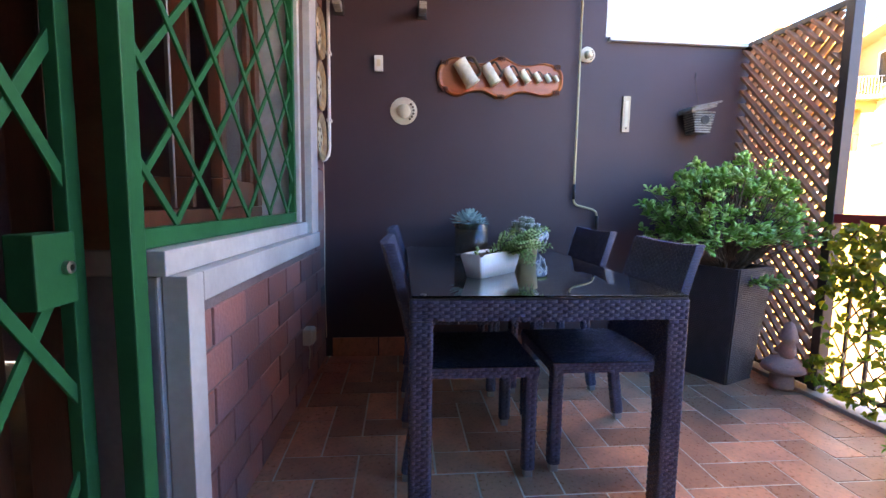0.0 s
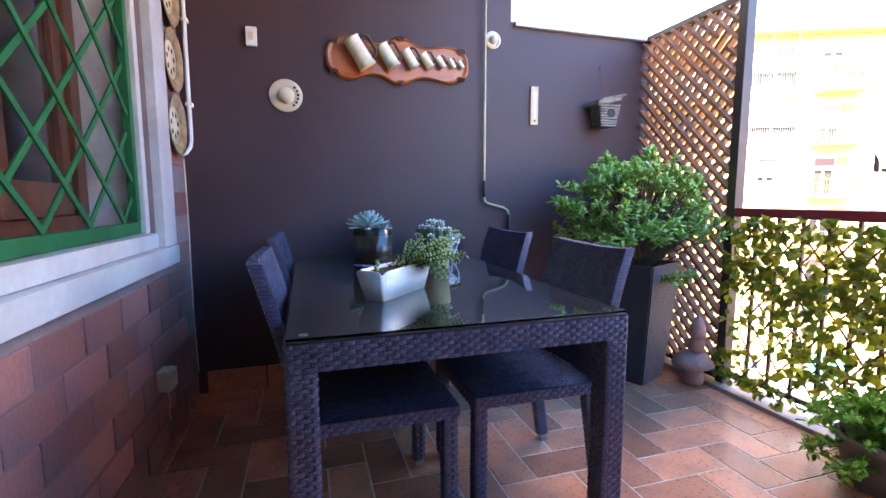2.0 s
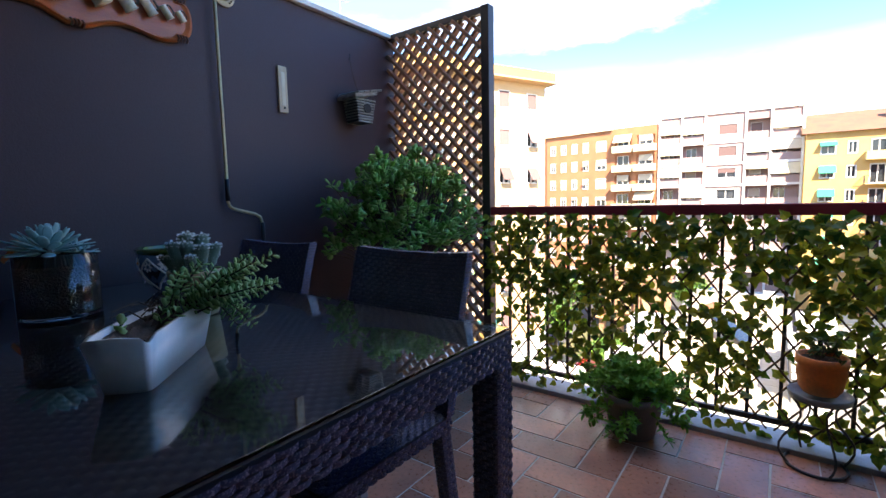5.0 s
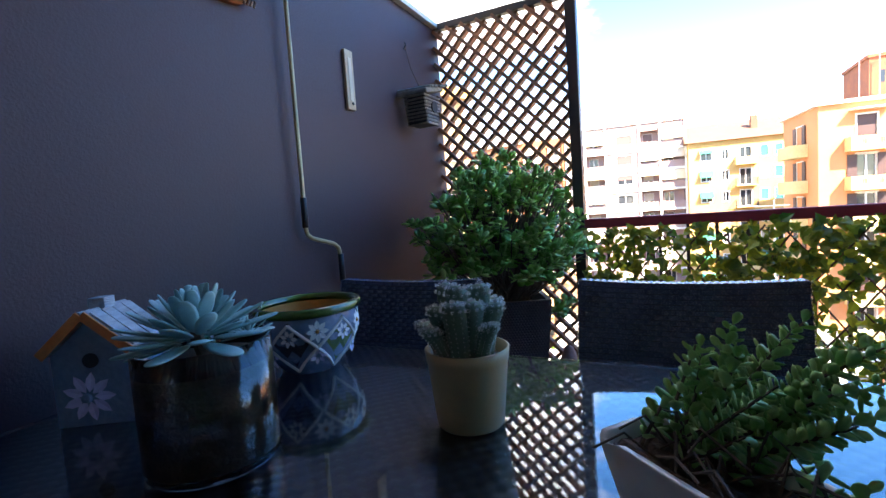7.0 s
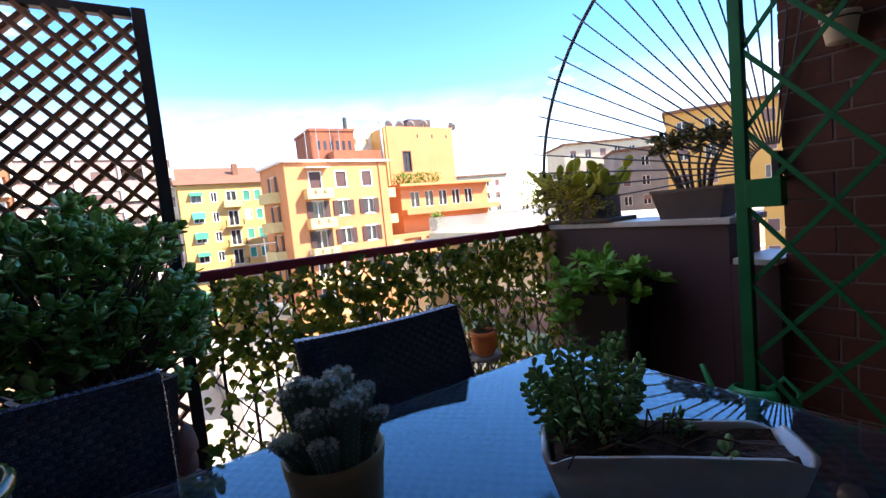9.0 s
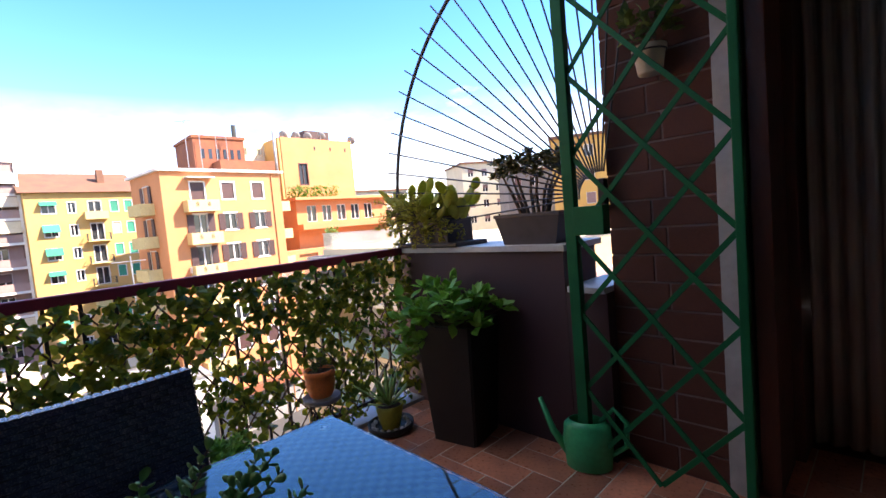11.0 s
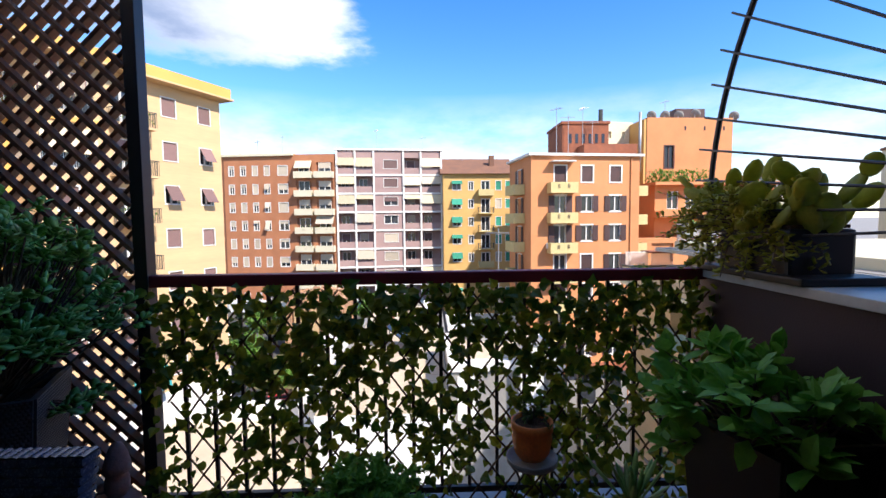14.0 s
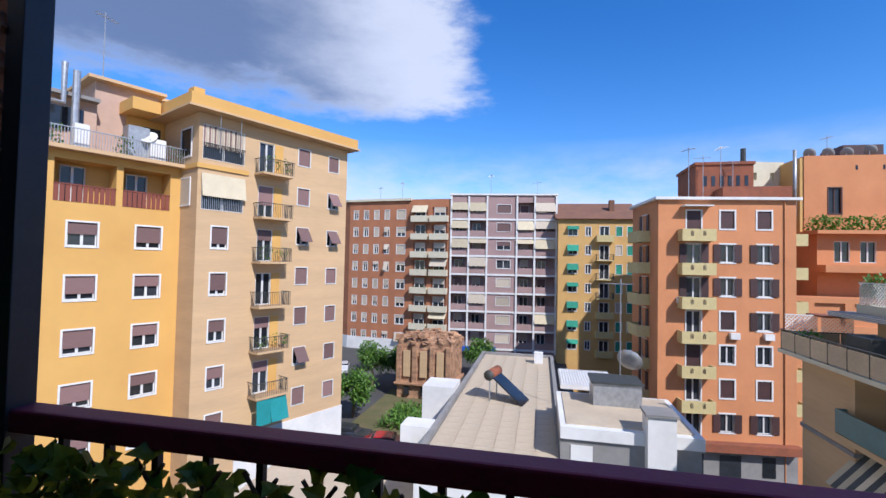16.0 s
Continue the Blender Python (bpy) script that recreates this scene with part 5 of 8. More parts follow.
M_WEATH = mat("weathered_twigs", (0.40, 0.38, 0.34), (0.20, 0.185, 0.165), 30, 0.85, 0.6, 120, stretch=(1, 1, 3), stain=0.4)
nest = thing("hanging_birdhouse", "weathered twig birdhouse hung on the purple wall", "birdhouse", pose(2.215, WY - 0.085, 1.565, 0, 0, -2))
rb = random.Random(3)
part("body", one_box(-0.052, 0.052, -0.05, 0.05, -0.075, 0.06, 0.006), M_DKFRAME, nest)
for k in range(9):
    z = -0.072 + k * 0.0152
    w = 0.047 + 0.0032 * k
    bm = bmesh.new()
    tube(bm, [(-w, -0.054, z), (w, -0.054 - rb.uniform(0, 0.003), z + rb.uniform(-0.002, 0.002)), (w, 0.05, z), (-w, 0.05, z), (-w, -0.054, z)], 0.0052, 6)
    part("twig", bm, M_WEATH, nest)
part("roof", one_box(-0.085, 0.085, -0.085, 0.075, 0.066, 0.088, 0.006, pose(0, 0, 0, 0, -12, 0)), M_WEATH, nest)
for k in range(16):
    x = -0.083 + k * 0.011
    part("thatch", one_tube([(x, -0.092 - rb.uniform(0, 0.012), 0.093 + x * 0.21), (x, 0.076, 0.097 + x * 0.21)], 0.0062, 6), M_WEATH, nest)
# no hole is cut: a black disc gives its dark inside
part("entrance_hole", one_lathe([(0.027, 0.004), (0.027, 0.0)], 20, pose(0.006, -0.0625, 0.002, 90, 0, 0)), M_BLACK, nest)
part("cord", one_tube([(0.0, 0.0, 0.09), (0.006, 0.05, 0.20), (0.008, 0.078, 0.315)], 0.0016, 5), M_TWIG, nest)
part("hook", one_tube([(0.008, 0.086, 0.30), (0.008, 0.07, 0.315), (0.008, 0.075, 0.33)], 0.003, 6), M_DKFRAME, nest)

for x in (-0.09, 0.415):
    br = thing("awning_bracket", "grey metal awning bracket on the wall", "bracket", pose(x, WY, 2.20))
    part("plate", one_box(-0.03, 0.03, -0.012, 0, -0.06, 0.40, 0.003), M_DKFRAME, br)
    part("arm", one_box(-0.022, 0.022, -0.13, -0.013, -0.045, 0.0, 0.004), M_WEATH, br)

# plates and conduit on the pier by the window
M_PLATE = mat("patterned_majolica", (0.50, 0.35, 0.17), (0.20, 0.10, 0.05), 34, 0.35, 0.15, 70, stain=0.3)
for k, z in enumerate((1.385, 1.675, 1.965)):
    pl = thing("wall_plate", "round majolica plate in ochre and brown hung on brick", "wall plate", LW @ pose(0.006, 2.835, z, 0, 90, 0), group="plates on the pier")
    part("rim", one_lathe([(0.085, 0.004), (0.135, 0.020), (0.138, 0.022), (0.134, 0.026), (0.086, 0.010)], 36), M_PLATE, pl, smooth=True)
    part("well", one_lathe([(0.087, 0.004), (0.085, 0.008), (0.0005, 0.008)], 36), M_CREAM, pl, smooth=True)
    for q in range(7):
        a = q * 0.9
        bm = bmesh.new()
        bmesh.ops.create_icosphere(bm, subdivisions=1, radius=0.016, matrix=Matrix.Translation((0.05 * math.cos(a), 0.05 * math.sin(a), 0.006)) @ Matrix.Diagonal((1, 1, 0.3, 1)))
        part("motif", bm, M_TWIG if q % 2 else M_OLIVE, pl)
conduit = thing("cable_conduit", "white plastic conduit hanging in the wall corner", "conduit")
part("tube", one_tube([(-0.150, 2.985, 2.79), (-0.150, 2.985, 1.34), (-0.155, 2.98, 1.30), (-0.172, 2.965, 1.27), (-0.187, 2.95, 1.262)], 0.0105, 12), M_WHITE, conduit, smooth=True)
for z in (1.5, 1.9, 2.3):
    part("clip", one_box(-0.165, -0.135, 2.975, 3.018, z, z + 0.018, 0.002), M_WHITE, conduit)
cable = thing("wall_cable", "thin pale cable running down the corner", "cable")
part("cord", one_tube([(-0.185, 2.97, 1.24), (-0.183, 2.975, 0.9), (-0.186, 2.97, 0.5), (-0.18, 2.975, 0.14)], 0.003, 6), M_CREAM, cable)
outlet = thing("power_outlet", "ivory outdoor socket box on the brick parapet", "socket", LW @ pose(0.002, 2.44, 0.315))
part("body", one_box(0, 0.045, -0.042, 0.042, -0.042, 0.042, 0.005), M_CREAM, outlet)
part("lid", one_box(0.046, 0.054, -0.038, 0.038, -0.036, 0.038, 0.003), M_CREAM, outlet)
part("cord", one_tube([(0.02, 0.0, -0.04), (0.025, 0.02, -0.09), (0.012, 0.05, -0.15), (0.01, 0.055, -0.2)], 0.004, 6), M_CREAM, outlet)

# ---- plants by the low wall ----
ro = random.Random(31)
stand = thing("plant_stand", "black wire plant stand with ring foot", "plant stand", pose(2.450, 0.795, 0) @ Matrix.Diagonal((1, 1, 1.2, 1)))
part("foot_ring", one_tube([(0.095 * math.cos(a), 0.095 * math.sin(a), 0.006) for a in (k * math.pi / 12 for k in range(25))], 0.005, 6), M_DKFRAME, stand)
part("top_ring", one_tube([(0.085 * math.cos(a), 0.085 * math.sin(a), 0.225) for a in (k * math.pi / 12 for k in range(25))], 0.005, 6), M_DKFRAME, stand)
for k in range(4):
    a = k * math.pi / 2 + 0.4
    part("scroll_leg", one_tube([((0.09 + 0.035 * math.sin(f * math.pi * 2)) * math.cos(a), (0.09 + 0.035 * math.sin(f * math.pi * 2)) * math.sin(a), 0.006 + 0.22 * f) for f in (q / 10 for q in range(11))], 0.0042, 6), M_DKFRAME, stand)
part("tray", one_lathe([(0.085, 0.222), (0.095, 0.226), (0.098, 0.243), (0.093, 0.243), (0.085, 0.232), (0.0005, 0.231)], 28), M_MARBLE_D, stand, smooth=True)
opot = thing("terracotta_pot", "orange terracotta pot with a small dark plant", "potted plant", pose(2.450, 0.795, 0.2925) @ Matrix.Scale(1.06, 4))
part("pot", one_lathe([(0.050, 0), (0.062, 0.02), (0.072, 0.07), (0.068, 0.098), (0.075, 0.102), (0.075, 0.132), (0.066, 0.132), (0.062, 0.11)], 32), M_TERRA, opot, smooth=True)
part("soil", one_lathe([(0.064, 0.105), (0.064, 0.117), (0.0005, 0.12)], 20), M_SOIL, opot)
shrub(opot, Vector((0, 0, 0.115)), [Vector((ro.uniform(-0.05, 0.05), ro.uniform(-0.05, 0.05), ro.uniform(0.14, 0.18))) for k in range(14)], ro, 0.002, 10, 0.02, 0.012, 0.003, M_JADE_D)

aloe = thing("potted_aloe", "spiky aloe in a green pot on a dark saucer", "potted plant", pose(2.345, 0.450, 0))
part("saucer", one_lathe([(0.10, 0), (0.125, 0.012), (0.130, 0.045), (0.122, 0.045), (0.112, 0.02), (0.0005, 0.018)], 30), M_BLACK, aloe, smooth=True)
for k in range(16):
    a = k * 0.393
    bm = bmesh.new()
    bmesh.ops.create_icosphere(bm, subdivisions=1, radius=0.014, matrix=Matrix.Translation((0.100 * math.cos(a), 0.100 * math.sin(a), 0.034)))
    part("pebble", bm, M_MARBLE, aloe)
part("pot", one_lathe([(0.05, 0.019), (0.062, 0.06), (0.074, 0.12), (0.078, 0.15), (0.072, 0.15), (0.066, 0.12)], 30), M_PRICKLY, aloe, "lime green pot", smooth=True)
part("soil", one_lathe([(0.067, 0.12), (0.067, 0.135), (0.0005, 0.138)], 20), M_SOIL, aloe)
vs, fs = [], []
for k in range(20):
    a, el = k * 2.4, radians(82 - 3.0 * k)
    d = Vector((math.cos(a) * math.cos(el), math.sin(a) * math.cos(el), math.sin(el)))
    fat_leaf_into(vs, fs, Vector((0, 0, 0.135)), d, Z, ro.uniform(0.16, 0.24), 0.024, 0.012)
part_data("leaves", vs, fs, M_SEDUM, aloe, smooth=True)

tall = thing("leafy_shrub", "broad-leaved green shrub in a tall black planter", "potted plant", pose(1.965, 0.235, 0))
square_pot(tall, "planter", 0.125, 0.165, 0.62, M_BLACK, 12.0, pose(0, 0, 0))
part("soil", one_box(-0.13, 0.13, -0.13, 0.13, 0.52, 0.565, 0, pose(0, 0, 0, 0, 0, 12)), M_SOIL, tall)
tips = []
for k in range(64):
    d = away(ro, 0.35)
    q = ro.uniform(0.45, 1.1)
    tips.append(Vector((0.03 + d.x * 0.30 * q, max(-0.2, 0.03 + d.y * 0.26 * q), 0.665 + d.z * 0.17 * q)))
for k in range(10):
    tips.append(Vector((ro.uniform(0.05, 0.27), ro.uniform(0.05, 0.22), ro.uniform(0.42, 0.58))))
shrub(tall, Vector((0, 0, 0.55)), tips, ro, 0.005, 8, 0.078, 0.046, 0.004, M_HERB, fat=False)

can = thing("watering_can", "green plastic watering can on the floor", "watering can", pose(1.30, 0.155, 0, 0, 0, 200) @ Matrix.Scale(1.15, 4))
part("body", one_lathe([(0.062, 0), (0.068, 0.006), (0.075, 0.10), (0.07, 0.17), (0.055, 0.19), (0.05, 0.19), (0.064, 0.165), (0.068, 0.02), (0.0005, 0.015)], 28, Matrix.Diagonal((1.25, 0.8, 1, 1))), M_POTGREEN, can, smooth=True)
part("spout", one_tube([(-0.07, 0, 0.05), (-0.13, 0, 0.13), (-0.175, 0, 0.26)], [0.020, 0.014, 0.010], 10), M_POTGREEN, can, smooth=True)
part("handle", one_tube([(0.05, 0, 0.185), (0.10, 0, 0.24), (0.145, 0, 0.19), (0.14, 0, 0.10), (0.085, 0, 0.06)], 0.010, 8), M_POTGREEN, can, smooth=True)

# pots on the low wall
cp = thing("prickly_pear", "prickly pear and trailing succulents in a dark trough", "potted plant", pose(2.320, -0.05, 0.988) @ Matrix.Scale(1.3, 4))
bm = one_box(-0.13, 0.13, -0.085, 0.085, 0.0, 0.13, 0.01)
part("trough", bm, M_BLACK, cp)
part("saucer", one_box(-0.20, 0.20, -0.10, 0.11, 0.0, 0.02, 0.005), M_BLACK, cp)
part("soil", one_box(-0.12, 0.12, -0.075, 0.075, 0.131, 0.14), M_SOIL, cp)


def pad_into(bm, c, way, r, side):
    m = Matrix.Translation(c + way * r) @ way.to_track_quat("Z", "Y").to_matrix().to_4x4() @ Matrix.Rotation(side, 4, "Z") @ Matrix.Diagonal((0.62, 0.20, 1.0, 1))
    bmesh.ops.create_icosphere(bm, subdivisions=2, radius=r, matrix=m)


for k in range(30):
    c = Vector((-0.12 + 0.0105 * k, ro.uniform(-0.06, 0.09), 0.115))
    way = Vector((ro.uniform(-0.9, 1.1) + 0.03 * (k - 12), ro.uniform(-0.3, 0.6), ro.uniform(0.55, 1.0))).normalized()
    for q in range(ro.choice((2, 2, 3))):
        r = ro.uniform(0.036, 0.056) * (1 - 0.08 * q)
        bm = bmesh.new()
        pad_into(bm, c, way, r, ro.uniform(0, 3))
        part("pad", bm, M_PRICKLY, cp, smooth=True)
        c = c + way * (1.75 * r)
        way = (way + Vector((ro.uniform(-0.8, 0.8), ro.uniform(-0.5, 0.5), 0.15))).normalized()
tips = [Vector((ro.uniform(-0.18, 0.36), ro.uniform(0.02, 0.20), ro.uniform(0.0, 0.27))) for k in range(110)]
shrub(cp, Vector((0.05, 0.02, 0.13)), tips, ro, 0.003, 16, 0.024, 0.012, 0.005, M_PRICKLY, whorl=False)

M_BONSAI = leaf_mat("olive_gold_leaves", (0.10, 0.12, 0.03), (0.24, 0.19, 0.05), 0.4, 0.3)
bon = thing("bonsai_jade", "bonsai-like jade with bare trunks in a grey trough", "potted plant", pose(1.630, -0.06, 0.988))
bm = bmesh.new()
rings = []
for hx, hy, z in ((0.155, 0.075, 0.0), (0.19, 0.095, 0.14), (0.195, 0.10, 0.142), (0.195, 0.10, 0.158), (0.182, 0.088, 0.158), (0.18, 0.086, 0.12)):
    rings.append([bm.verts.new((sx * hx, sy * hy, z)) for sx, sy in ((-1, -1), (1, -1), (1, 1), (-1, 1))])
for a, b in zip(rings, rings[1:]):
    for k in range(4):
        bm.faces.new((a[k], a[(k + 1) % 4], b[(k + 1) % 4], b[k]))
bm.faces.new(rings[0][::-1])
bm.faces.new(rings[-1])
part("trough", bm, M_PLANTER, bon)
tips = []
for k in range(90):
    a, r = ro.uniform(0, 6.28), math.sqrt(ro.random())
    tips.append(Vector((0.24 * r * math.cos(a), 0.02 + 0.15 * r * math.sin(a), 0.385 + 0.05 * (1 - r) + ro.uniform(-0.05, 0.045))))
for k in range(9):
    bm = bmesh.new()
    a = k * 0.72
    p0 = Vector((0.07 * math.cos(a), 0.03 * math.sin(a), 0.12))
    p2 = Vector((0.17 * math.cos(a), 0.02 + 0.09 * math.sin(a), 0.35))
    tube(bm, [p0, p0.lerp(p2, 0.5) + Vector((0.01, 0, 0.03)), p2], [0.011, 0.008, 0.004], 7)
    part("trunk", bm, M_BARK, bon)
vs, fs = [], []
for tip in tips:
    for q in range(11):
        s = ro.uniform(0.8, 1.2)
        fat_leaf_into(vs, fs, tip, away(ro, 0.2), Z + away(ro) * 0.5, 0.032 * s, 0.02 * s, 0.005)
part_data("foliage", vs, fs, M_BONSAI, bon, kind="stuff", smooth=True)

hang = thing("hanging_flowerpot", "white hanging pot with green leaves on the brick pier", "potted plant", pose(0.985, 0.055, 1.64))
part("pot", one_lathe([(0.042, 0), (0.045, 0.004), (0.058, 0.085), (0.064, 0.088), (0.064, 0.105), (0.056, 0.105), (0.05, 0.09)], 28), M_CREAM, hang, smooth=True)
part("soil", one_lathe([(0.052, 0.085), (0.052, 0.094), (0.0005, 0.096)], 20), M_SOIL, hang)
part("ring", one_tube([(0.062 * math.cos(a), 0.062 * math.sin(a), 0.083) for a in (k * math.pi / 10 for k in range(21))], 0.0035, 6), M_DKFRAME, hang)
part("arm", one_box(-0.004, 0.004, -0.070, -0.058, 0.07, 0.16), M_DKFRAME, hang)
shrub(hang, Vector((0, 0, 0.095)), [Vector((ro.uniform(-0.10, 0.10), ro.uniform(-0.04, 0.09), ro.uniform(0.13, 0.24))) for k in range(16)], ro, 0.002, 7, 0.05, 0.028, 0.004, M_JADE_D, fat=False)


# ---- the town beyond the railing ----
GROUND, LOW = -14.5, -18.9
BASE = LOW - 0.2
C_BEIGE = mat("beige_brick_facade", (0.56, 0.375, 0.20), (0.48, 0.325, 0.175), 0.35, 0.9, 0.3, 3.0, stretch=(0.4, 0.4, 3.0), stain=0.10)
C_YELLOW = mat("ochre_render", (0.62, 0.36, 0.10), (0.56, 0.31, 0.085), 0.25, 0.9, 0.2, 2.0, stain=0.07)
C_ORANGE = mat("salmon_render", (0.58, 0.245, 0.105), (0.50, 0.205, 0.085), 0.3, 0.9, 0.2, 2.0, stain=0.08)
C_PINKR = mat("dusty_pink_render", (0.36, 0.24, 0.22), (0.31, 0.21, 0.19), 0.4, 0.9, 0.2, 2.0, stain=0.08)
C_BRICKY = mat("orange_brick_facade", (0.41, 0.165, 0.078), (0.33, 0.13, 0.062), 0.4, 0.9, 0.2, 3.0, stain=0.12)
C_LEMON = mat("lemon_render", (0.60, 0.37, 0.13), (0.54, 0.32, 0.11), 0.3, 0.9, 0.2, 2.0, stain=0.08)
C_TOWER = mat("dark_red_brick", (0.27, 0.085, 0.04), (0.20, 0.07, 0.04), 0.8, 0.9, 0.4, 3.0, stain=0.25)
C_PALE = mat("pale_cream_render", (0.62, 0.57, 0.42), (0.55, 0.50, 0.37), 0.4, 0.9, 0.2, 2.0, stain=0.08)
C_WHITE = mat("white_render", (0.70, 0.69, 0.66), (0.60, 0.59, 0.56), 0.5, 0.85, 0.2, 3.0, stain=0.08)
C_ROOF = mat("clay_roof_tiles", (0.20, 0.095, 0.055), (0.15, 0.075, 0.05), 0.7, 0.9, 0.4, 4.0, stain=0.2)
C_DECK = mat("flat_roof_tiles", (0.50, 0.41, 0.29), (0.42, 0.34, 0.24), 0.5, 0.9, 0.3, 4.0, stain=0.15)
C_ROSE = mat("rosy_render", (0.50, 0.34, 0.25), (0.42, 0.28, 0.21), 0.4, 0.9, 0.2, 2.0, stain=0.12)
C_REDRAIL = mat("red_brown_railing", (0.22, 0.055, 0.030), (0.17, 0.045, 0.026), 1.0, 0.7, 0.2, 12)
C_STONE = mat("grey_stone_base", (0.26, 0.25, 0.235), (0.20, 0.19, 0.18), 0.6, 0.9, 0.3, 3.0, stain=0.15)
C_SHUT = mat("brown_shutters", (0.060, 0.024, 0.022), (0.045, 0.020, 0.018), 2.0, 0.6, 0.2, 20, vary=0.25)
C_BLIND = mat("rosy_roller_blinds", (0.20, 0.115, 0.105), (0.17, 0.10, 0.09), 2.0, 0.7, 0.2, 20, vary=0.35, stretch=(1, 1, 12))
C_PALEBL = mat("cream_roller_blinds", (0.50, 0.43, 0.33), (0.44, 0.37, 0.28), 2.0, 0.7, 0.2, 20, vary=0.2, stretch=(1, 1, 12))
C_AWN = mat("cream_awning_cloth", (0.58, 0.50, 0.34), (0.52, 0.44, 0.30), 1.0, 0.9, 0.2, 20, vary=0.25)
C_GAWN = mat("green_awning_cloth", (0.03, 0.26, 0.17), (0.025, 0.21, 0.14), 1.0, 0.9, 0.2, 20, vary=0.15)
C_TEAL = mat("teal_awning_cloth", (0.015, 0.24, 0.24), (0.012, 0.19, 0.19), 1.0, 0.9, 0.2, 10)
C_BALC = mat("cream_balcony_parapet", (0.56, 0.46, 0.22), (0.50, 0.41, 0.19), 1.0, 0.85, 0.2, 8)
# window glass; also coloured sheets that stand for shade in openings
C_PANE_AND_SHADE = mat("dark_window_glass_and_shade", (0.020, 0.024, 0.030), (0.035, 0.040, 0.048), 1.0, 0.08, 0.0, 5, vary=0.5)
C_IRON = mat("painted_iron", (0.05, 0.055, 0.05), None, 3, 0.6)
C_ASPH = mat("asphalt", (0.055, 0.054, 0.052), (0.075, 0.072, 0.068), 0.15, 0.9, 0.3, 3.0, stain=0.2)
C_GRASS = mat("dry_grass", (0.10, 0.10, 0.035), (0.15, 0.12, 0.055), 0.6, 1.0, 0.5, 6.0, stain=0.3)
C_RUIN = mat("ruined_roman_brick", (0.46, 0.26, 0.14), (0.22, 0.12, 0.075), 1.1, 0.95, 1.0, 7.0, stain=0.55, stretch=(1, 1, 2.2))
C_TREE = leaf_mat("tree_leaves", (0.06, 0.16, 0.02), (0.15, 0.28, 0.04), 0.5, 0.3)
C_METAL = mat("dull_metal", (0.42, 0.43, 0.44), None, 4, 0.45, 0.1, 20, metal=0.6)
C_BLUE = mat("blue_awning_cloth", (0.02, 0.08, 0.35), None, 2, 0.9)
C_CARR = mat("red_car_paint", (0.42, 0.012, 0.012), None, 2, 0.3, coat=0.6)
C_CARW = mat("white_car_paint", (0.62, 0.62, 0.62), None, 2, 0.3, coat=0.6)
C_CARD = mat("dark_car_paint", (0.03, 0.032, 0.04), None, 2, 0.3, coat=0.6)
rt_ = random.Random(77)
MESHES = {}


def cached(key, make, material):
    if key not in MESHES:
        MESHES[key] = mesh_of(key[0], make(), material)
    return MESHES[key]


def facade_mesh(L, z0, z1, holes, depth, reveal=0.28, deep_from=99.0):
    """A block whose front (local y = 0) is pierced by holes (u0, u1, za, zb), with reveals and a dark rear."""
    bm = bmesh.new()
    us = sorted({0.0, L, *[h[0] for h in holes], *[h[1] for h in holes]})
    zs = sorted({z0, z1, *[h[2] for h in holes], *[h[3] for h in holes]})
    vert = {}

    def v(u, y, z):
        k = (round(u, 4), round(y, 4), round(z, 4))
        if k not in vert:
            vert[k] = bm.verts.new((u, y, z))
        return vert[k]

    for a, b in zip(us, us[1:]):
        for c, d in zip(zs, zs[1:]):
            if any(h[0] - 1e-6 <= a and b <= h[1] + 1e-6 and h[2] - 1e-6 <= c and d <= h[3] + 1e-6 for h in holes):
                continue
            bm.faces.new((v(a, 0, c), v(b, 0, c), v(b, 0, d), v(a, 0, d)))
    for a, b, c, d in holes:
        deep = 1.35 if b - a > deep_from else reveal
        q = [v(a, 0, c), v(b, 0, c), v(b, 0, d), v(a, 0, d)] + [bm.verts.new(p) for p in ((a, deep, c), (b, deep, c), (b, deep, d), (a, deep, d))]
        for f in ((0, 4, 5, 1), (1, 5, 6, 2), (2, 6, 7, 3), (3, 7, 4, 0), (4, 7, 6, 5)):
            bm.faces.new([q[k] for k in f])
    q = [v(0, 0, z0), v(L, 0, z0), v(L, 0, z1), v(0, 0, z1)] + [bm.verts.new(p) for p in ((0, depth, z0), (L, depth, z0), (L, depth, z1), (0, depth, z1))]
    for f in ((1, 5, 6, 2), (3, 2, 6, 7), (0, 3, 7, 4), (5, 4, 7, 6)):
        bm.faces.new([q[k] for k in f])
    me = bpy.data.meshes.new("wall")
    bm.to_mesh(me)
    bm.free()
    return me


def ring_box(x0, x1, z0, z1, w, y0, y1):
    """A rectangular frame of one piece, w wide, between the depths y0 and y1."""
    bm = bmesh.new()
    c = [[bm.verts.new((x, y, z)) for x, z in ((x0 + d, z0 + d), (x1 - d, z0 + d), (x1 - d, z1 - d), (x0 + d, z1 - d))] for y in (y0, y1) for d in (0.0, w)]
    fo, fi, bo, bi = c
    for k in range(4):
        j = (k + 1) % 4
        for f in ((fo[k], fo[j], fi[j], fi[k]), (bo[k], bi[k], bi[j], bo[j]), (fo[k], bo[k], bo[j], fo[j]), (fi[k], fi[j], bi[j], bi[k])):
            bm.faces.new(f)
    return bm


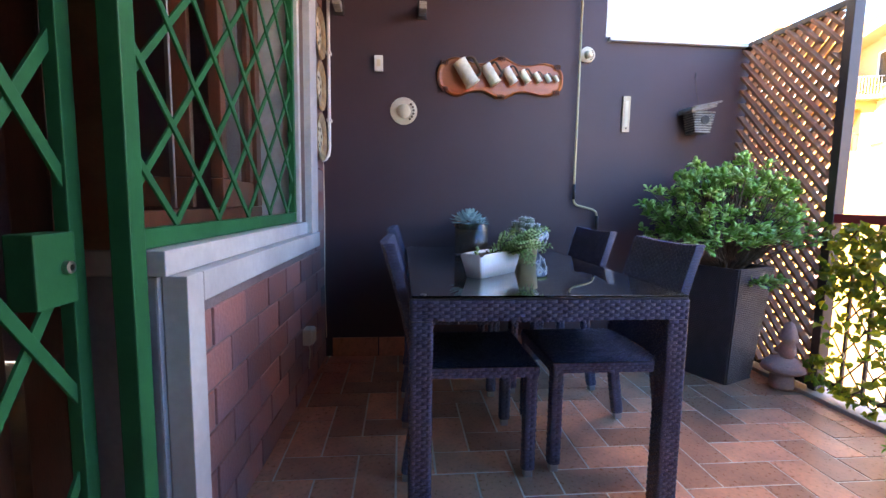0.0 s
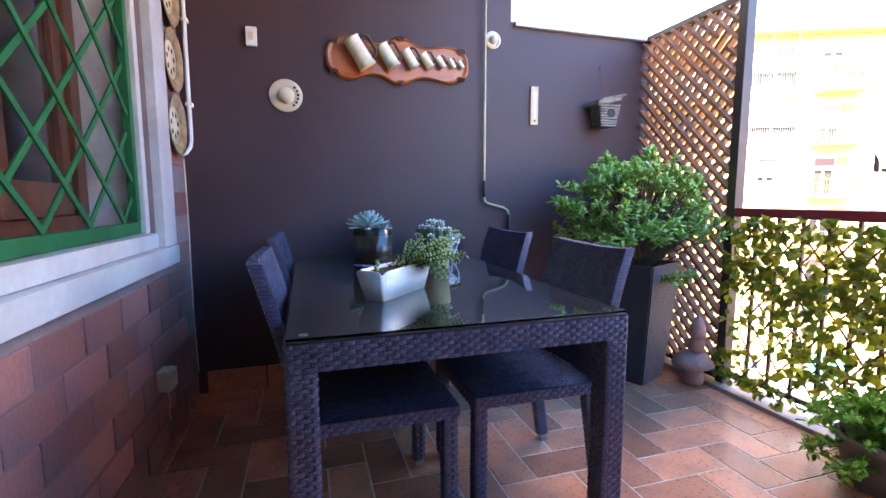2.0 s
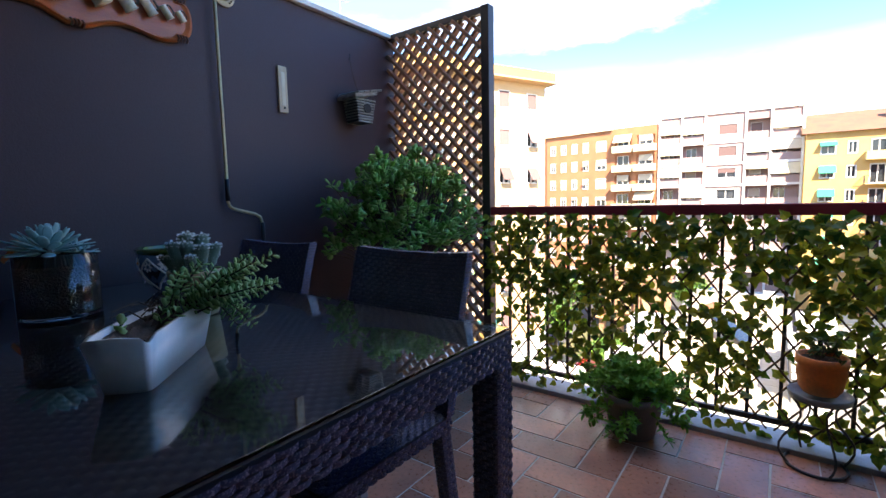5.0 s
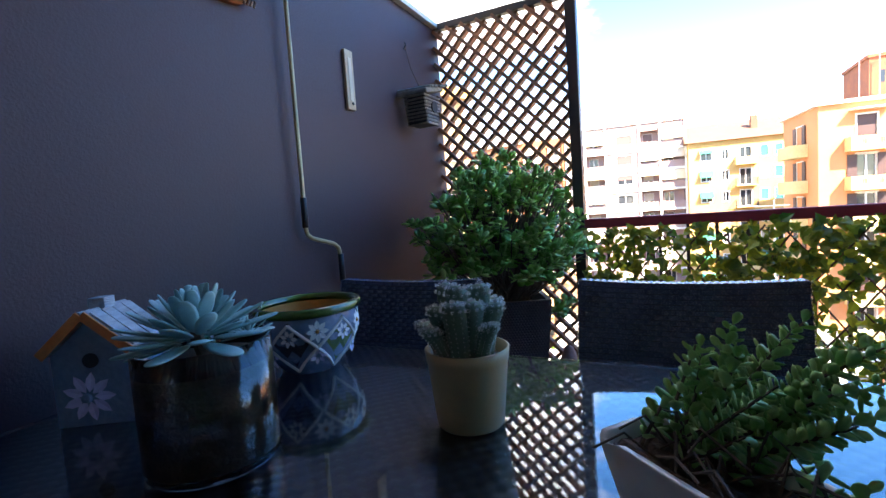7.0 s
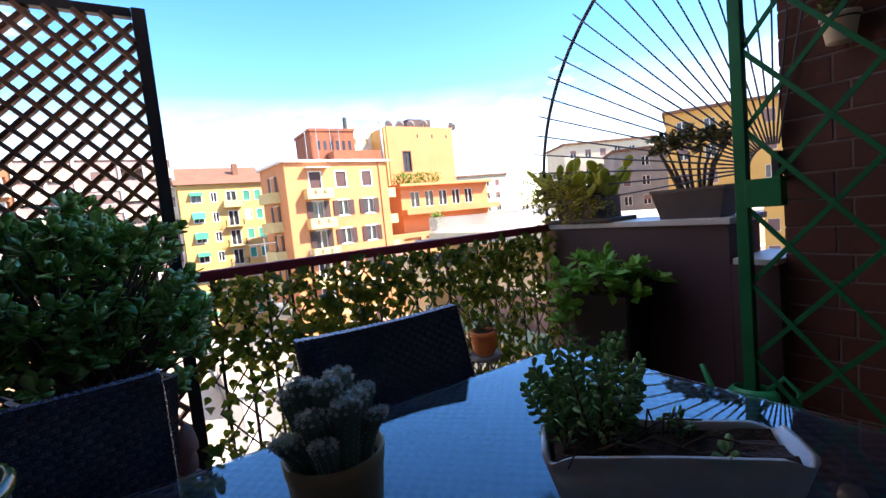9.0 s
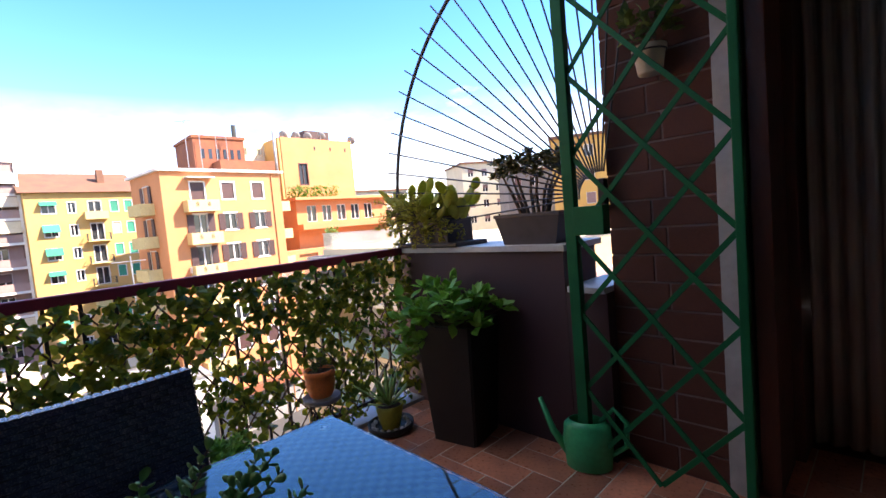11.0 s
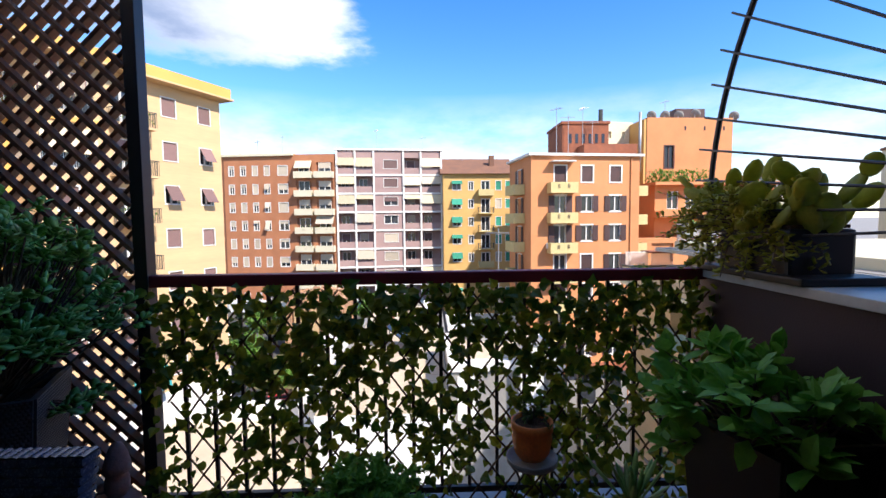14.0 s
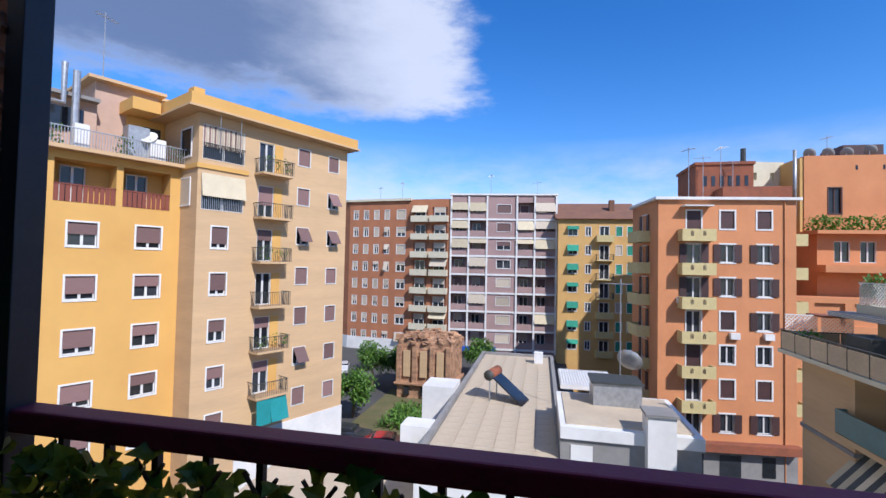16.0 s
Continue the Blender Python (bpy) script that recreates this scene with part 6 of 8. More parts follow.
def window(house, u0, u1, z0, z1, cover=0.0, blind=None, trim=C_WHITE, trim_w=0.09, open_shutters=None, tilt=0.0, y=0.0, m=None):
    """A window in its opening: surround, pane with glazing bars, roller blind or shutters."""
    w, h = round(u1 - u0, 3), round(z1 - z0, 3)
    m = m or Matrix.Identity(4)

    win_ = new("window", cached(("window", w, h, trim.name, trim_w), lambda: ring_box(-trim_w, w + trim_w, -trim_w, h + trim_w, max(trim_w, 0.04), -0.045 if trim_w else 0.02, 0.10), trim))
    win_.parent = house
    win_.matrix_basis = m @ Matrix.Translation((u0, y, z0))
    sash = cached(("sash", w, h, trim.name), lambda: ring_box(0.0, w / 2 - 0.005, 0.0, h, 0.06, 0.11, 0.17), trim)
    piece("sash", sash, win_, Matrix.Identity(4))
    piece("sash", sash, win_, Matrix.Translation((w / 2 + 0.005, 0, 0)))
    piece("pane", cached(("pane", w, h), lambda: one_box(0.02, w - 0.02, 0.19, 0.21, 0.02, h - 0.02), C_PANE_AND_SHADE), win_, Matrix.Identity(4))
    if cover > 0 and blind:
        c = round(h * cover, 2)
        if tilt:
            piece("blind", cached(("blind_out", w, c, blind.name), lambda: one_box(0.02, w - 0.02, -0.03, 0.0, -c, 0), blind), win_, Matrix.Translation((0, -0.02, h)) @ Matrix.Rotation(radians(-tilt), 4, "X"))
        else:
            piece("blind", cached(("blind", w, c, blind.name), lambda: one_box(0.015, w - 0.015, 0.05, 0.09, h - c, h - 0.01), blind), win_, Matrix.Identity(4))
    if open_shutters:
        for s in (0, 1):
            me = cached(("shutter", w, h, open_shutters.name), lambda: one_box(0, w / 2, -0.05, 0, 0, h), open_shutters)
            piece("shutter", me, win_, Matrix.Translation((-w / 2 - 0.02 if s == 0 else w + 0.02, -0.045, 0)))
    return win_


def balcony(house, u0, u1, z, out, material, kind="wall", height=0.95, m=None, clutter=0.0):
    """A projecting balcony: slab and parapet, or slab and iron bars."""
    w = round(u1 - u0, 3)
    m = m or Matrix.Identity(4)
    ob = new("balcony", cached(("balcony", w, out, material.name), lambda: one_box(0, w, -out, 0, -0.16, 0), material))
    ob.parent = house
    ob.matrix_basis = m @ Matrix.Translation((u0, 0, z))

    def guard():
        bm = bmesh.new()
        if kind == "wall":
            box(bm, 0, w, -out, -out + 0.1, 0, height)
            box(bm, 0, 0.1, -out + 0.1, 0, 0, height)
            box(bm, w - 0.1, w, -out + 0.1, 0, 0, height)
        else:
            n = max(3, int(w / 0.14))
            for k in range(n + 1):
                x = k * w / n
                box(bm, x - 0.012, x + 0.012, -out, -out + 0.024, 0, height)
            for k in range(6):
                for x in (0, w):
                    box(bm, x - 0.012, x + 0.012, -out + 0.15 + k * 0.15, -out + 0.174 + k * 0.15, 0, height)
            box(bm, -0.02, w + 0.02, -out - 0.02, -out + 0.04, height, height + 0.04)
            for x in (0, w):
                box(bm, x - 0.02, x + 0.02, -out, 0, height, height + 0.04)
        return bm

    gd = piece("parapet" if kind == "wall" else "railing", cached(("guard", w, out, kind, height, material.name), guard, material if kind == "wall" else C_IRON), ob, Matrix.Identity(4))
    if kind != "wall":
        tagged(gd, kind="stuff")
    if rt_.random() < clutter:
        vs, fs = [], []
        for k in range(70):
            leaf_into(vs, fs, Vector((rt_.uniform(0.1, w - 0.1), -out + rt_.uniform(0.0, 0.3), rt_.uniform(0.3, 1.15))), away(rt_), Z, 0.22, 0.12)
        part_data("foliage", vs, fs, C_TREE, ob, kind="stuff")
    return ob


def awning(house, u0, u1, z, drop, out, material, m=None):
    w = round(u1 - u0, 3)
    m = m or Matrix.Identity(4)
    bm = bmesh.new()
    ang = math.atan2(out, drop)
    ln = math.hypot(out, drop)
    box(bm, 0, w, -0.03, 0.0, -ln, 0)
    ob = new("awning", mesh_of("awning", bm, material))
    ob.parent = house
    ob.matrix_basis = m @ Matrix.Translation((u0, -0.05, z)) @ Matrix.Rotation(-ang, 4, "X")
    return ob


def house_block(name, label, x, y, turn, L, depth, z0, z1, material, holes, deep_from=99.0):
    h = thing(name, label, "apartment building", pose(x, y, 0, 0, 0, turn))
    me = facade_mesh(L, z0, z1, holes, depth, 0.28, deep_from)
    me.materials.append(material)
    w = new("wall", me)
    w.parent = h
    return h


def antenna(x, y, z, h, turn=0.0):
    a = thing("roof_antenna", "thin metal television antenna on a roof", "antenna", pose(x, y, z, 0, 0, turn), group="roof antennas")
    part("mast", one_tube([(0, 0, 0), (0, 0, h)], 0.035, 6), C_METAL, a)
    part("boom", one_tube([(-0.7, 0, h - 0.3), (0.9, 0, h - 0.3)], 0.025, 5), C_METAL, a)
    for k in range(6):
        part("element", one_tube([(-0.6 + k * 0.28, -0.4 + k * 0.03, h - 0.3), (-0.6 + k * 0.28, 0.4 - k * 0.03, h - 0.3)], 0.016, 5), C_METAL, a)


# ground, street and green
bm = bmesh.new()
box(bm, -60, 900, -3.0, 700, LOW - 0.5, GROUND)
box(bm, -60, 900, -700, -3.0, LOW - 0.5, LOW)
structure("ground", bm, C_ASPH, "grey asphalt streets between the buildings", "ground")
structure("ground_far", one_box(140, 4000, -3000, 3000, LOW - 0.4, GROUND + 0.2), C_STONE, "hazy far districts", "ground")
structure("lawn", one_box(40, 56, 8.5, 19, GROUND, GROUND + 0.12), C_GRASS, "dry grass round the ruin", "lawn")

# ochre and beige apartment house
FLOORS = [5.30 - 3.07 * k for k in range(6)]
holes = []
for k, z in enumerate(FLOORS[1:]):
    holes.append((1.0, 2.05, z - 0.25, z + 1.15))
rows7 = [8.62 - 3.06 * k for k in range(7)]
for z in rows7:
    holes += [(7.45, 8.5, z, z + 1.28), (10.35, 11.35, z, z + 1.22)]
balz = [7.42 - 3.13 * k for k in range(6)]
for z in balz:
    holes.append((4.2, 5.4, z + 0.02, z + 2.3))
holes += [(0.25, 3.1, 7.75, 10.0), (0.25, 3.1, 4.45, 6.75)]
beige = house_block("apartment_house_beige", "tall beige brick apartment house with ochre roof band", 26.75, 22.71, -24.84, 12.3, 11.0, BASE, 10.72, C_BEIGE, holes)
for z in FLOORS[1:]:
    window(beige, 1.0, 2.05, z - 0.25, z + 1.15, rt_.choice((0.55, 0.8, 1.0)), C_BLIND)
for k, z in enumerate(rows7):
    for u0, u1, h in ((7.45, 8.5, 1.28), (10.35, 11.35, 1.22)):
        out = k in (1, 2, 5) and not (k == 1 and u0 < 8) and not (k == 5 and u0 > 8)
        window(beige, u0, u1, z, z + h, 0.98, C_BLIND, trim_w=0.06, tilt=32.0 if out else 0.0)
for k, z in enumerate(balz):
    window(beige, 4.2, 5.4, z + 0.02, z + 2.3, rt_.choice((0.0, 0.35, 0.6)), C_BLIND, trim_w=0.0)
    part("panel", one_box(5.42, 6.1, -0.02, 0.02, z + 0.02, z + 2.3), C_YELLOW, beige, "ochre wall panel")
    balcony(beige, 3.85, 6.3, z, 1.15, C_BEIGE, "iron", 0.95, clutter=0.5)
window(beige, 0.25, 3.1, 7.75, 10.0, 0.6, C_PALEBL, trim_w=0.0)
window(beige, 0.25, 3.1, 4.45, 6.75, 0.0, None, trim_w=0.0)
awning(beige, 0.2, 3.15, 6.8, 1.5, 0.25, C_AWN)
awning(beige, 3.9, 5.0, balz[5] - 0.2, 1.7, 0.05, C_TEAL, Matrix.Translation((0, -1.1, 0)))
awning(beige, 4.95, 6.3, balz[5] - 0.2, 1.6, 0.45, C_TEAL, Matrix.Translation((0, -0.9, 0)))
part("roof_band", one_box(-0.9, 12.75, -0.8, 11.2, 10.86, 11.62), C_YELLOW, beige, "ochre roof parapet with eaves")
part("eave_moulding", one_box(-1.05, 12.9, -0.95, 11.3, 10.725, 10.855), C_BEIGE, beige, "dark eaves moulding")
part("base_band", one_box(3.0, 12.36, -0.06, 0.02, BASE, -10.8), C_WHITE, beige, "white ground-floor render")
part("chimney", one_box(-0.2, 0.5, 0.5, 1.3, 11.62, 12.4), C_YELLOW, beige)
part("loggia_roof", one_box(-2.7, -1.06, 3.2, 11.2, 10.78, 11.55), C_YELLOW, beige, "ochre roof band over the corner loggia")
part("loggia_wall", one_box(-2.3, -0.01, 5.2, 11.0, 7.43, 10.77), C_YELLOW, beige, "ochre loggia wall")
# no recess here: a dark sheet gives the loggia its shade
part("loggia_opening", one_box(-1.3, -0.3, 5.12, 5.195, 7.45, 10.2), C_PANE_AND_SHADE, beige, "dark sheet for the shade in the loggia opening")


def face_window(house, u0, u1, z0, z1, m, cover):
    """A window set on a side wall: proud surround and sill, pane, blind."""
    win_ = part("window", ring_box(u0, u1, z0, z1, 0.09, -0.06, -0.003), C_WHITE, house, at=m)
    part("pane", one_box(u0 + 0.09, u1 - 0.09, -0.022, -0.004, z0 + 0.09, z1 - 0.09), C_PANE_AND_SHADE, win_)
    if cover:
        part("blind", one_box(u0 + 0.10, u1 - 0.10, -0.045, -0.024, z1 - 0.09 - cover * (z1 - z0 - 0.18), z1 - 0.09), C_PALEBL, win_)


SIDE = Matrix.Rotation(radians(-90), 4, "Z")
face_window(beige, -2.5, -0.9, 7.9, 9.9, SIDE, 0.0)
face_window(beige, -2.5, -0.9, 4.7, 6.6, SIDE, 1.0)
part("string_course", one_box(-0.10, 3.4, -0.10, 3.2, 7.12, 7.42), C_YELLOW, beige, "ochre band between the upper floors")
for u in (1.0, 2.4):
    part("awning_arm", one_tube([(u, -0.75, 10.7), (u + 0.2, -0.35, 8.2)], 0.025, 6), C_METAL, beige, "thin awning rod")
bm = bmesh.new()
for k in range(22):
    box(bm, 0.3 + k * 0.127, 0.33 + k * 0.127, -0.10, -0.07, 7.78, 8.75)
box(bm, 0.28, 3.12, -0.11, -0.06, 8.75, 8.80)
tagged(part("window_railing", bm, C_IRON, beige), "dark iron window railing", kind="stuff")
bm = bmesh.new()
for k in range(22):
    box(bm, 0.3 + k * 0.127, 0.33 + k * 0.127, -0.10, -0.07, 4.48, 5.35)
box(bm, 0.28, 3.12, -0.11, -0.06, 5.35, 5.40)
tagged(part("window_railing", bm, C_METAL, beige), "pale metal window railing", kind="stuff")
for k in range(16):
    part("blind_strip", one_box(0.30 + k * 0.174, 0.385 + k * 0.174, -0.02, 0.02, 8.55, 9.95), C_PALEBL if k % 2 else C_BLIND, beige, "striped balcony blind")

holes = []
ycols = [(16.0 - 2.55, 16.0 - 1.15), (16.0 - 5.95, 16.0 - 4.55), (16.0 - 9.4, 16.0 - 8.0), (2.8, 4.2)]
yrows = [1.85 - 3.08 * k for k in range(5)]
for a, b in ycols:
    holes += [(a, b, z, z + 1.36) for z in yrows]
holes += [(12.65, 15.3, 4.35, 6.75), (9.35, 12.3, 4.35, 6.75), (5.9, 8.9, 4.35, 6.75), (2.2, 5.4, 4.35, 6.75)]
ochre = house_block("apartment_house_ochre", "ochre rendered apartment house with loggias and roof terrace", 13.25, 31.55, -25.0, 16.0, 10.0, BASE, 7.2, C_YELLOW, holes, 2.5)
for a, b in ycols:
    for k, z in enumerate(yrows):
        window(ochre, a, b, z, z + 1.36, rt_.choice((0.5, 0.75, 1.0)), C_BLIND, trim_w=0.10)
for a, b, z, z1 in holes[-4:]:
    window(ochre, a + 0.5, a + 1.7, z, z + 2.2, 0.0, None, trim_w=0.0, y=1.12)
    part("loggia_railing", one_box(a, b, -0.06, 0.03, z + 0.95, z + 1.02), C_REDRAIL, ochre, "red-brown loggia railing")
    n = int((b - a) / 0.26)
    slat = cached(("slat", round((b - a) / n, 3)), lambda: one_box(0.0, (b - a) / n - 0.05, -0.03, 0.0, 0.0, 0.945), C_REDRAIL)
    for k in range(n):
        piece("slat", slat, ochre, Matrix.Translation((a + k * (b - a) / n, 0, z)))
part("terrace_slab", one_box(-0.3, 16.1, -0.7, 10.0, 7.2, 7.42), C_BEIGE, ochre, "projecting terrace slab")
bm = bmesh.new()
for k in range(110):
    box(bm, k * 0.145, k * 0.145 + 0.03, -0.66, -0.63, 7.42, 8.4)
box(bm, 0, 16.0, -0.68, -0.61, 8.4, 8.45)
part("terrace_railing", bm, C_METAL, ochre, "pale metal terrace railing")
part("penthouse", one_box(11.9, 15.6, 3.2, 9.5, 7.42, 12.6), C_ROSE, ochre, "set-back rosy stair tower")
part("penthouse_roof", one_box(11.4, 15.9, 2.6, 10, 12.6, 12.8), C_BEIGE, ochre, "flat roof with dark eaves")
part("side_wing", one_box(2.0, 11.88, 2.6, 9.5, 7.42, 10.9), C_ROSE, ochre, "rosy rooftop wing")
part("wing_roof", one_box(1.6, 11.88, 2.0, 10.0, 10.9, 11.12), C_STONE, ochre, "flat roof edge")
# shade of the roof loggia, put on the wall as a dark sheet
part("wing_opening", one_box(6.5, 11.2, 2.52, 2.595, 8.9, 10.3), C_PANE_AND_SHADE, ochre, "dark sheet for the shade in the terrace opening")
part("rear_tower", one_box(16.2, 22.0, 6.0, 12.0, 10.0, 13.2), C_ROSE, ochre, "rosy rear roof storey")
part("rear_tower_roof", one_box(15.8, 22.4, 5.5, 12.4, 13.2, 13.4), C_BEIGE, ochre)
for u, w in ((15.0, 0.9), (10.9, 0.7)):
    part("terrace_unit", one_box(u - w, u, 0.1, 0.6, 7.43, 8.9), C_WHITE, ochre, "white air-conditioning unit")
vs, fs = [], []
for k in range(320):
    leaf_into(vs, fs, Vector((rt_.choice((9.2, 12.6, 15.6)) + rt_.uniform(-0.5, 0.5), rt_.uniform(-0.4, 0.2), rt_.uniform(7.5, 8.6))), away(rt_), Z, 0.2, 0.1)
part_data("foliage", vs, fs, C_TREE, ochre, kind="stuff")
part("flue", one_tube([(8.0, 1.2, 7.5), (8.0, 1.2, 10.2), (9.9, 1.3, 10.2), (9.9, 1.3, 12.6)], 0.16, 10), C_METAL, ochre, "silver flue pipe")
part("flue", one_tube([(10.5, 1.4, 7.5), (10.5, 1.4, 12.3)], 0.20, 10), C_METAL, ochre, "silver flue pipe")
part("tank", one_box(13.0, 14.2, 0.6, 1.6, 7.5, 9.6), C_METAL, ochre, "grey service cabinet")
dish = thing("satellite_dish", "white satellite dish on the roof terrace", "satellite dish", pose(26.3, 26.0, 8.9, 0, 55, 200))
part("reflector", one_lathe([(0.02, 0.0), (0.3, 0.05), (0.5, 0.14), (0.5, 0.17), (0.28, 0.08), (0.0005, 0.03)], 24), C_WHITE, dish, smooth=True)

# salmon apartment house
def salmon_rows():
    return [4.98 - 3.06 * k for k in range(7)]


holes = []
for z in salmon_rows():
    holes += [(2.5, 3.75, z - 0.35, z + 1.62), (5.45, 6.65, z, z + 1.6), (8.6, 9.8, z, z + 1.6)]
salmon = house_block("apartment_house_salmon", "salmon rendered apartment house with cream balconies and brown shutters", 47.08, -9.37, -83.6, 11.9, 7.5, BASE, 7.6, C_ORANGE, holes)
for k, z in enumerate(salmon_rows()):
    opened = C_SHUT if k in (1, 2, 6) else None
    shut = 1.0 if k in (0, 5) else 0.0
    window(salmon, 2.5, 3.75, z - 0.35, z + 1.62, 1.0 if k in (0, 4) else 0.0, C_SHUT, trim_w=0.12, open_shutters=C_SHUT if k in (1, 2) else None)
    window(salmon, 5.45, 6.65, z, z + 1.6, 1.0 if k in (0, 3, 5) else 0.0, C_SHUT, trim_w=0.14, open_shutters=opened)
    window(salmon, 8.6, 9.8, z, z + 1.6, shut, C_SHUT, trim_w=0.14, open_shutters=C_SHUT if k in (1, 2, 3, 6) else None)
    if k < 6:
        balcony(salmon, 1.7, 4.6, z - 1.05, 1.1, C_BALC, "wall", 0.92)
        bm = bmesh.new()
        for q in (2.55, 3.6):
            for w in (-0.1, 0.0, 0.1):
                box(bm, q + w - 0.02, q + w + 0.02, -1.125, -1.10, z - 0.75, z - (0.35 if w else 0.28))
        tagged(part("balcony_relief", bm, C_SHUT, salmon), "dark slit ornament", kind="stuff")
        balcony(salmon, 11.92, 13.1, z - 1.3, 1.3, C_BALC, "wall", 0.92, Matrix.Translation((0, 1.6, 0)))
        balcony(salmon, -5.2, -2.0, z - 1.05, 1.2, C_BALC, "wall", 0.92, Matrix.Rotation(radians(-90), 4, "Z"))
        window(salmon, -4.3, -3.0, z - 0.35, z + 1.5, 0.0, C_SHUT, trim_w=0.1, open_shutters=C_SHUT, y=-0.02, m=Matrix.Rotation(radians(-90), 4, "Z"))
part("cornice", one_box(-0.35, 12.25, -0.35, 7.7, 7.6, 7.85), C_WHITE, salmon, "white roof cornice")
part("string_course", one_box(-0.05, 11.95, -0.9, 0.0, -14.9, -14.2), C_TOWER, salmon, "tiled canopy strip over the shops")
part("ground_floor", one_box(-0.05, 11.95, -0.06, 0.0, BASE, -14.9), C_STONE, salmon, "grey stone ground floor")
for u0, u1, za in ((2.2, 4.0, -18.4), (5.4, 7.2, -18.6), (9.0, 10.1, -17.2)):
    part("shop_door", one_box(u0, u1, -0.10, -0.065, za, -15.4), C_PANE_AND_SHADE, salmon, "dark shop opening")
for k in range(3):
    ac = part("air_conditioner", one_box(6.2 + 2.9 * (k % 2) - (4.6 if k == 2 else 0), 7.0 + 2.9 * (k % 2) - (4.6 if k == 2 else 0), -0.35, -0.02, -5.0 + (3.1 if k == 2 else 0), -4.45 + (3.1 if k == 2 else 0)), C_WHITE, salmon, "white air-conditioning unit")
part("drainpipe", one_tube([(10.9, -0.08, BASE), (10.9, -0.08, 7.6)], 0.06, 8), C_ORANGE, salmon)
part("canopy", one_box(2.0, 4.5, -0.9, 0.0, 6.95, 7.05), C_WHITE, salmon, "thin door canopy")

# brick water tower, white block and the tall salmon house behind
tower = thing("brick_tower", "dark red brick rooftop tower with narrow slots", "tower", pose(58.6, -18.5, 0))
part("body", one_box(-3.0, 3.6, -2.2, 3.4, BASE, 12.5), C_TOWER, tower)
part("parapet", one_box(-3.15, 3.75, -2.35, 3.55, 12.5, 12.8), C_TOWER, tower)
for k in range(6):
    part("slot", one_box(-3.03, -2.9, -1.7 + 0.8 * k, -1.35 + 0.8 * k, 10.2, 11.3), C_PANE_AND_SHADE, tower)
part("annexe", one_box(-5.5, -3.02, -4.6, 1.6, 7.8, 9.7), C_TOWER, tower)
part("flue", one_tube([(-2.0, -1.6, 12.5), (-2.0, -1.6, 14.4)], 0.28, 8), C_IRON, tower)
pale = house_block("pale_block", "pale cream plain house block", 62.3, -22.6, -78.0, 4.6, 6, BASE, 14.2, C_PALE, [(0.8, 1.3, 12, 12.9), (2.9, 3.4, 12, 12.9)])
tall_s = house_block("apartment_house_tall", "tall salmon house with a blank wall and one window", 59.1, -27.1, -88.0, 11.5, 12, BASE, 14.0, C_ORANGE, [(2.4, 3.6, 7.6, 10.4)])
window(tall_s, 2.4, 3.6, 7.6, 10.4, 0.0, None, trim=C_SHUT, trim_w=0.12)
part("side_wall", one_box(-0.35, -0.02, 0.1, 9, BASE, 13.8), C_LEMON, tall_s, "lemon side wall")
part("roof_room", one_box(5, 9, 2, 6, 14.0, 15.6), C_SHUT, tall_s)
for k in range(3):
    part("vent_slot", one_box(5.0 + 2.6 * k, 5.2 + 2.6 * k, -0.03, 0.02, 12.4, 12.9), C_PANE_AND_SHADE, tall_s)
holes = [(1.5 + 2.3 * k, 2.9 + 2.3 * k, 2.2, 4.3) for k in range(5)]
step1 = house_block("terraced_wing", "salmon terraced wing with wide windows and planted roof terrace", 54.6, -26.0, -88.0, 15.0, 5, BASE, 5.0, C_ORANGE, holes)
for a, b, c, d in holes:
    window(step1, a, b, c, d, 0.0, None, trim_w=0.0)
part("slab", one_box(-0.6, 15.2, -1.2, 5, 5.0, 5.35), C_ORANGE, step1, "projecting terrace slab")
part("slab", one_box(-0.6, 15.2, -2.4, 0, 1.2, 1.9), C_ORANGE, step1, "projecting balcony parapet")
vs, fs = [], []
for k in range(700):
    leaf_into(vs, fs, Vector((rt_.uniform(-0.3, 7), rt_.uniform(0.2, 1.6), rt_.uniform(5.3, 6.9))), away(rt_), Z, 0.4, 0.22)
part_data("foliage", vs, fs, C_TREE, step1, kind="stuff")
step2 = house_block("terraced_wing", "salmon lower wing with dark glazing", 51.0, -22.0, -86.0, 17.0, 4, BASE, -1.2, C_ORANGE, [(2.0 + 3.4 * k, 4.6 + 3.4 * k, -3.8, -1.7) for k in range(4)])

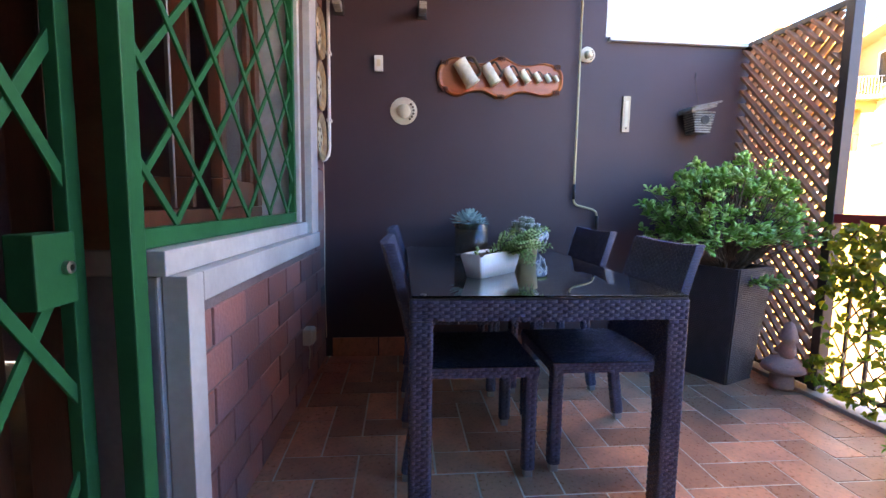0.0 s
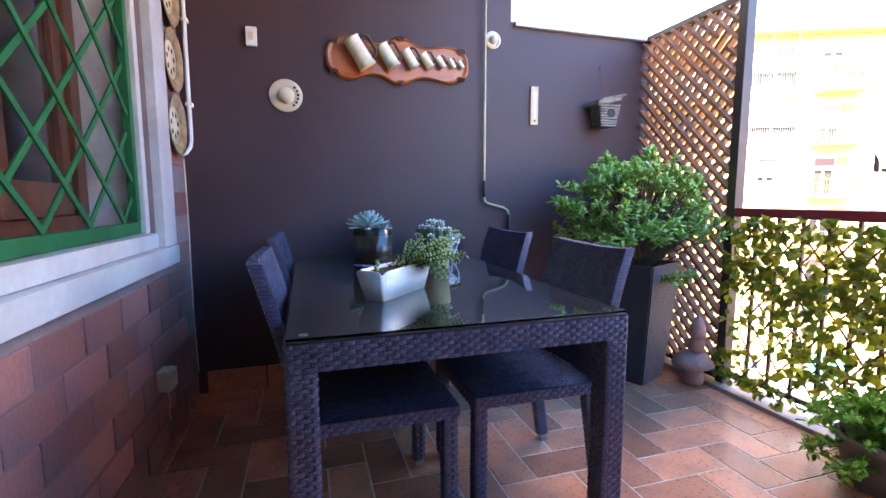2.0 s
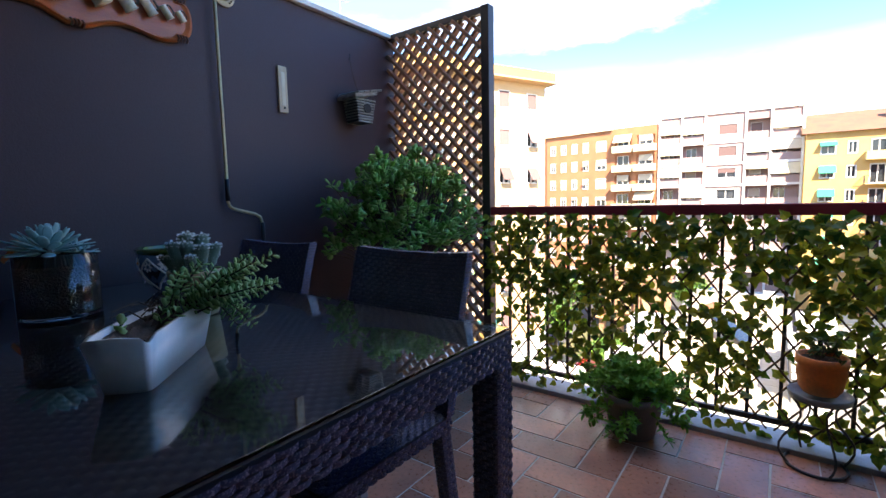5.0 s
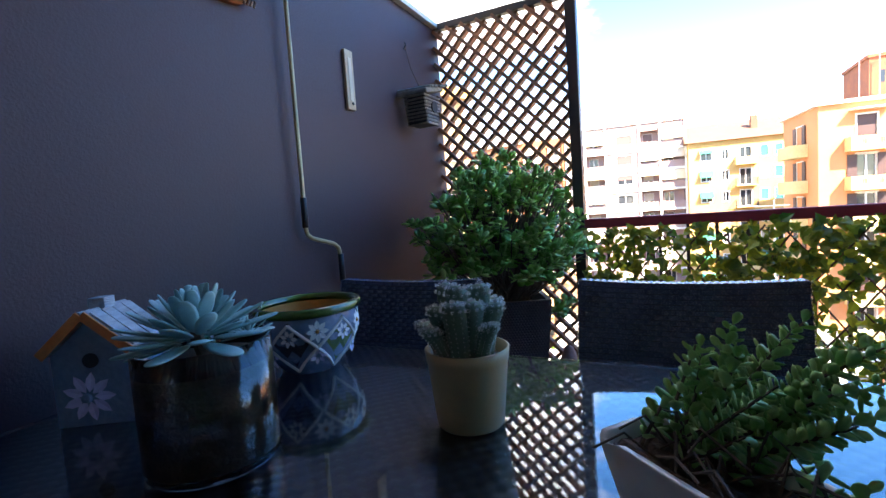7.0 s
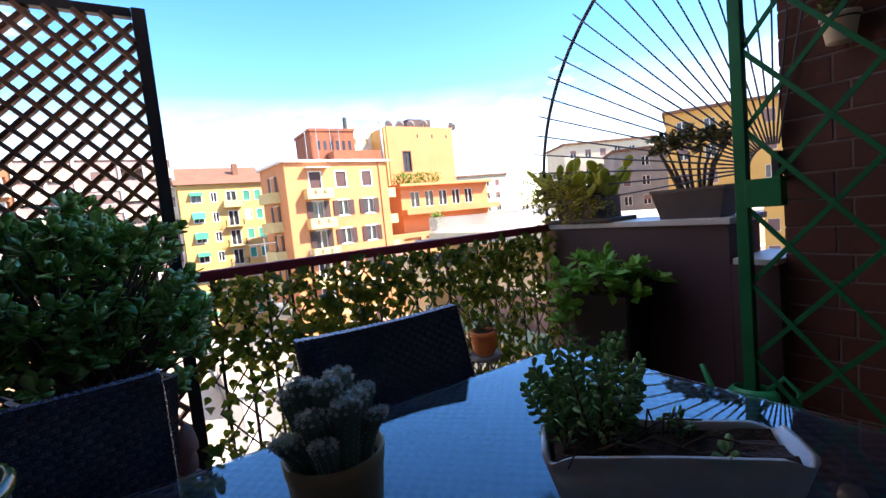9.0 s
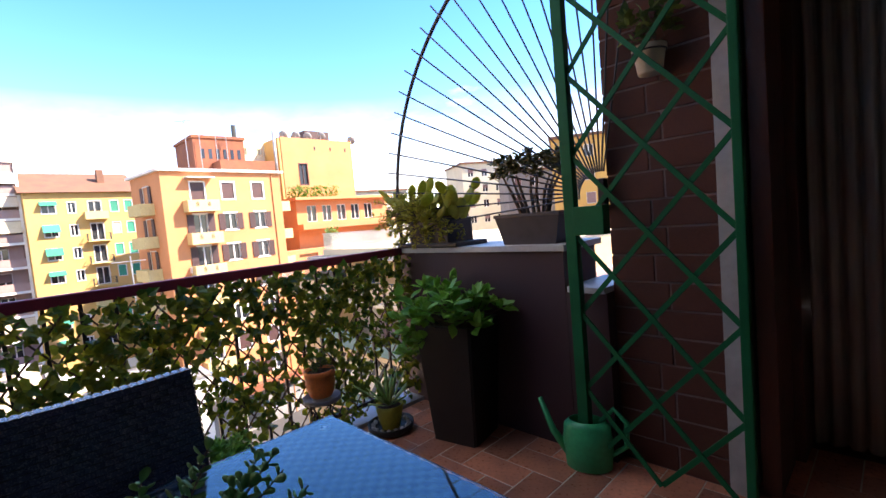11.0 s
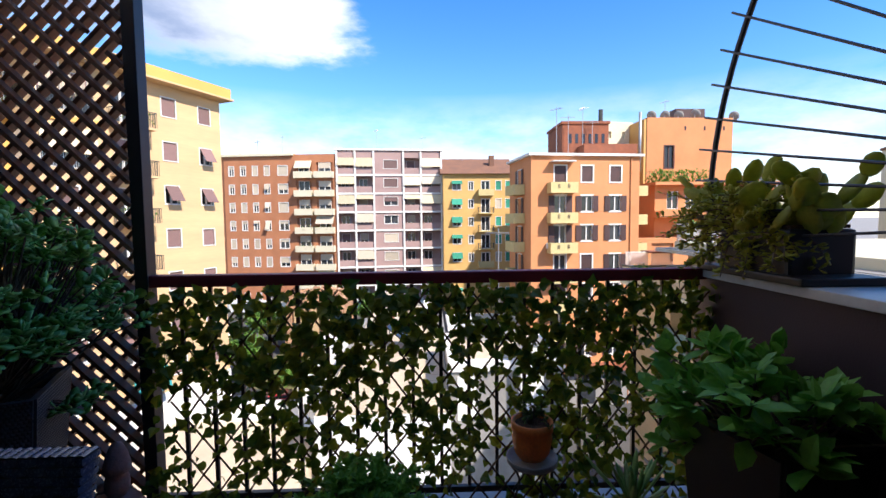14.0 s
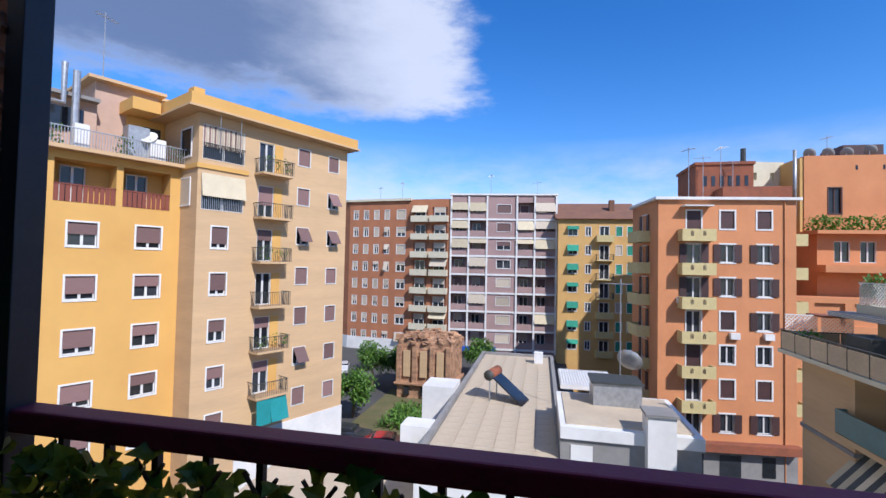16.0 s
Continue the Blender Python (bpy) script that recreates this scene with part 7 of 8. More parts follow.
# pink grid house
holes = []
prow = [9.15 - 3.13 * k for k in range(8)]
bays = [(0.15, 3.0), (3.2, 6.1), (11.35, 14.1), (14.3, 17.65)]
for z in prow:
    holes += [(a, b, z, z + 2.65) for a, b in bays] + [(7.9, 10.2, z + 0.85, z + 2.25)]
pink = house_block("apartment_house_pink", "pink apartment house with white grid frame and recessed balconies", 78.34, 16.44, -84.3, 17.84, 12, BASE, 13.0, C_PINKR, holes, 2.5)
for k, z in enumerate(prow):
    for a, b in bays:
        window(pink, a + 0.5, a + 1.9, z + 0.02, z + 2.3, rt_.choice((0, 0, 0.5, 0.9)), rt_.choice((C_BLIND, C_PALEBL)), trim_w=0.0, y=1.10)
        part("balcony_front", one_box(a, b, -0.04, 0.03, z, z + 0.95), C_PINKR, pink)
        if rt_.random() < 0.38:
            awning(pink, a, b, z + 2.62, rt_.choice((0.7, 1.3, 1.5)), 0.35, rt_.choice((C_AWN, C_PALEBL, C_AWN)))
    window(pink, 7.9, 10.2, z + 0.85, z + 2.25, 1.0 if k > 3 else rt_.choice((0, 0.5, 1)), C_PALEBL if k > 3 else C_BLIND, trim_w=0.08)
    part("floor_band", one_box(0, 17.84, -0.16, -0.045, z - 0.42, z - 0.10), C_WHITE, pink, "white floor band")
for u in (0.0, 3.02, 6.13, 11.15, 14.12, 17.66):
    part("grid_fin", one_box(u - 0.06, u + 0.24, -0.24, -0.162, GROUND + 1, 12.9), C_WHITE, pink, "white upright of the grid")
part("roof_edge", one_box(-0.2, 18.0, -0.25, 12, 13.0, 13.3), C_WHITE, pink, "pale roof edge")
part("shop_awning", one_box(2, 8, -1.4, -0.2, GROUND + 1.2, GROUND + 1.9), C_BLUE, pink, "blue shop awning")

# orange brick house on the corner
for name, x, y, turn, L, cols in (("apartment_house_brick", 80.28, 35.87, -97.0, 12.14, [(0.9, 1.75), (3.0, 3.85), (5.1, 5.95), (7.2, 8.05), (9.6, 11.2)]),
                                  ("apartment_house_brick", 85.6, 45.0, -120.0, 10.6, [(1.5, 2.35), (4.2, 5.05), (7.2, 8.05)])):
    crow = [9.0 - 3.1 * k for k in range(8)]
    holes = [(a, b, z, z + 1.55) for z in crow for a, b in cols]
    bh_ = house_block(name, "orange brick apartment house with small pale windows", x, y, turn, L, 12, BASE, 12.2, C_BRICKY, holes)
    for a, b, c, d in holes:
        window(bh_, a, b, c, d, rt_.choice((0.3, 0.6, 1.0, 1.0)), C_PALEBL, trim_w=0.10, tilt=rt_.choice((0, 0, 0, 25)))
    part("roof_edge", one_box(-0.3, L + 0.2, -0.4, 12, 12.2, 12.6), C_PALE, bh_, "pale roof edge")
    part("base", one_box(0, L, -0.05, 0.0, BASE, -12.3), C_WHITE, bh_, "white shop front")
holes = [(a, b, z, z + 2.4) for z in [8.6 - 3.1 * k for k in range(8)] for a, b in ((0.6, 3.2), (4.0, 6.8))]
balc = house_block("apartment_house_balconied", "brick apartment house front with awninged balconies", 78.79, 23.82, -93.5, 7.4, 12, BASE, 12.4, C_BRICKY, holes)
for a, b, c, d in holes:
    window(balc, a + 0.4, b - 0.4, c, d, rt_.choice((0, 0.4)), C_PALEBL, trim_w=0.0)
    balcony(balc, a - 0.2, b + 0.2, c - 0.05, 1.0, C_PALE, "wall", 0.9, clutter=0.25)
    if rt_.random() < 0.7:
        awning(balc, a - 0.1, b + 0.1, d + 0.3, rt_.choice((0.9, 1.3)), 1.0, rt_.choice((C_AWN, C_AWN, C_PALEBL)))

# lemon house with a tiled roof
lrow = [6.2 - 3.05 * k for k in range(7)]
holes = []
for z in lrow:
    holes += [(1.6, 3.0, z, z + 1.5), (4.3, 5.1, z, z + 1.4), (9.0, 9.9, z, z + 1.5), (10.7, 11.6, z, z + 1.5), (6.5, 7.9, z - 0.8, z + 1.5)]
lemon = house_block("apartment_house_lemon", "lemon apartment house with green awnings and clay tile roof", 78.12, -1.51, -87.0, 12.4, 11, BASE, 8.9, C_LEMON, holes)
for z in lrow:
    window(lemon, 1.6, 3.0, z, z + 1.5, 0, None)
    awning(lemon, 1.4, 3.2, z + 1.55, rt_.choice((0.6, 1.0)), 0.6, C_GAWN)
    window(lemon, 4.3, 5.1, z, z + 1.4, 0.0, None)
    for a, b in ((9.0, 9.9), (10.7, 11.6)):
        window(lemon, a, b, z, z + 1.5, 1.0, rt_.choice((C_GAWN, C_GAWN, C_PALEBL)))
    window(lemon, 6.5, 7.9, z - 0.8, z + 1.5, 0.0, None)
    balcony(lemon, 5.9, 8.5, z - 0.85, 1.0, C_BALC, rt_.choice(("wall", "iron")), 0.9)
bm = bmesh.new()
q = [bm.verts.new(p) for p in ((-0.5, -0.6, 8.9), (12.9, -0.6, 8.9), (12.9, 7, 12.3), (-0.5, 7, 12.3), (-0.5, 12, 8.9), (12.9, 12, 8.9))]
for f in ((0, 1, 2, 3), (3, 2, 5, 4), (0, 3, 4), (1, 5, 2), (0, 4, 5, 1)):
    bm.faces.new([q[k] for k in f])
part("roof", bm, C_ROOF, lemon, "clay tiled roof")
part("chimney", one_box(8.5, 9.3, 3.0, 4.0, 10.0, 12.4), C_ROOF, lemon)

# far houses towards the side
for name, label, x, y, turn, L, top, material in (("far_house", "far ochre house with rows of windows", 33.0, -52.0, -150.0, 20.0, 10.2, C_YELLOW), ("far_house", "far pale house with rows of windows", 62.0, -66.0, -120.0, 18.0, 11.5, C_PALE),
                                                 ("far_house", "far cream house with rows of windows", 92.0, -52.0, -100.0, 22.0, 9.0, C_PALE), ("far_house", "far grey house with rows of windows", 48.0, -62.0, -135.0, 10.0, 8.0, C_STONE)):
    holes = [(1.2 + 2.9 * k, 2.4 + 2.9 * k, top - 2.6 - 3.1 * r, top - 1.1 - 3.1 * r) for k in range(int((L - 1.5) / 2.9)) for r in range(6)]
    fh = house_block(name, label, x, y, turn, L, 12, BASE, top, material, holes)
    for a, b, c, d in holes:
        window(fh, a, b, c, d, rt_.choice((0, 0.5, 1)), C_BLIND, trim_w=0.0)
    part("roof_edge", one_box(-0.3, L + 0.3, -0.4, 12, top, top + 0.35), C_ROOF, fh)

# near house with railed terraces, a glazed balcony and a striped awning
C_TEALP = mat("teal_balcony_panel", (0.10, 0.19, 0.18), (0.08, 0.15, 0.145), 1.0, 0.4, 0.1, 8)
C_FROST = mat("sandy_railing_panel", (0.50, 0.39, 0.25), (0.42, 0.33, 0.21), 1.0, 0.4, 0.1, 8, vary=0.12)
near = thing("terrace_house", "beige house with railed terraces and striped awnings", "apartment building")
part("wall", one_box(21.8, 25.3, -26.0, -10.3, BASE, -2.45), C_BEIGE, near)
part("recessed_wall", one_box(12.0, 21.79, -26.0, -11.8, BASE, -2.45), C_PINKR, near, "recessed rosy wall behind the balconies")
for z in (-5.6, -8.7, -11.8):
    part("floor_band", one_box(21.78, 25.36, -26.0, -10.24, z, z + 0.16), C_STONE, near, "grey floor band")
part("terrace_slab", one_box(12.0, 25.8, -26.0, -9.55, -2.45, -2.28), C_PALE, near, "projecting terrace slab")
for k in range(11):
    part("railing_panel", one_box(13.0 + k * 1.15, 14.11 + k * 1.15, -9.66, -9.62, -2.24, -1.50), C_FROST, near)
    part("railing_post", one_box(14.11 + k * 1.15, 14.15 + k * 1.15, -9.67, -9.61, -2.28, -1.42), C_IRON, near)
for k in range(4):
    part("railing_panel", one_box(25.66, 25.70, -9.70 - 1.15 * (k + 1) + 0.04, -9.70 - 1.15 * k, -2.24, -1.50), C_FROST, near)
part("handrail", one_box(12.0, 25.74, -9.68, -9.60, -1.42, -1.38), C_IRON, near)
part("handrail", one_box(25.64, 25.72, -14.4, -9.69, -1.50, -1.46), C_IRON, near)


def far_lattice(name, ln, h, at):
    """White garden lattice of crossed laths, ln long and h high."""
    bm = bmesh.new()
    n = int((ln + h) / 0.16)
    for s in (-1, 1):
        for k in range(n + 1):
            c = k * 0.16
            a0, a1 = max(0.0, c - h), min(ln, c)
            if a1 - a0 < 0.05:
                continue
            w = (a1 - a0) * math.sqrt(2)
            m = Matrix.Translation(((a0 + a1) / 2 if s > 0 else ln - (a0 + a1) / 2, 0, c - (a0 + a1) / 2)) @ Matrix.Rotation(radians(45 * s), 4, "Y")
            box(bm, -w / 2, w / 2, -0.012 + 0.014 * s, 0.012 + 0.014 * s, -0.017, 0.017, m)
    box(bm, 0, ln, -0.04, 0.04, h, h + 0.05)
    part(name, bm, C_WHITE, near, "white garden lattice", at=at)


far_lattice("lattice", 1.3, 0.72, Matrix.Translation((25.58, -9.75, -1.46)) @ Matrix.Rotation(radians(-90), 4, "Z"))
far_lattice("lattice", 1.25, 0.72, Matrix.Translation((25.58, -11.2, -1.46)) @ Matrix.Rotation(radians(-90), 4, "Z"))
part("canopy", one_box(24.9, 26.2, -13.0, -10.9, -0.74, -0.66), C_TOWER, near, "rust-red terrace canopy")
part("upper_wall", one_box(12.0, 23.7, -26.0, -12.2, -2.28, -0.62), C_BEIGE, near)
part("door_pane", one_box(20.0, 21.6, -12.24, -12.18, -2.26, -0.9), C_PANE_AND_SHADE, near)
part("upper_slab", one_box(12.0, 24.7, -26.0, -11.0, -0.60, -0.40), C_STONE, near, "grey roof slab")
for k in range(3):
    part("slab_groove", one_box(12.0, 24.73, -26.0, -10.96, -0.57 + 0.06 * k, -0.545 + 0.06 * k), C_WHITE, near, "pale slab moulding")
part("upper_parapet", one_box(12.0, 24.1, -26.0, -11.7, -0.40, -0.05), C_PALE, near, "cream upper parapet")
far_lattice("lattice", 8.0, 0.85, Matrix.Translation((16.0, -11.76, -0.03)))
part("cabinet", one_box(20.6, 21.9, -10.9, -10.1, -2.28, -1.05), C_IRON, near, "dark terrace cabinet")
vs, fs = [], []
for k in range(260):
    leaf_into(vs, fs, Vector((rt_.uniform(23.0, 24.1), rt_.uniform(-12.2, -11.8), rt_.uniform(0.3, 1.15))), away(rt_), Z, 0.2, 0.1)
for k in range(160):
    leaf_into(vs, fs, Vector((rt_.uniform(24.0, 25.4), rt_.uniform(-10.6, -9.9), rt_.uniform(-2.2, -1.3))), away(rt_), Z, 0.2, 0.1)
part_data("foliage", vs, fs, C_TREE, near, kind="stuff")
for z in (-4.85, -7.95, -11.05):
    part("balcony", one_box(12.0, 22.3, -11.8, -9.9, z - 0.2, z), C_BEIGE, near)
    part("balcony_front", one_box(12.0, 22.3, -9.98, -9.92, z + 0.02, z + 0.90), C_TEALP, near, "muted teal balcony panel")
    part("balcony_side", one_box(22.24, 22.30, -11.8, -9.99, z + 0.02, z + 0.90), C_TEALP, near, "muted teal balcony panel")
    part("pane", one_box(19.2, 21.2, -11.84, -11.79, z, z + 2.1), C_PALEBL, near, "pale balcony shutter")
for k in range(30):
    part("awning_strip", one_box(0.30 * k, 0.30 * k + 0.295, -0.02, 0.02, -2.1, 0.0, 0, Matrix.Translation((13.1, -10.9, -5.15)) @ Matrix.Rotation(radians(42), 4, "X")), C_AWN if k % 2 else C_IRON, near)

# low building with a flat tiled roof, solar heater and white parapets
low = thing("flat_roof_building", "low white building with a beige flat roof", "building")
part("wall", one_box(22.0, 48.7, 0.2, 6.7, BASE, -8.05), C_WHITE, low)
part("deck", one_box(22.0, 48.7, 0.25, 6.65, -8.05, -7.95), C_DECK, low, "beige roof paving")
for a in ((22.0, 48.9, 6.7, 6.95, -8.2, -7.65), (48.7, 48.95, 0.1, 6.7, -8.2, -7.7), (31.0, 48.7, -0.1, 0.2, -8.2, -7.7)):
    part("roof_kerb", one_box(*a), C_STONE, low)
deck_me = mesh_of("paving_slab", one_box(-0.49, 0.49, -0.49, 0.49, 0, 0.03), C_DECK)
for i in range(26):
    for j in range(6):
        piece("paving_slab", deck_me, low, pose(22.6 + i, 0.85 + j * 1.03, -7.95))
part("block", one_box(24.6, 30.6, -6.0, 0.18, BASE, -6.9), C_STONE, low, "taupe rendered side block")
part("fascia", one_box(24.45, 30.7, -6.1, 0.19, -6.9, -6.35), C_WHITE, low, "white roof fascia")
part("roof_top", one_box(24.9, 30.4, -5.8, -0.1, -6.35, -6.30), C_DECK, low, "beige roof paving")
part("door", one_box(24.56, 24.6, -1.3, -0.3, -9.6, -7.2), C_WHITE, low, "white metal door")
part("chimney", one_box(24.0, 25.2, -4.8, -3.6, BASE, -5.4), C_WHITE, low, "tall white chimney block")
part("chimney_cap", one_box(23.9, 25.3, -4.9, -3.5, -5.4, -5.28), C_STONE, low)
part("side_roof", one_box(30.7, 38.4, -5.8, -0.12, BASE, -8.4), C_DECK, low, "lower side roof")
part("plant_box", one_box(28.2, 30.2, -4.2, -1.7, -6.3, -5.1), C_METAL, low, "grey plant room box")
part("plant_box_lid", one_box(28.1, 30.3, -4.3, -1.6, -5.1, -5.0), C_IRON, low)
part("white_parapet", one_box(33.0, 35.5, 6.96, 9.2, BASE, -7.3), C_WHITE, low, "white stair head")
part("white_parapet", one_box(26.0, 27.4, 6.96, 8.6, BASE, -7.6), C_WHITE, low, "white parapet block")
part("courtyard_wall", one_box(27.0, 27.3, 8.6, 16.0, BASE, -9.3), C_WHITE, low, "white courtyard wall")
part("lower_terrace", one_box(15.0, 27.0, 6.96, 16.0, BASE, -10.4), C_DECK, low, "lower paved terrace")
part("shed_roof", one_box(38.5, 44.0, -4.6, -0.4, -8.2, -7.9, 0, Matrix.Identity(4)), C_WHITE, low, "white corrugated shed roof")
for k in range(20):
    part("corrugation", one_tube([(38.5, -4.5 + k * 0.21, -7.88), (44.0, -4.5 + k * 0.21, -7.88)], 0.05, 5), C_WHITE, low)
part("vent", one_box(45.5, 46.3, 0.9, 1.7, -7.9, -6.9), C_WHITE, low)
heater = thing("solar_heater", "rooftop solar water heater with tank and panel", "solar heater", pose(33.5, 4.3, -7.92, 0, 0, -14))
part("tank", one_tube([(-0.9, 0, 1.75), (0.9, 0, 1.75)], 0.34, 16), C_TOWER, heater, "rust-brown tank", smooth=True)
part("end_cap", one_tube([(-0.97, 0, 1.75), (-0.90, 0, 1.75)], 0.35, 16), C_IRON, heater, "black tank end", smooth=True)
part("panel", one_box(-0.8, 0.8, -0.05, 0.05, -2.6, 0, 0, Matrix.Translation((0, -0.25, 1.6)) @ Matrix.Rotation(radians(-52), 4, "X")), C_PANE_AND_SHADE, heater, "dark collector panel")
for sx in (-0.7, 0.7):
    part("leg", one_tube([(sx, 0, 0), (sx, 0, 1.5)], 0.05, 6), C_METAL, heater)
dish = thing("satellite_dish", "grey satellite dish on a roof mast", "satellite dish", pose(31.0, -4.0, -4.4, 60, 0, 60))
part("reflector", one_lathe([(0.02, 0.0), (0.45, 0.08), (0.75, 0.22), (0.75, 0.25), (0.42, 0.11), (0.0005, 0.04)], 24), C_METAL, dish, smooth=True)
for x, y, z, h, t in ((30.2, -3.4, -5.0, 5.6, 78), (52.5, -13.5, 7.8, 6.0, 40), (53, -15, 7.8, 5.2, 80), (54, -17, 7.8, 6.4, 10), (55, -18.5, 7.8, 5.0, 60), (82, 10, 13.2, 4, 30), (84, 2, 13.2, 3, 70), (84, 27, 12.5, 4, 10), (83, 31, 12.5, 3, 50), (25.5, 29.0, 12.5, 4.6, 0), (66, -33, 14, 4, 20)):
    antenna(x, y, z, h, t)

for k, (x, y, z) in enumerate(((59.6, -27.8, 14.3), (59.6, -29.6, 14.3), (59.6, -31.4, 14.3), (59.6, -33.6, 14.5), (60.0, -39.0, 14.3))):
    dish = thing("satellite_dish", "grey satellite dish on the far roof edge", "satellite dish", pose(x, y, z, 70, 0, 40), group="roof dishes")
    part("reflector", one_lathe([(0.02, 0.0), (0.4, 0.07), (0.62, 0.2), (0.62, 0.23), (0.38, 0.10), (0.0005, 0.04)], 20), C_STONE, dish, smooth=True)
    part("mast", one_tube([(0, 0, 0), (0, -0.4, -0.2)], 0.05, 6), C_METAL, dish)
part_flue = thing("metal_flue", "tall steel flue pipe behind the salmon house", "flue", pose(57.0, -25.2, 0))
part("pipe", one_tube([(0, 0, 7.0), (0, 0, 14.2)], 0.18, 10), C_METAL, part_flue, smooth=True)

# ruin
ruin = thing("brick_ruin", "crumbling ancient brick ruin with weathered pilasters", "ruin", pose(53.0, 14.2, GROUND, 0, 0, -92))
bm = bmesh.new()
box(bm, -3.2, 3.2, 0, 6.0, 0, 7.1)
bmesh.ops.subdivide_edges(bm, edges=bm.edges[:], cuts=9, use_grid_fill=True)
for v in bm.verts:
    k = noise.noise(v.co * 0.9)
    v.co += Vector((noise.noise(v.co * 1.3 + Vector((7, 0, 0))), noise.noise(v.co * 1.3), 0)) * 0.22
    if v.co.z > 6.2:
        v.co.z += 0.9 * k - 0.2 - 0.05 * abs(v.co.x)
part("wall", bm, C_RUIN, ruin)
for x in (-3.0, -1.1, 1.0, 2.9):
    part("pilaster", one_box(x - 0.28, x + 0.28, -0.35, 0.1, 1.9, 6.2, 0.05), C_RUIN, ruin)
part("ledge", one_box(-3.5, 3.5, -0.5, 6.2, 1.7, 1.95, 0.06), C_RUIN, ruin)
rr_ = random.Random(12)
bm = bmesh.new()
for k in range(90):
    x, y = rr_.uniform(-3.3, 3.3), rr_.uniform(-0.2, 5.8)
    z = 6.5 + rr_.uniform(-0.3, 0.8) - 0.07 * abs(x)
    rough_box(bm, x - 0.28, x + 0.28, y - 0.25, y + 0.25, z, z + rr_.uniform(0.2, 0.5), 0.10, rr_)
tagged(part("rubble", bm, C_RUIN, ruin, "broken masonry on the wall head"), kind="stuff")
for x in (-2.05, -0.05, 1.95):
    part("niche", one_box(x - 0.42, x + 0.42, -0.24, -0.1, 2.6, 5.6, 0.03), C_BEIGE, ruin, "paler walled-up niche")
# dark boxes stand for the shade inside the ruin's openings
for x in (-2.0, 0.0, 1.9):
    part("opening", one_box(x - 0.3, x + 0.3, -0.30, 0.1, 0.5, 1.5), C_PANE_AND_SHADE, ruin)


def tree(x, y, h, r, seed):
    rr = random.Random(seed)
    t = thing("tree", "leafy green street tree", "tree", pose(x, y, GROUND), group="street trees")
    bm = bmesh.new()
    tube(bm, [(0, 0, 0), (0.1, 0, h * 0.3), (0.0, 0.1, h * 0.55)], [0.22, 0.17, 0.10], 8)
    cs = []
    for k in range(9):
        d = away(rr, 0.3)
        c = Vector((d.x * r * 0.65, d.y * r * 0.65, h * 0.66 + d.z * r * 0.55))
        cs.append(c)
        tube(bm, [(0.05, 0.05, h * 0.45), Vector((0, 0, h * 0.5)).lerp(c, 0.6), c], [0.09, 0.06, 0.02], 6)
    part("trunk", bm, M_BARK, t)
    vs, fs = [], []
    for c in cs:
        for k in range(260):
            p = c + away(rr) * (r * 0.5 * rr.random() ** 0.4)
            leaf_into(vs, fs, p, away(rr), Z, 0.32, 0.2)
    part_data("crown", vs, fs, C_TREE, t, kind="stuff")


tree(56.5, 21.8, 5.2, 2.5, 1)
tree(58.5, 19.2, 4.6, 2.0, 2)
tree(45.5, 19.6, 4.4, 2.2, 3)
tree(66.0, 9.5, 5.0, 2.2, 4)
vs, fs = [], []
for k in range(1500):
    leaf_into(vs, fs, Vector((rt_.uniform(43, 49), rt_.uniform(10, 16), GROUND + rt_.uniform(0.1, 0.9))), away(rt_, 0.3), Z, 0.5, 0.2)
tagged(part_data("wild_shrubs", vs, fs, C_TREE, None), "dry wild shrubs in front of the ruin", "shrubs", kind="stuff")


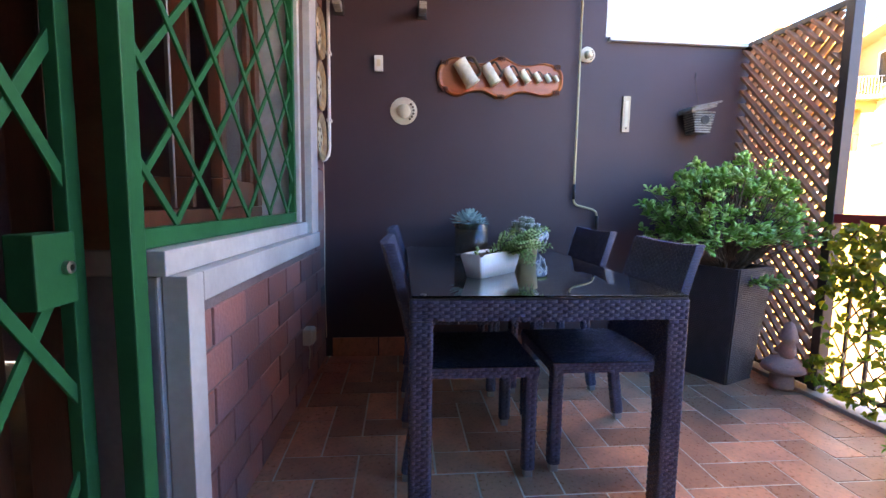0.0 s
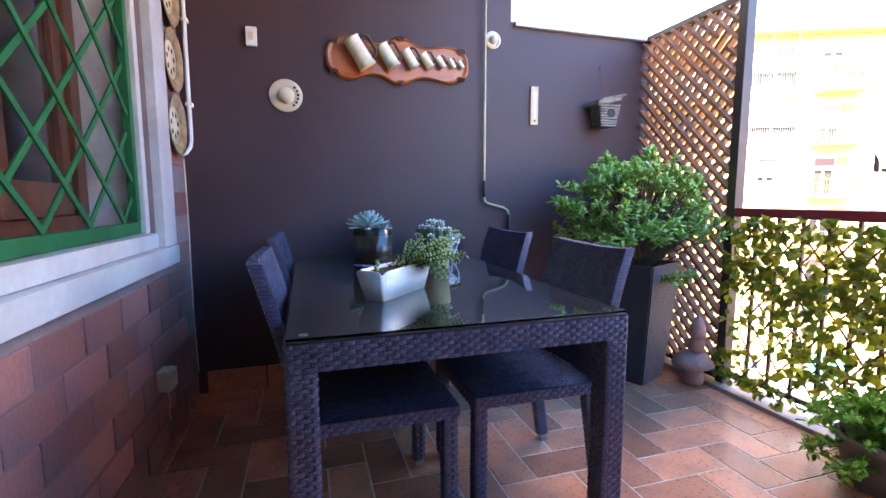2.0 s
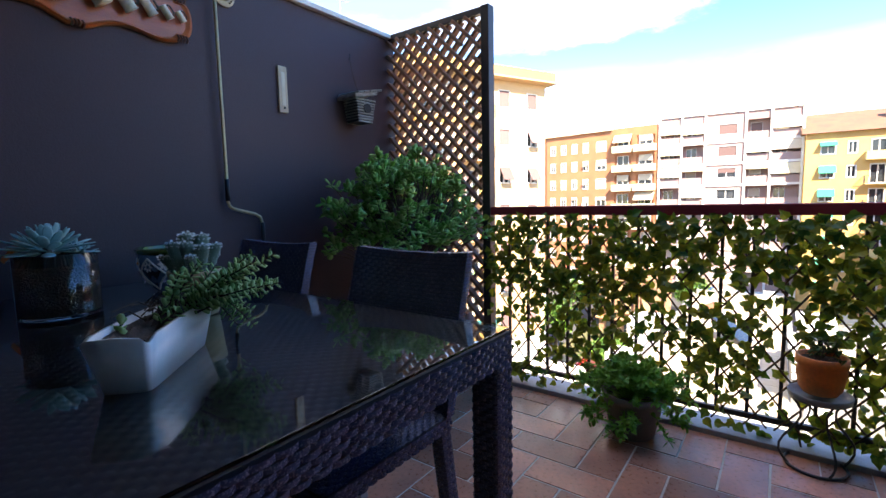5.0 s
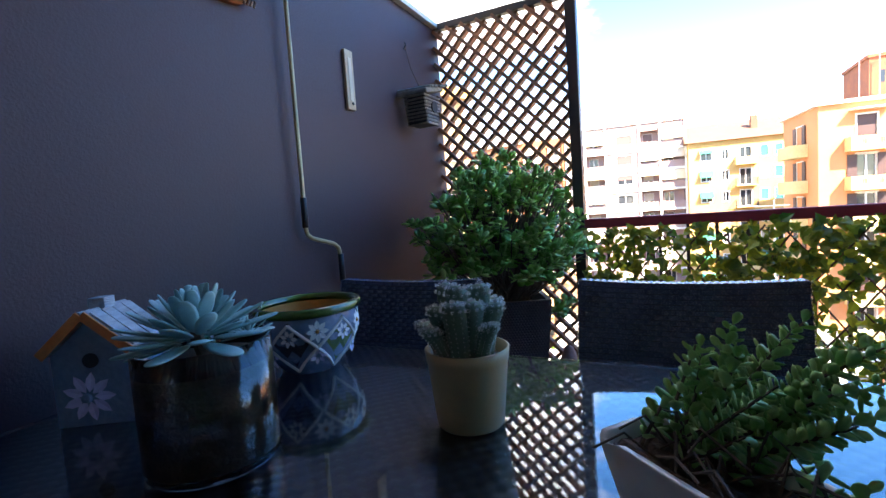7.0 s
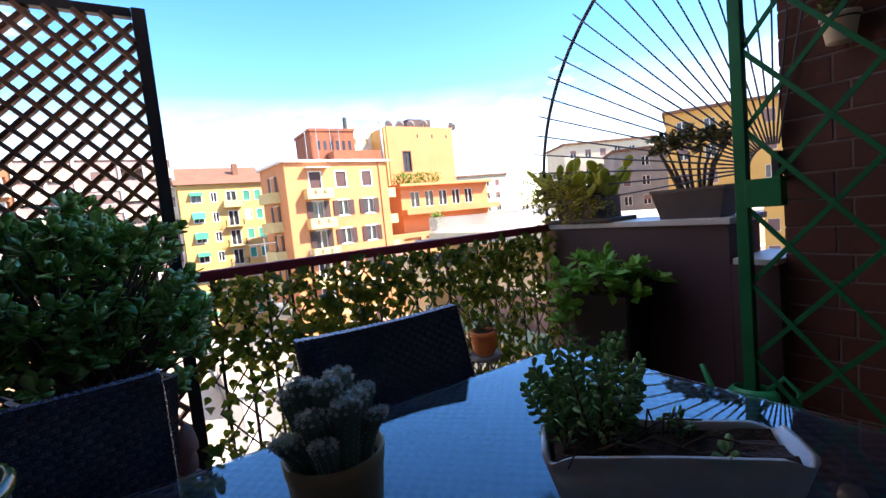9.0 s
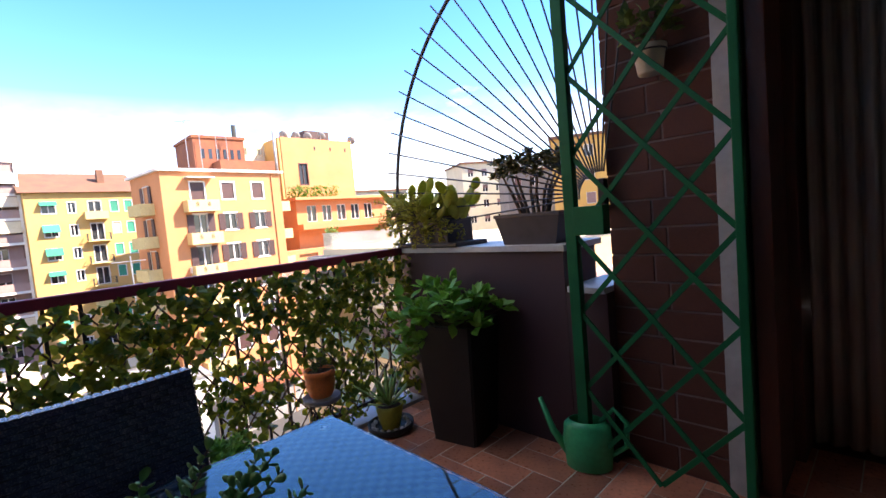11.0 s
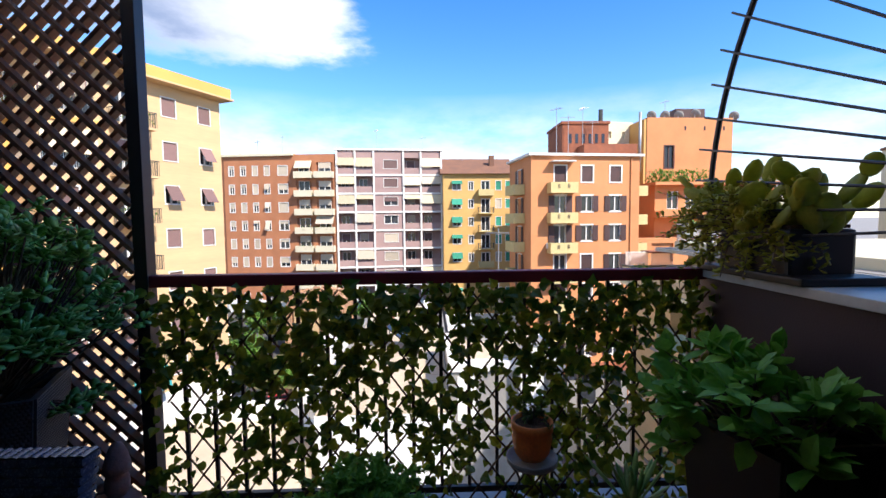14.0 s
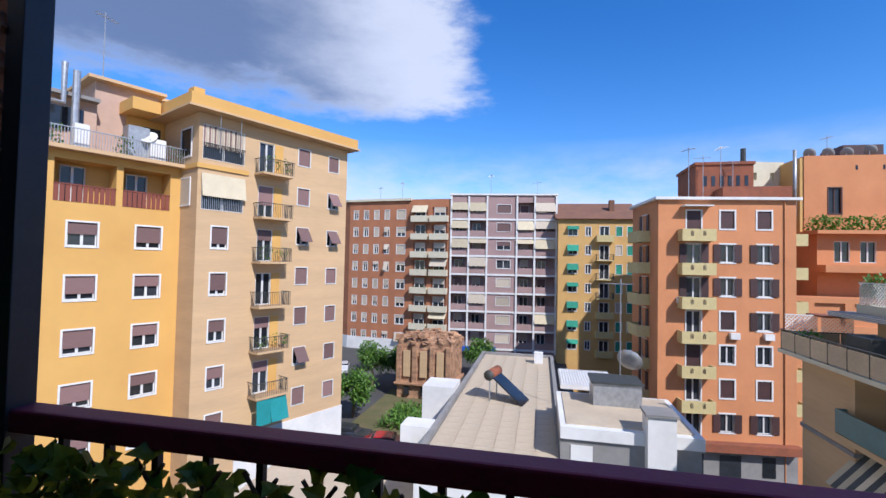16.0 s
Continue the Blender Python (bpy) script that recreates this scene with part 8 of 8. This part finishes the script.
def car(x, y, turn, paint, label):
    c = thing("car", label, "car", pose(x, y, GROUND, 0, 0, turn), group="parked cars")
    bm = bmesh.new()
    prof = [(-2.0, 0.35), (-2.05, 0.75), (-1.9, 0.92), (-1.0, 1.0), (-0.45, 1.42), (0.9, 1.45), (1.6, 1.0), (2.0, 0.9), (2.05, 0.4)]
    a = [bm.verts.new((px_, -0.82 if pz < 1.1 else -0.66, pz)) for px_, pz in prof]
    b = [bm.verts.new((px_, 0.82 if pz < 1.1 else 0.66, pz)) for px_, pz in prof]
    for k in range(len(prof)):
        j = (k + 1) % len(prof)
        bm.faces.new((a[k], a[j], b[j], b[k]))
    bm.faces.new(a[::-1])
    bm.faces.new(b)
    part("body", bm, paint, c)
    part("side_glass", one_box(-0.75, 1.2, -0.77, 0.77, 1.05, 1.36), C_PANE_AND_SHADE, c)
    for px_ in (-1.3, 1.3):
        for py in (-0.75, 0.75):
            wh = part("wheel", one_tube([(px_, py - 0.1, 0.31), (px_, py + 0.1, 0.31)], 0.31, 14), C_IRON, c)


car(38.5, 13.6, 100, C_CARR, "red parked car in the courtyard")
car(39.5, 17.5, 95, C_CARD, "dark parked car in the courtyard")
car(62.5, 28.5, 20, C_CARW, "white car parked on the street")
car(66.0, 26.5, 15, C_CARD, "dark car parked on the street")
car(60.0, 32.0, 25, C_CARW, "white car parked on the street")


# ---- floor tiles in herringbone, laid last ----
tile_me = [mesh_of("tile", one_box(-0.1462, 0.1462, -0.0712, 0.0712, -0.01, 0.0 + 0.0004 * k, 0.0016), M_TILE) for k in range(3)]
W = 0.15
for i in range(-40, 60):
    for j in range(-40, 60):
        # herringbone: a pair of tiles on a stepped lattice
        bx, by = (i + 2 * j) * W - 0.02, (i - 2 * j) * W + 0.03
        for cx, cy, turn in ((bx + W, by + W / 2, 0), (bx + 3.5 * W, by + W, 90)):
            hx, hy = (W, W / 2) if turn == 0 else (W / 2, W)
            if cx - hx < -0.25 or cx + hx > RAIL_X - 0.07 or cy - hy < -0.05 or cy + hy > BACK_Y + 0.02:
                if cx + hx < -0.25 or cx - hx > RAIL_X - 0.09 or cy + hy < -0.55 or cy - hy > BACK_Y:
                    continue
                # cut tile at the border
                x0, x1 = max(cx - hx + 0.0025, -0.62), min(cx + hx - 0.0025, RAIL_X - 0.092)
                y0, y1 = max(cy - hy + 0.0025, -0.55), min(cy + hy - 0.0025, BACK_Y - 0.001)
                if x1 - x0 < 0.012 or y1 - y0 < 0.012:
                    continue
                part("tile", one_box(x0, x1, y0, y1, -0.01, 0.0), M_TILE, floor)
                continue
            piece("tile", rnd.choice(tile_me), floor, pose(cx, cy, rnd.uniform(-0.0006, 0.0006), rnd.uniform(-0.1, 0.1), rnd.uniform(-0.1, 0.1), turn))
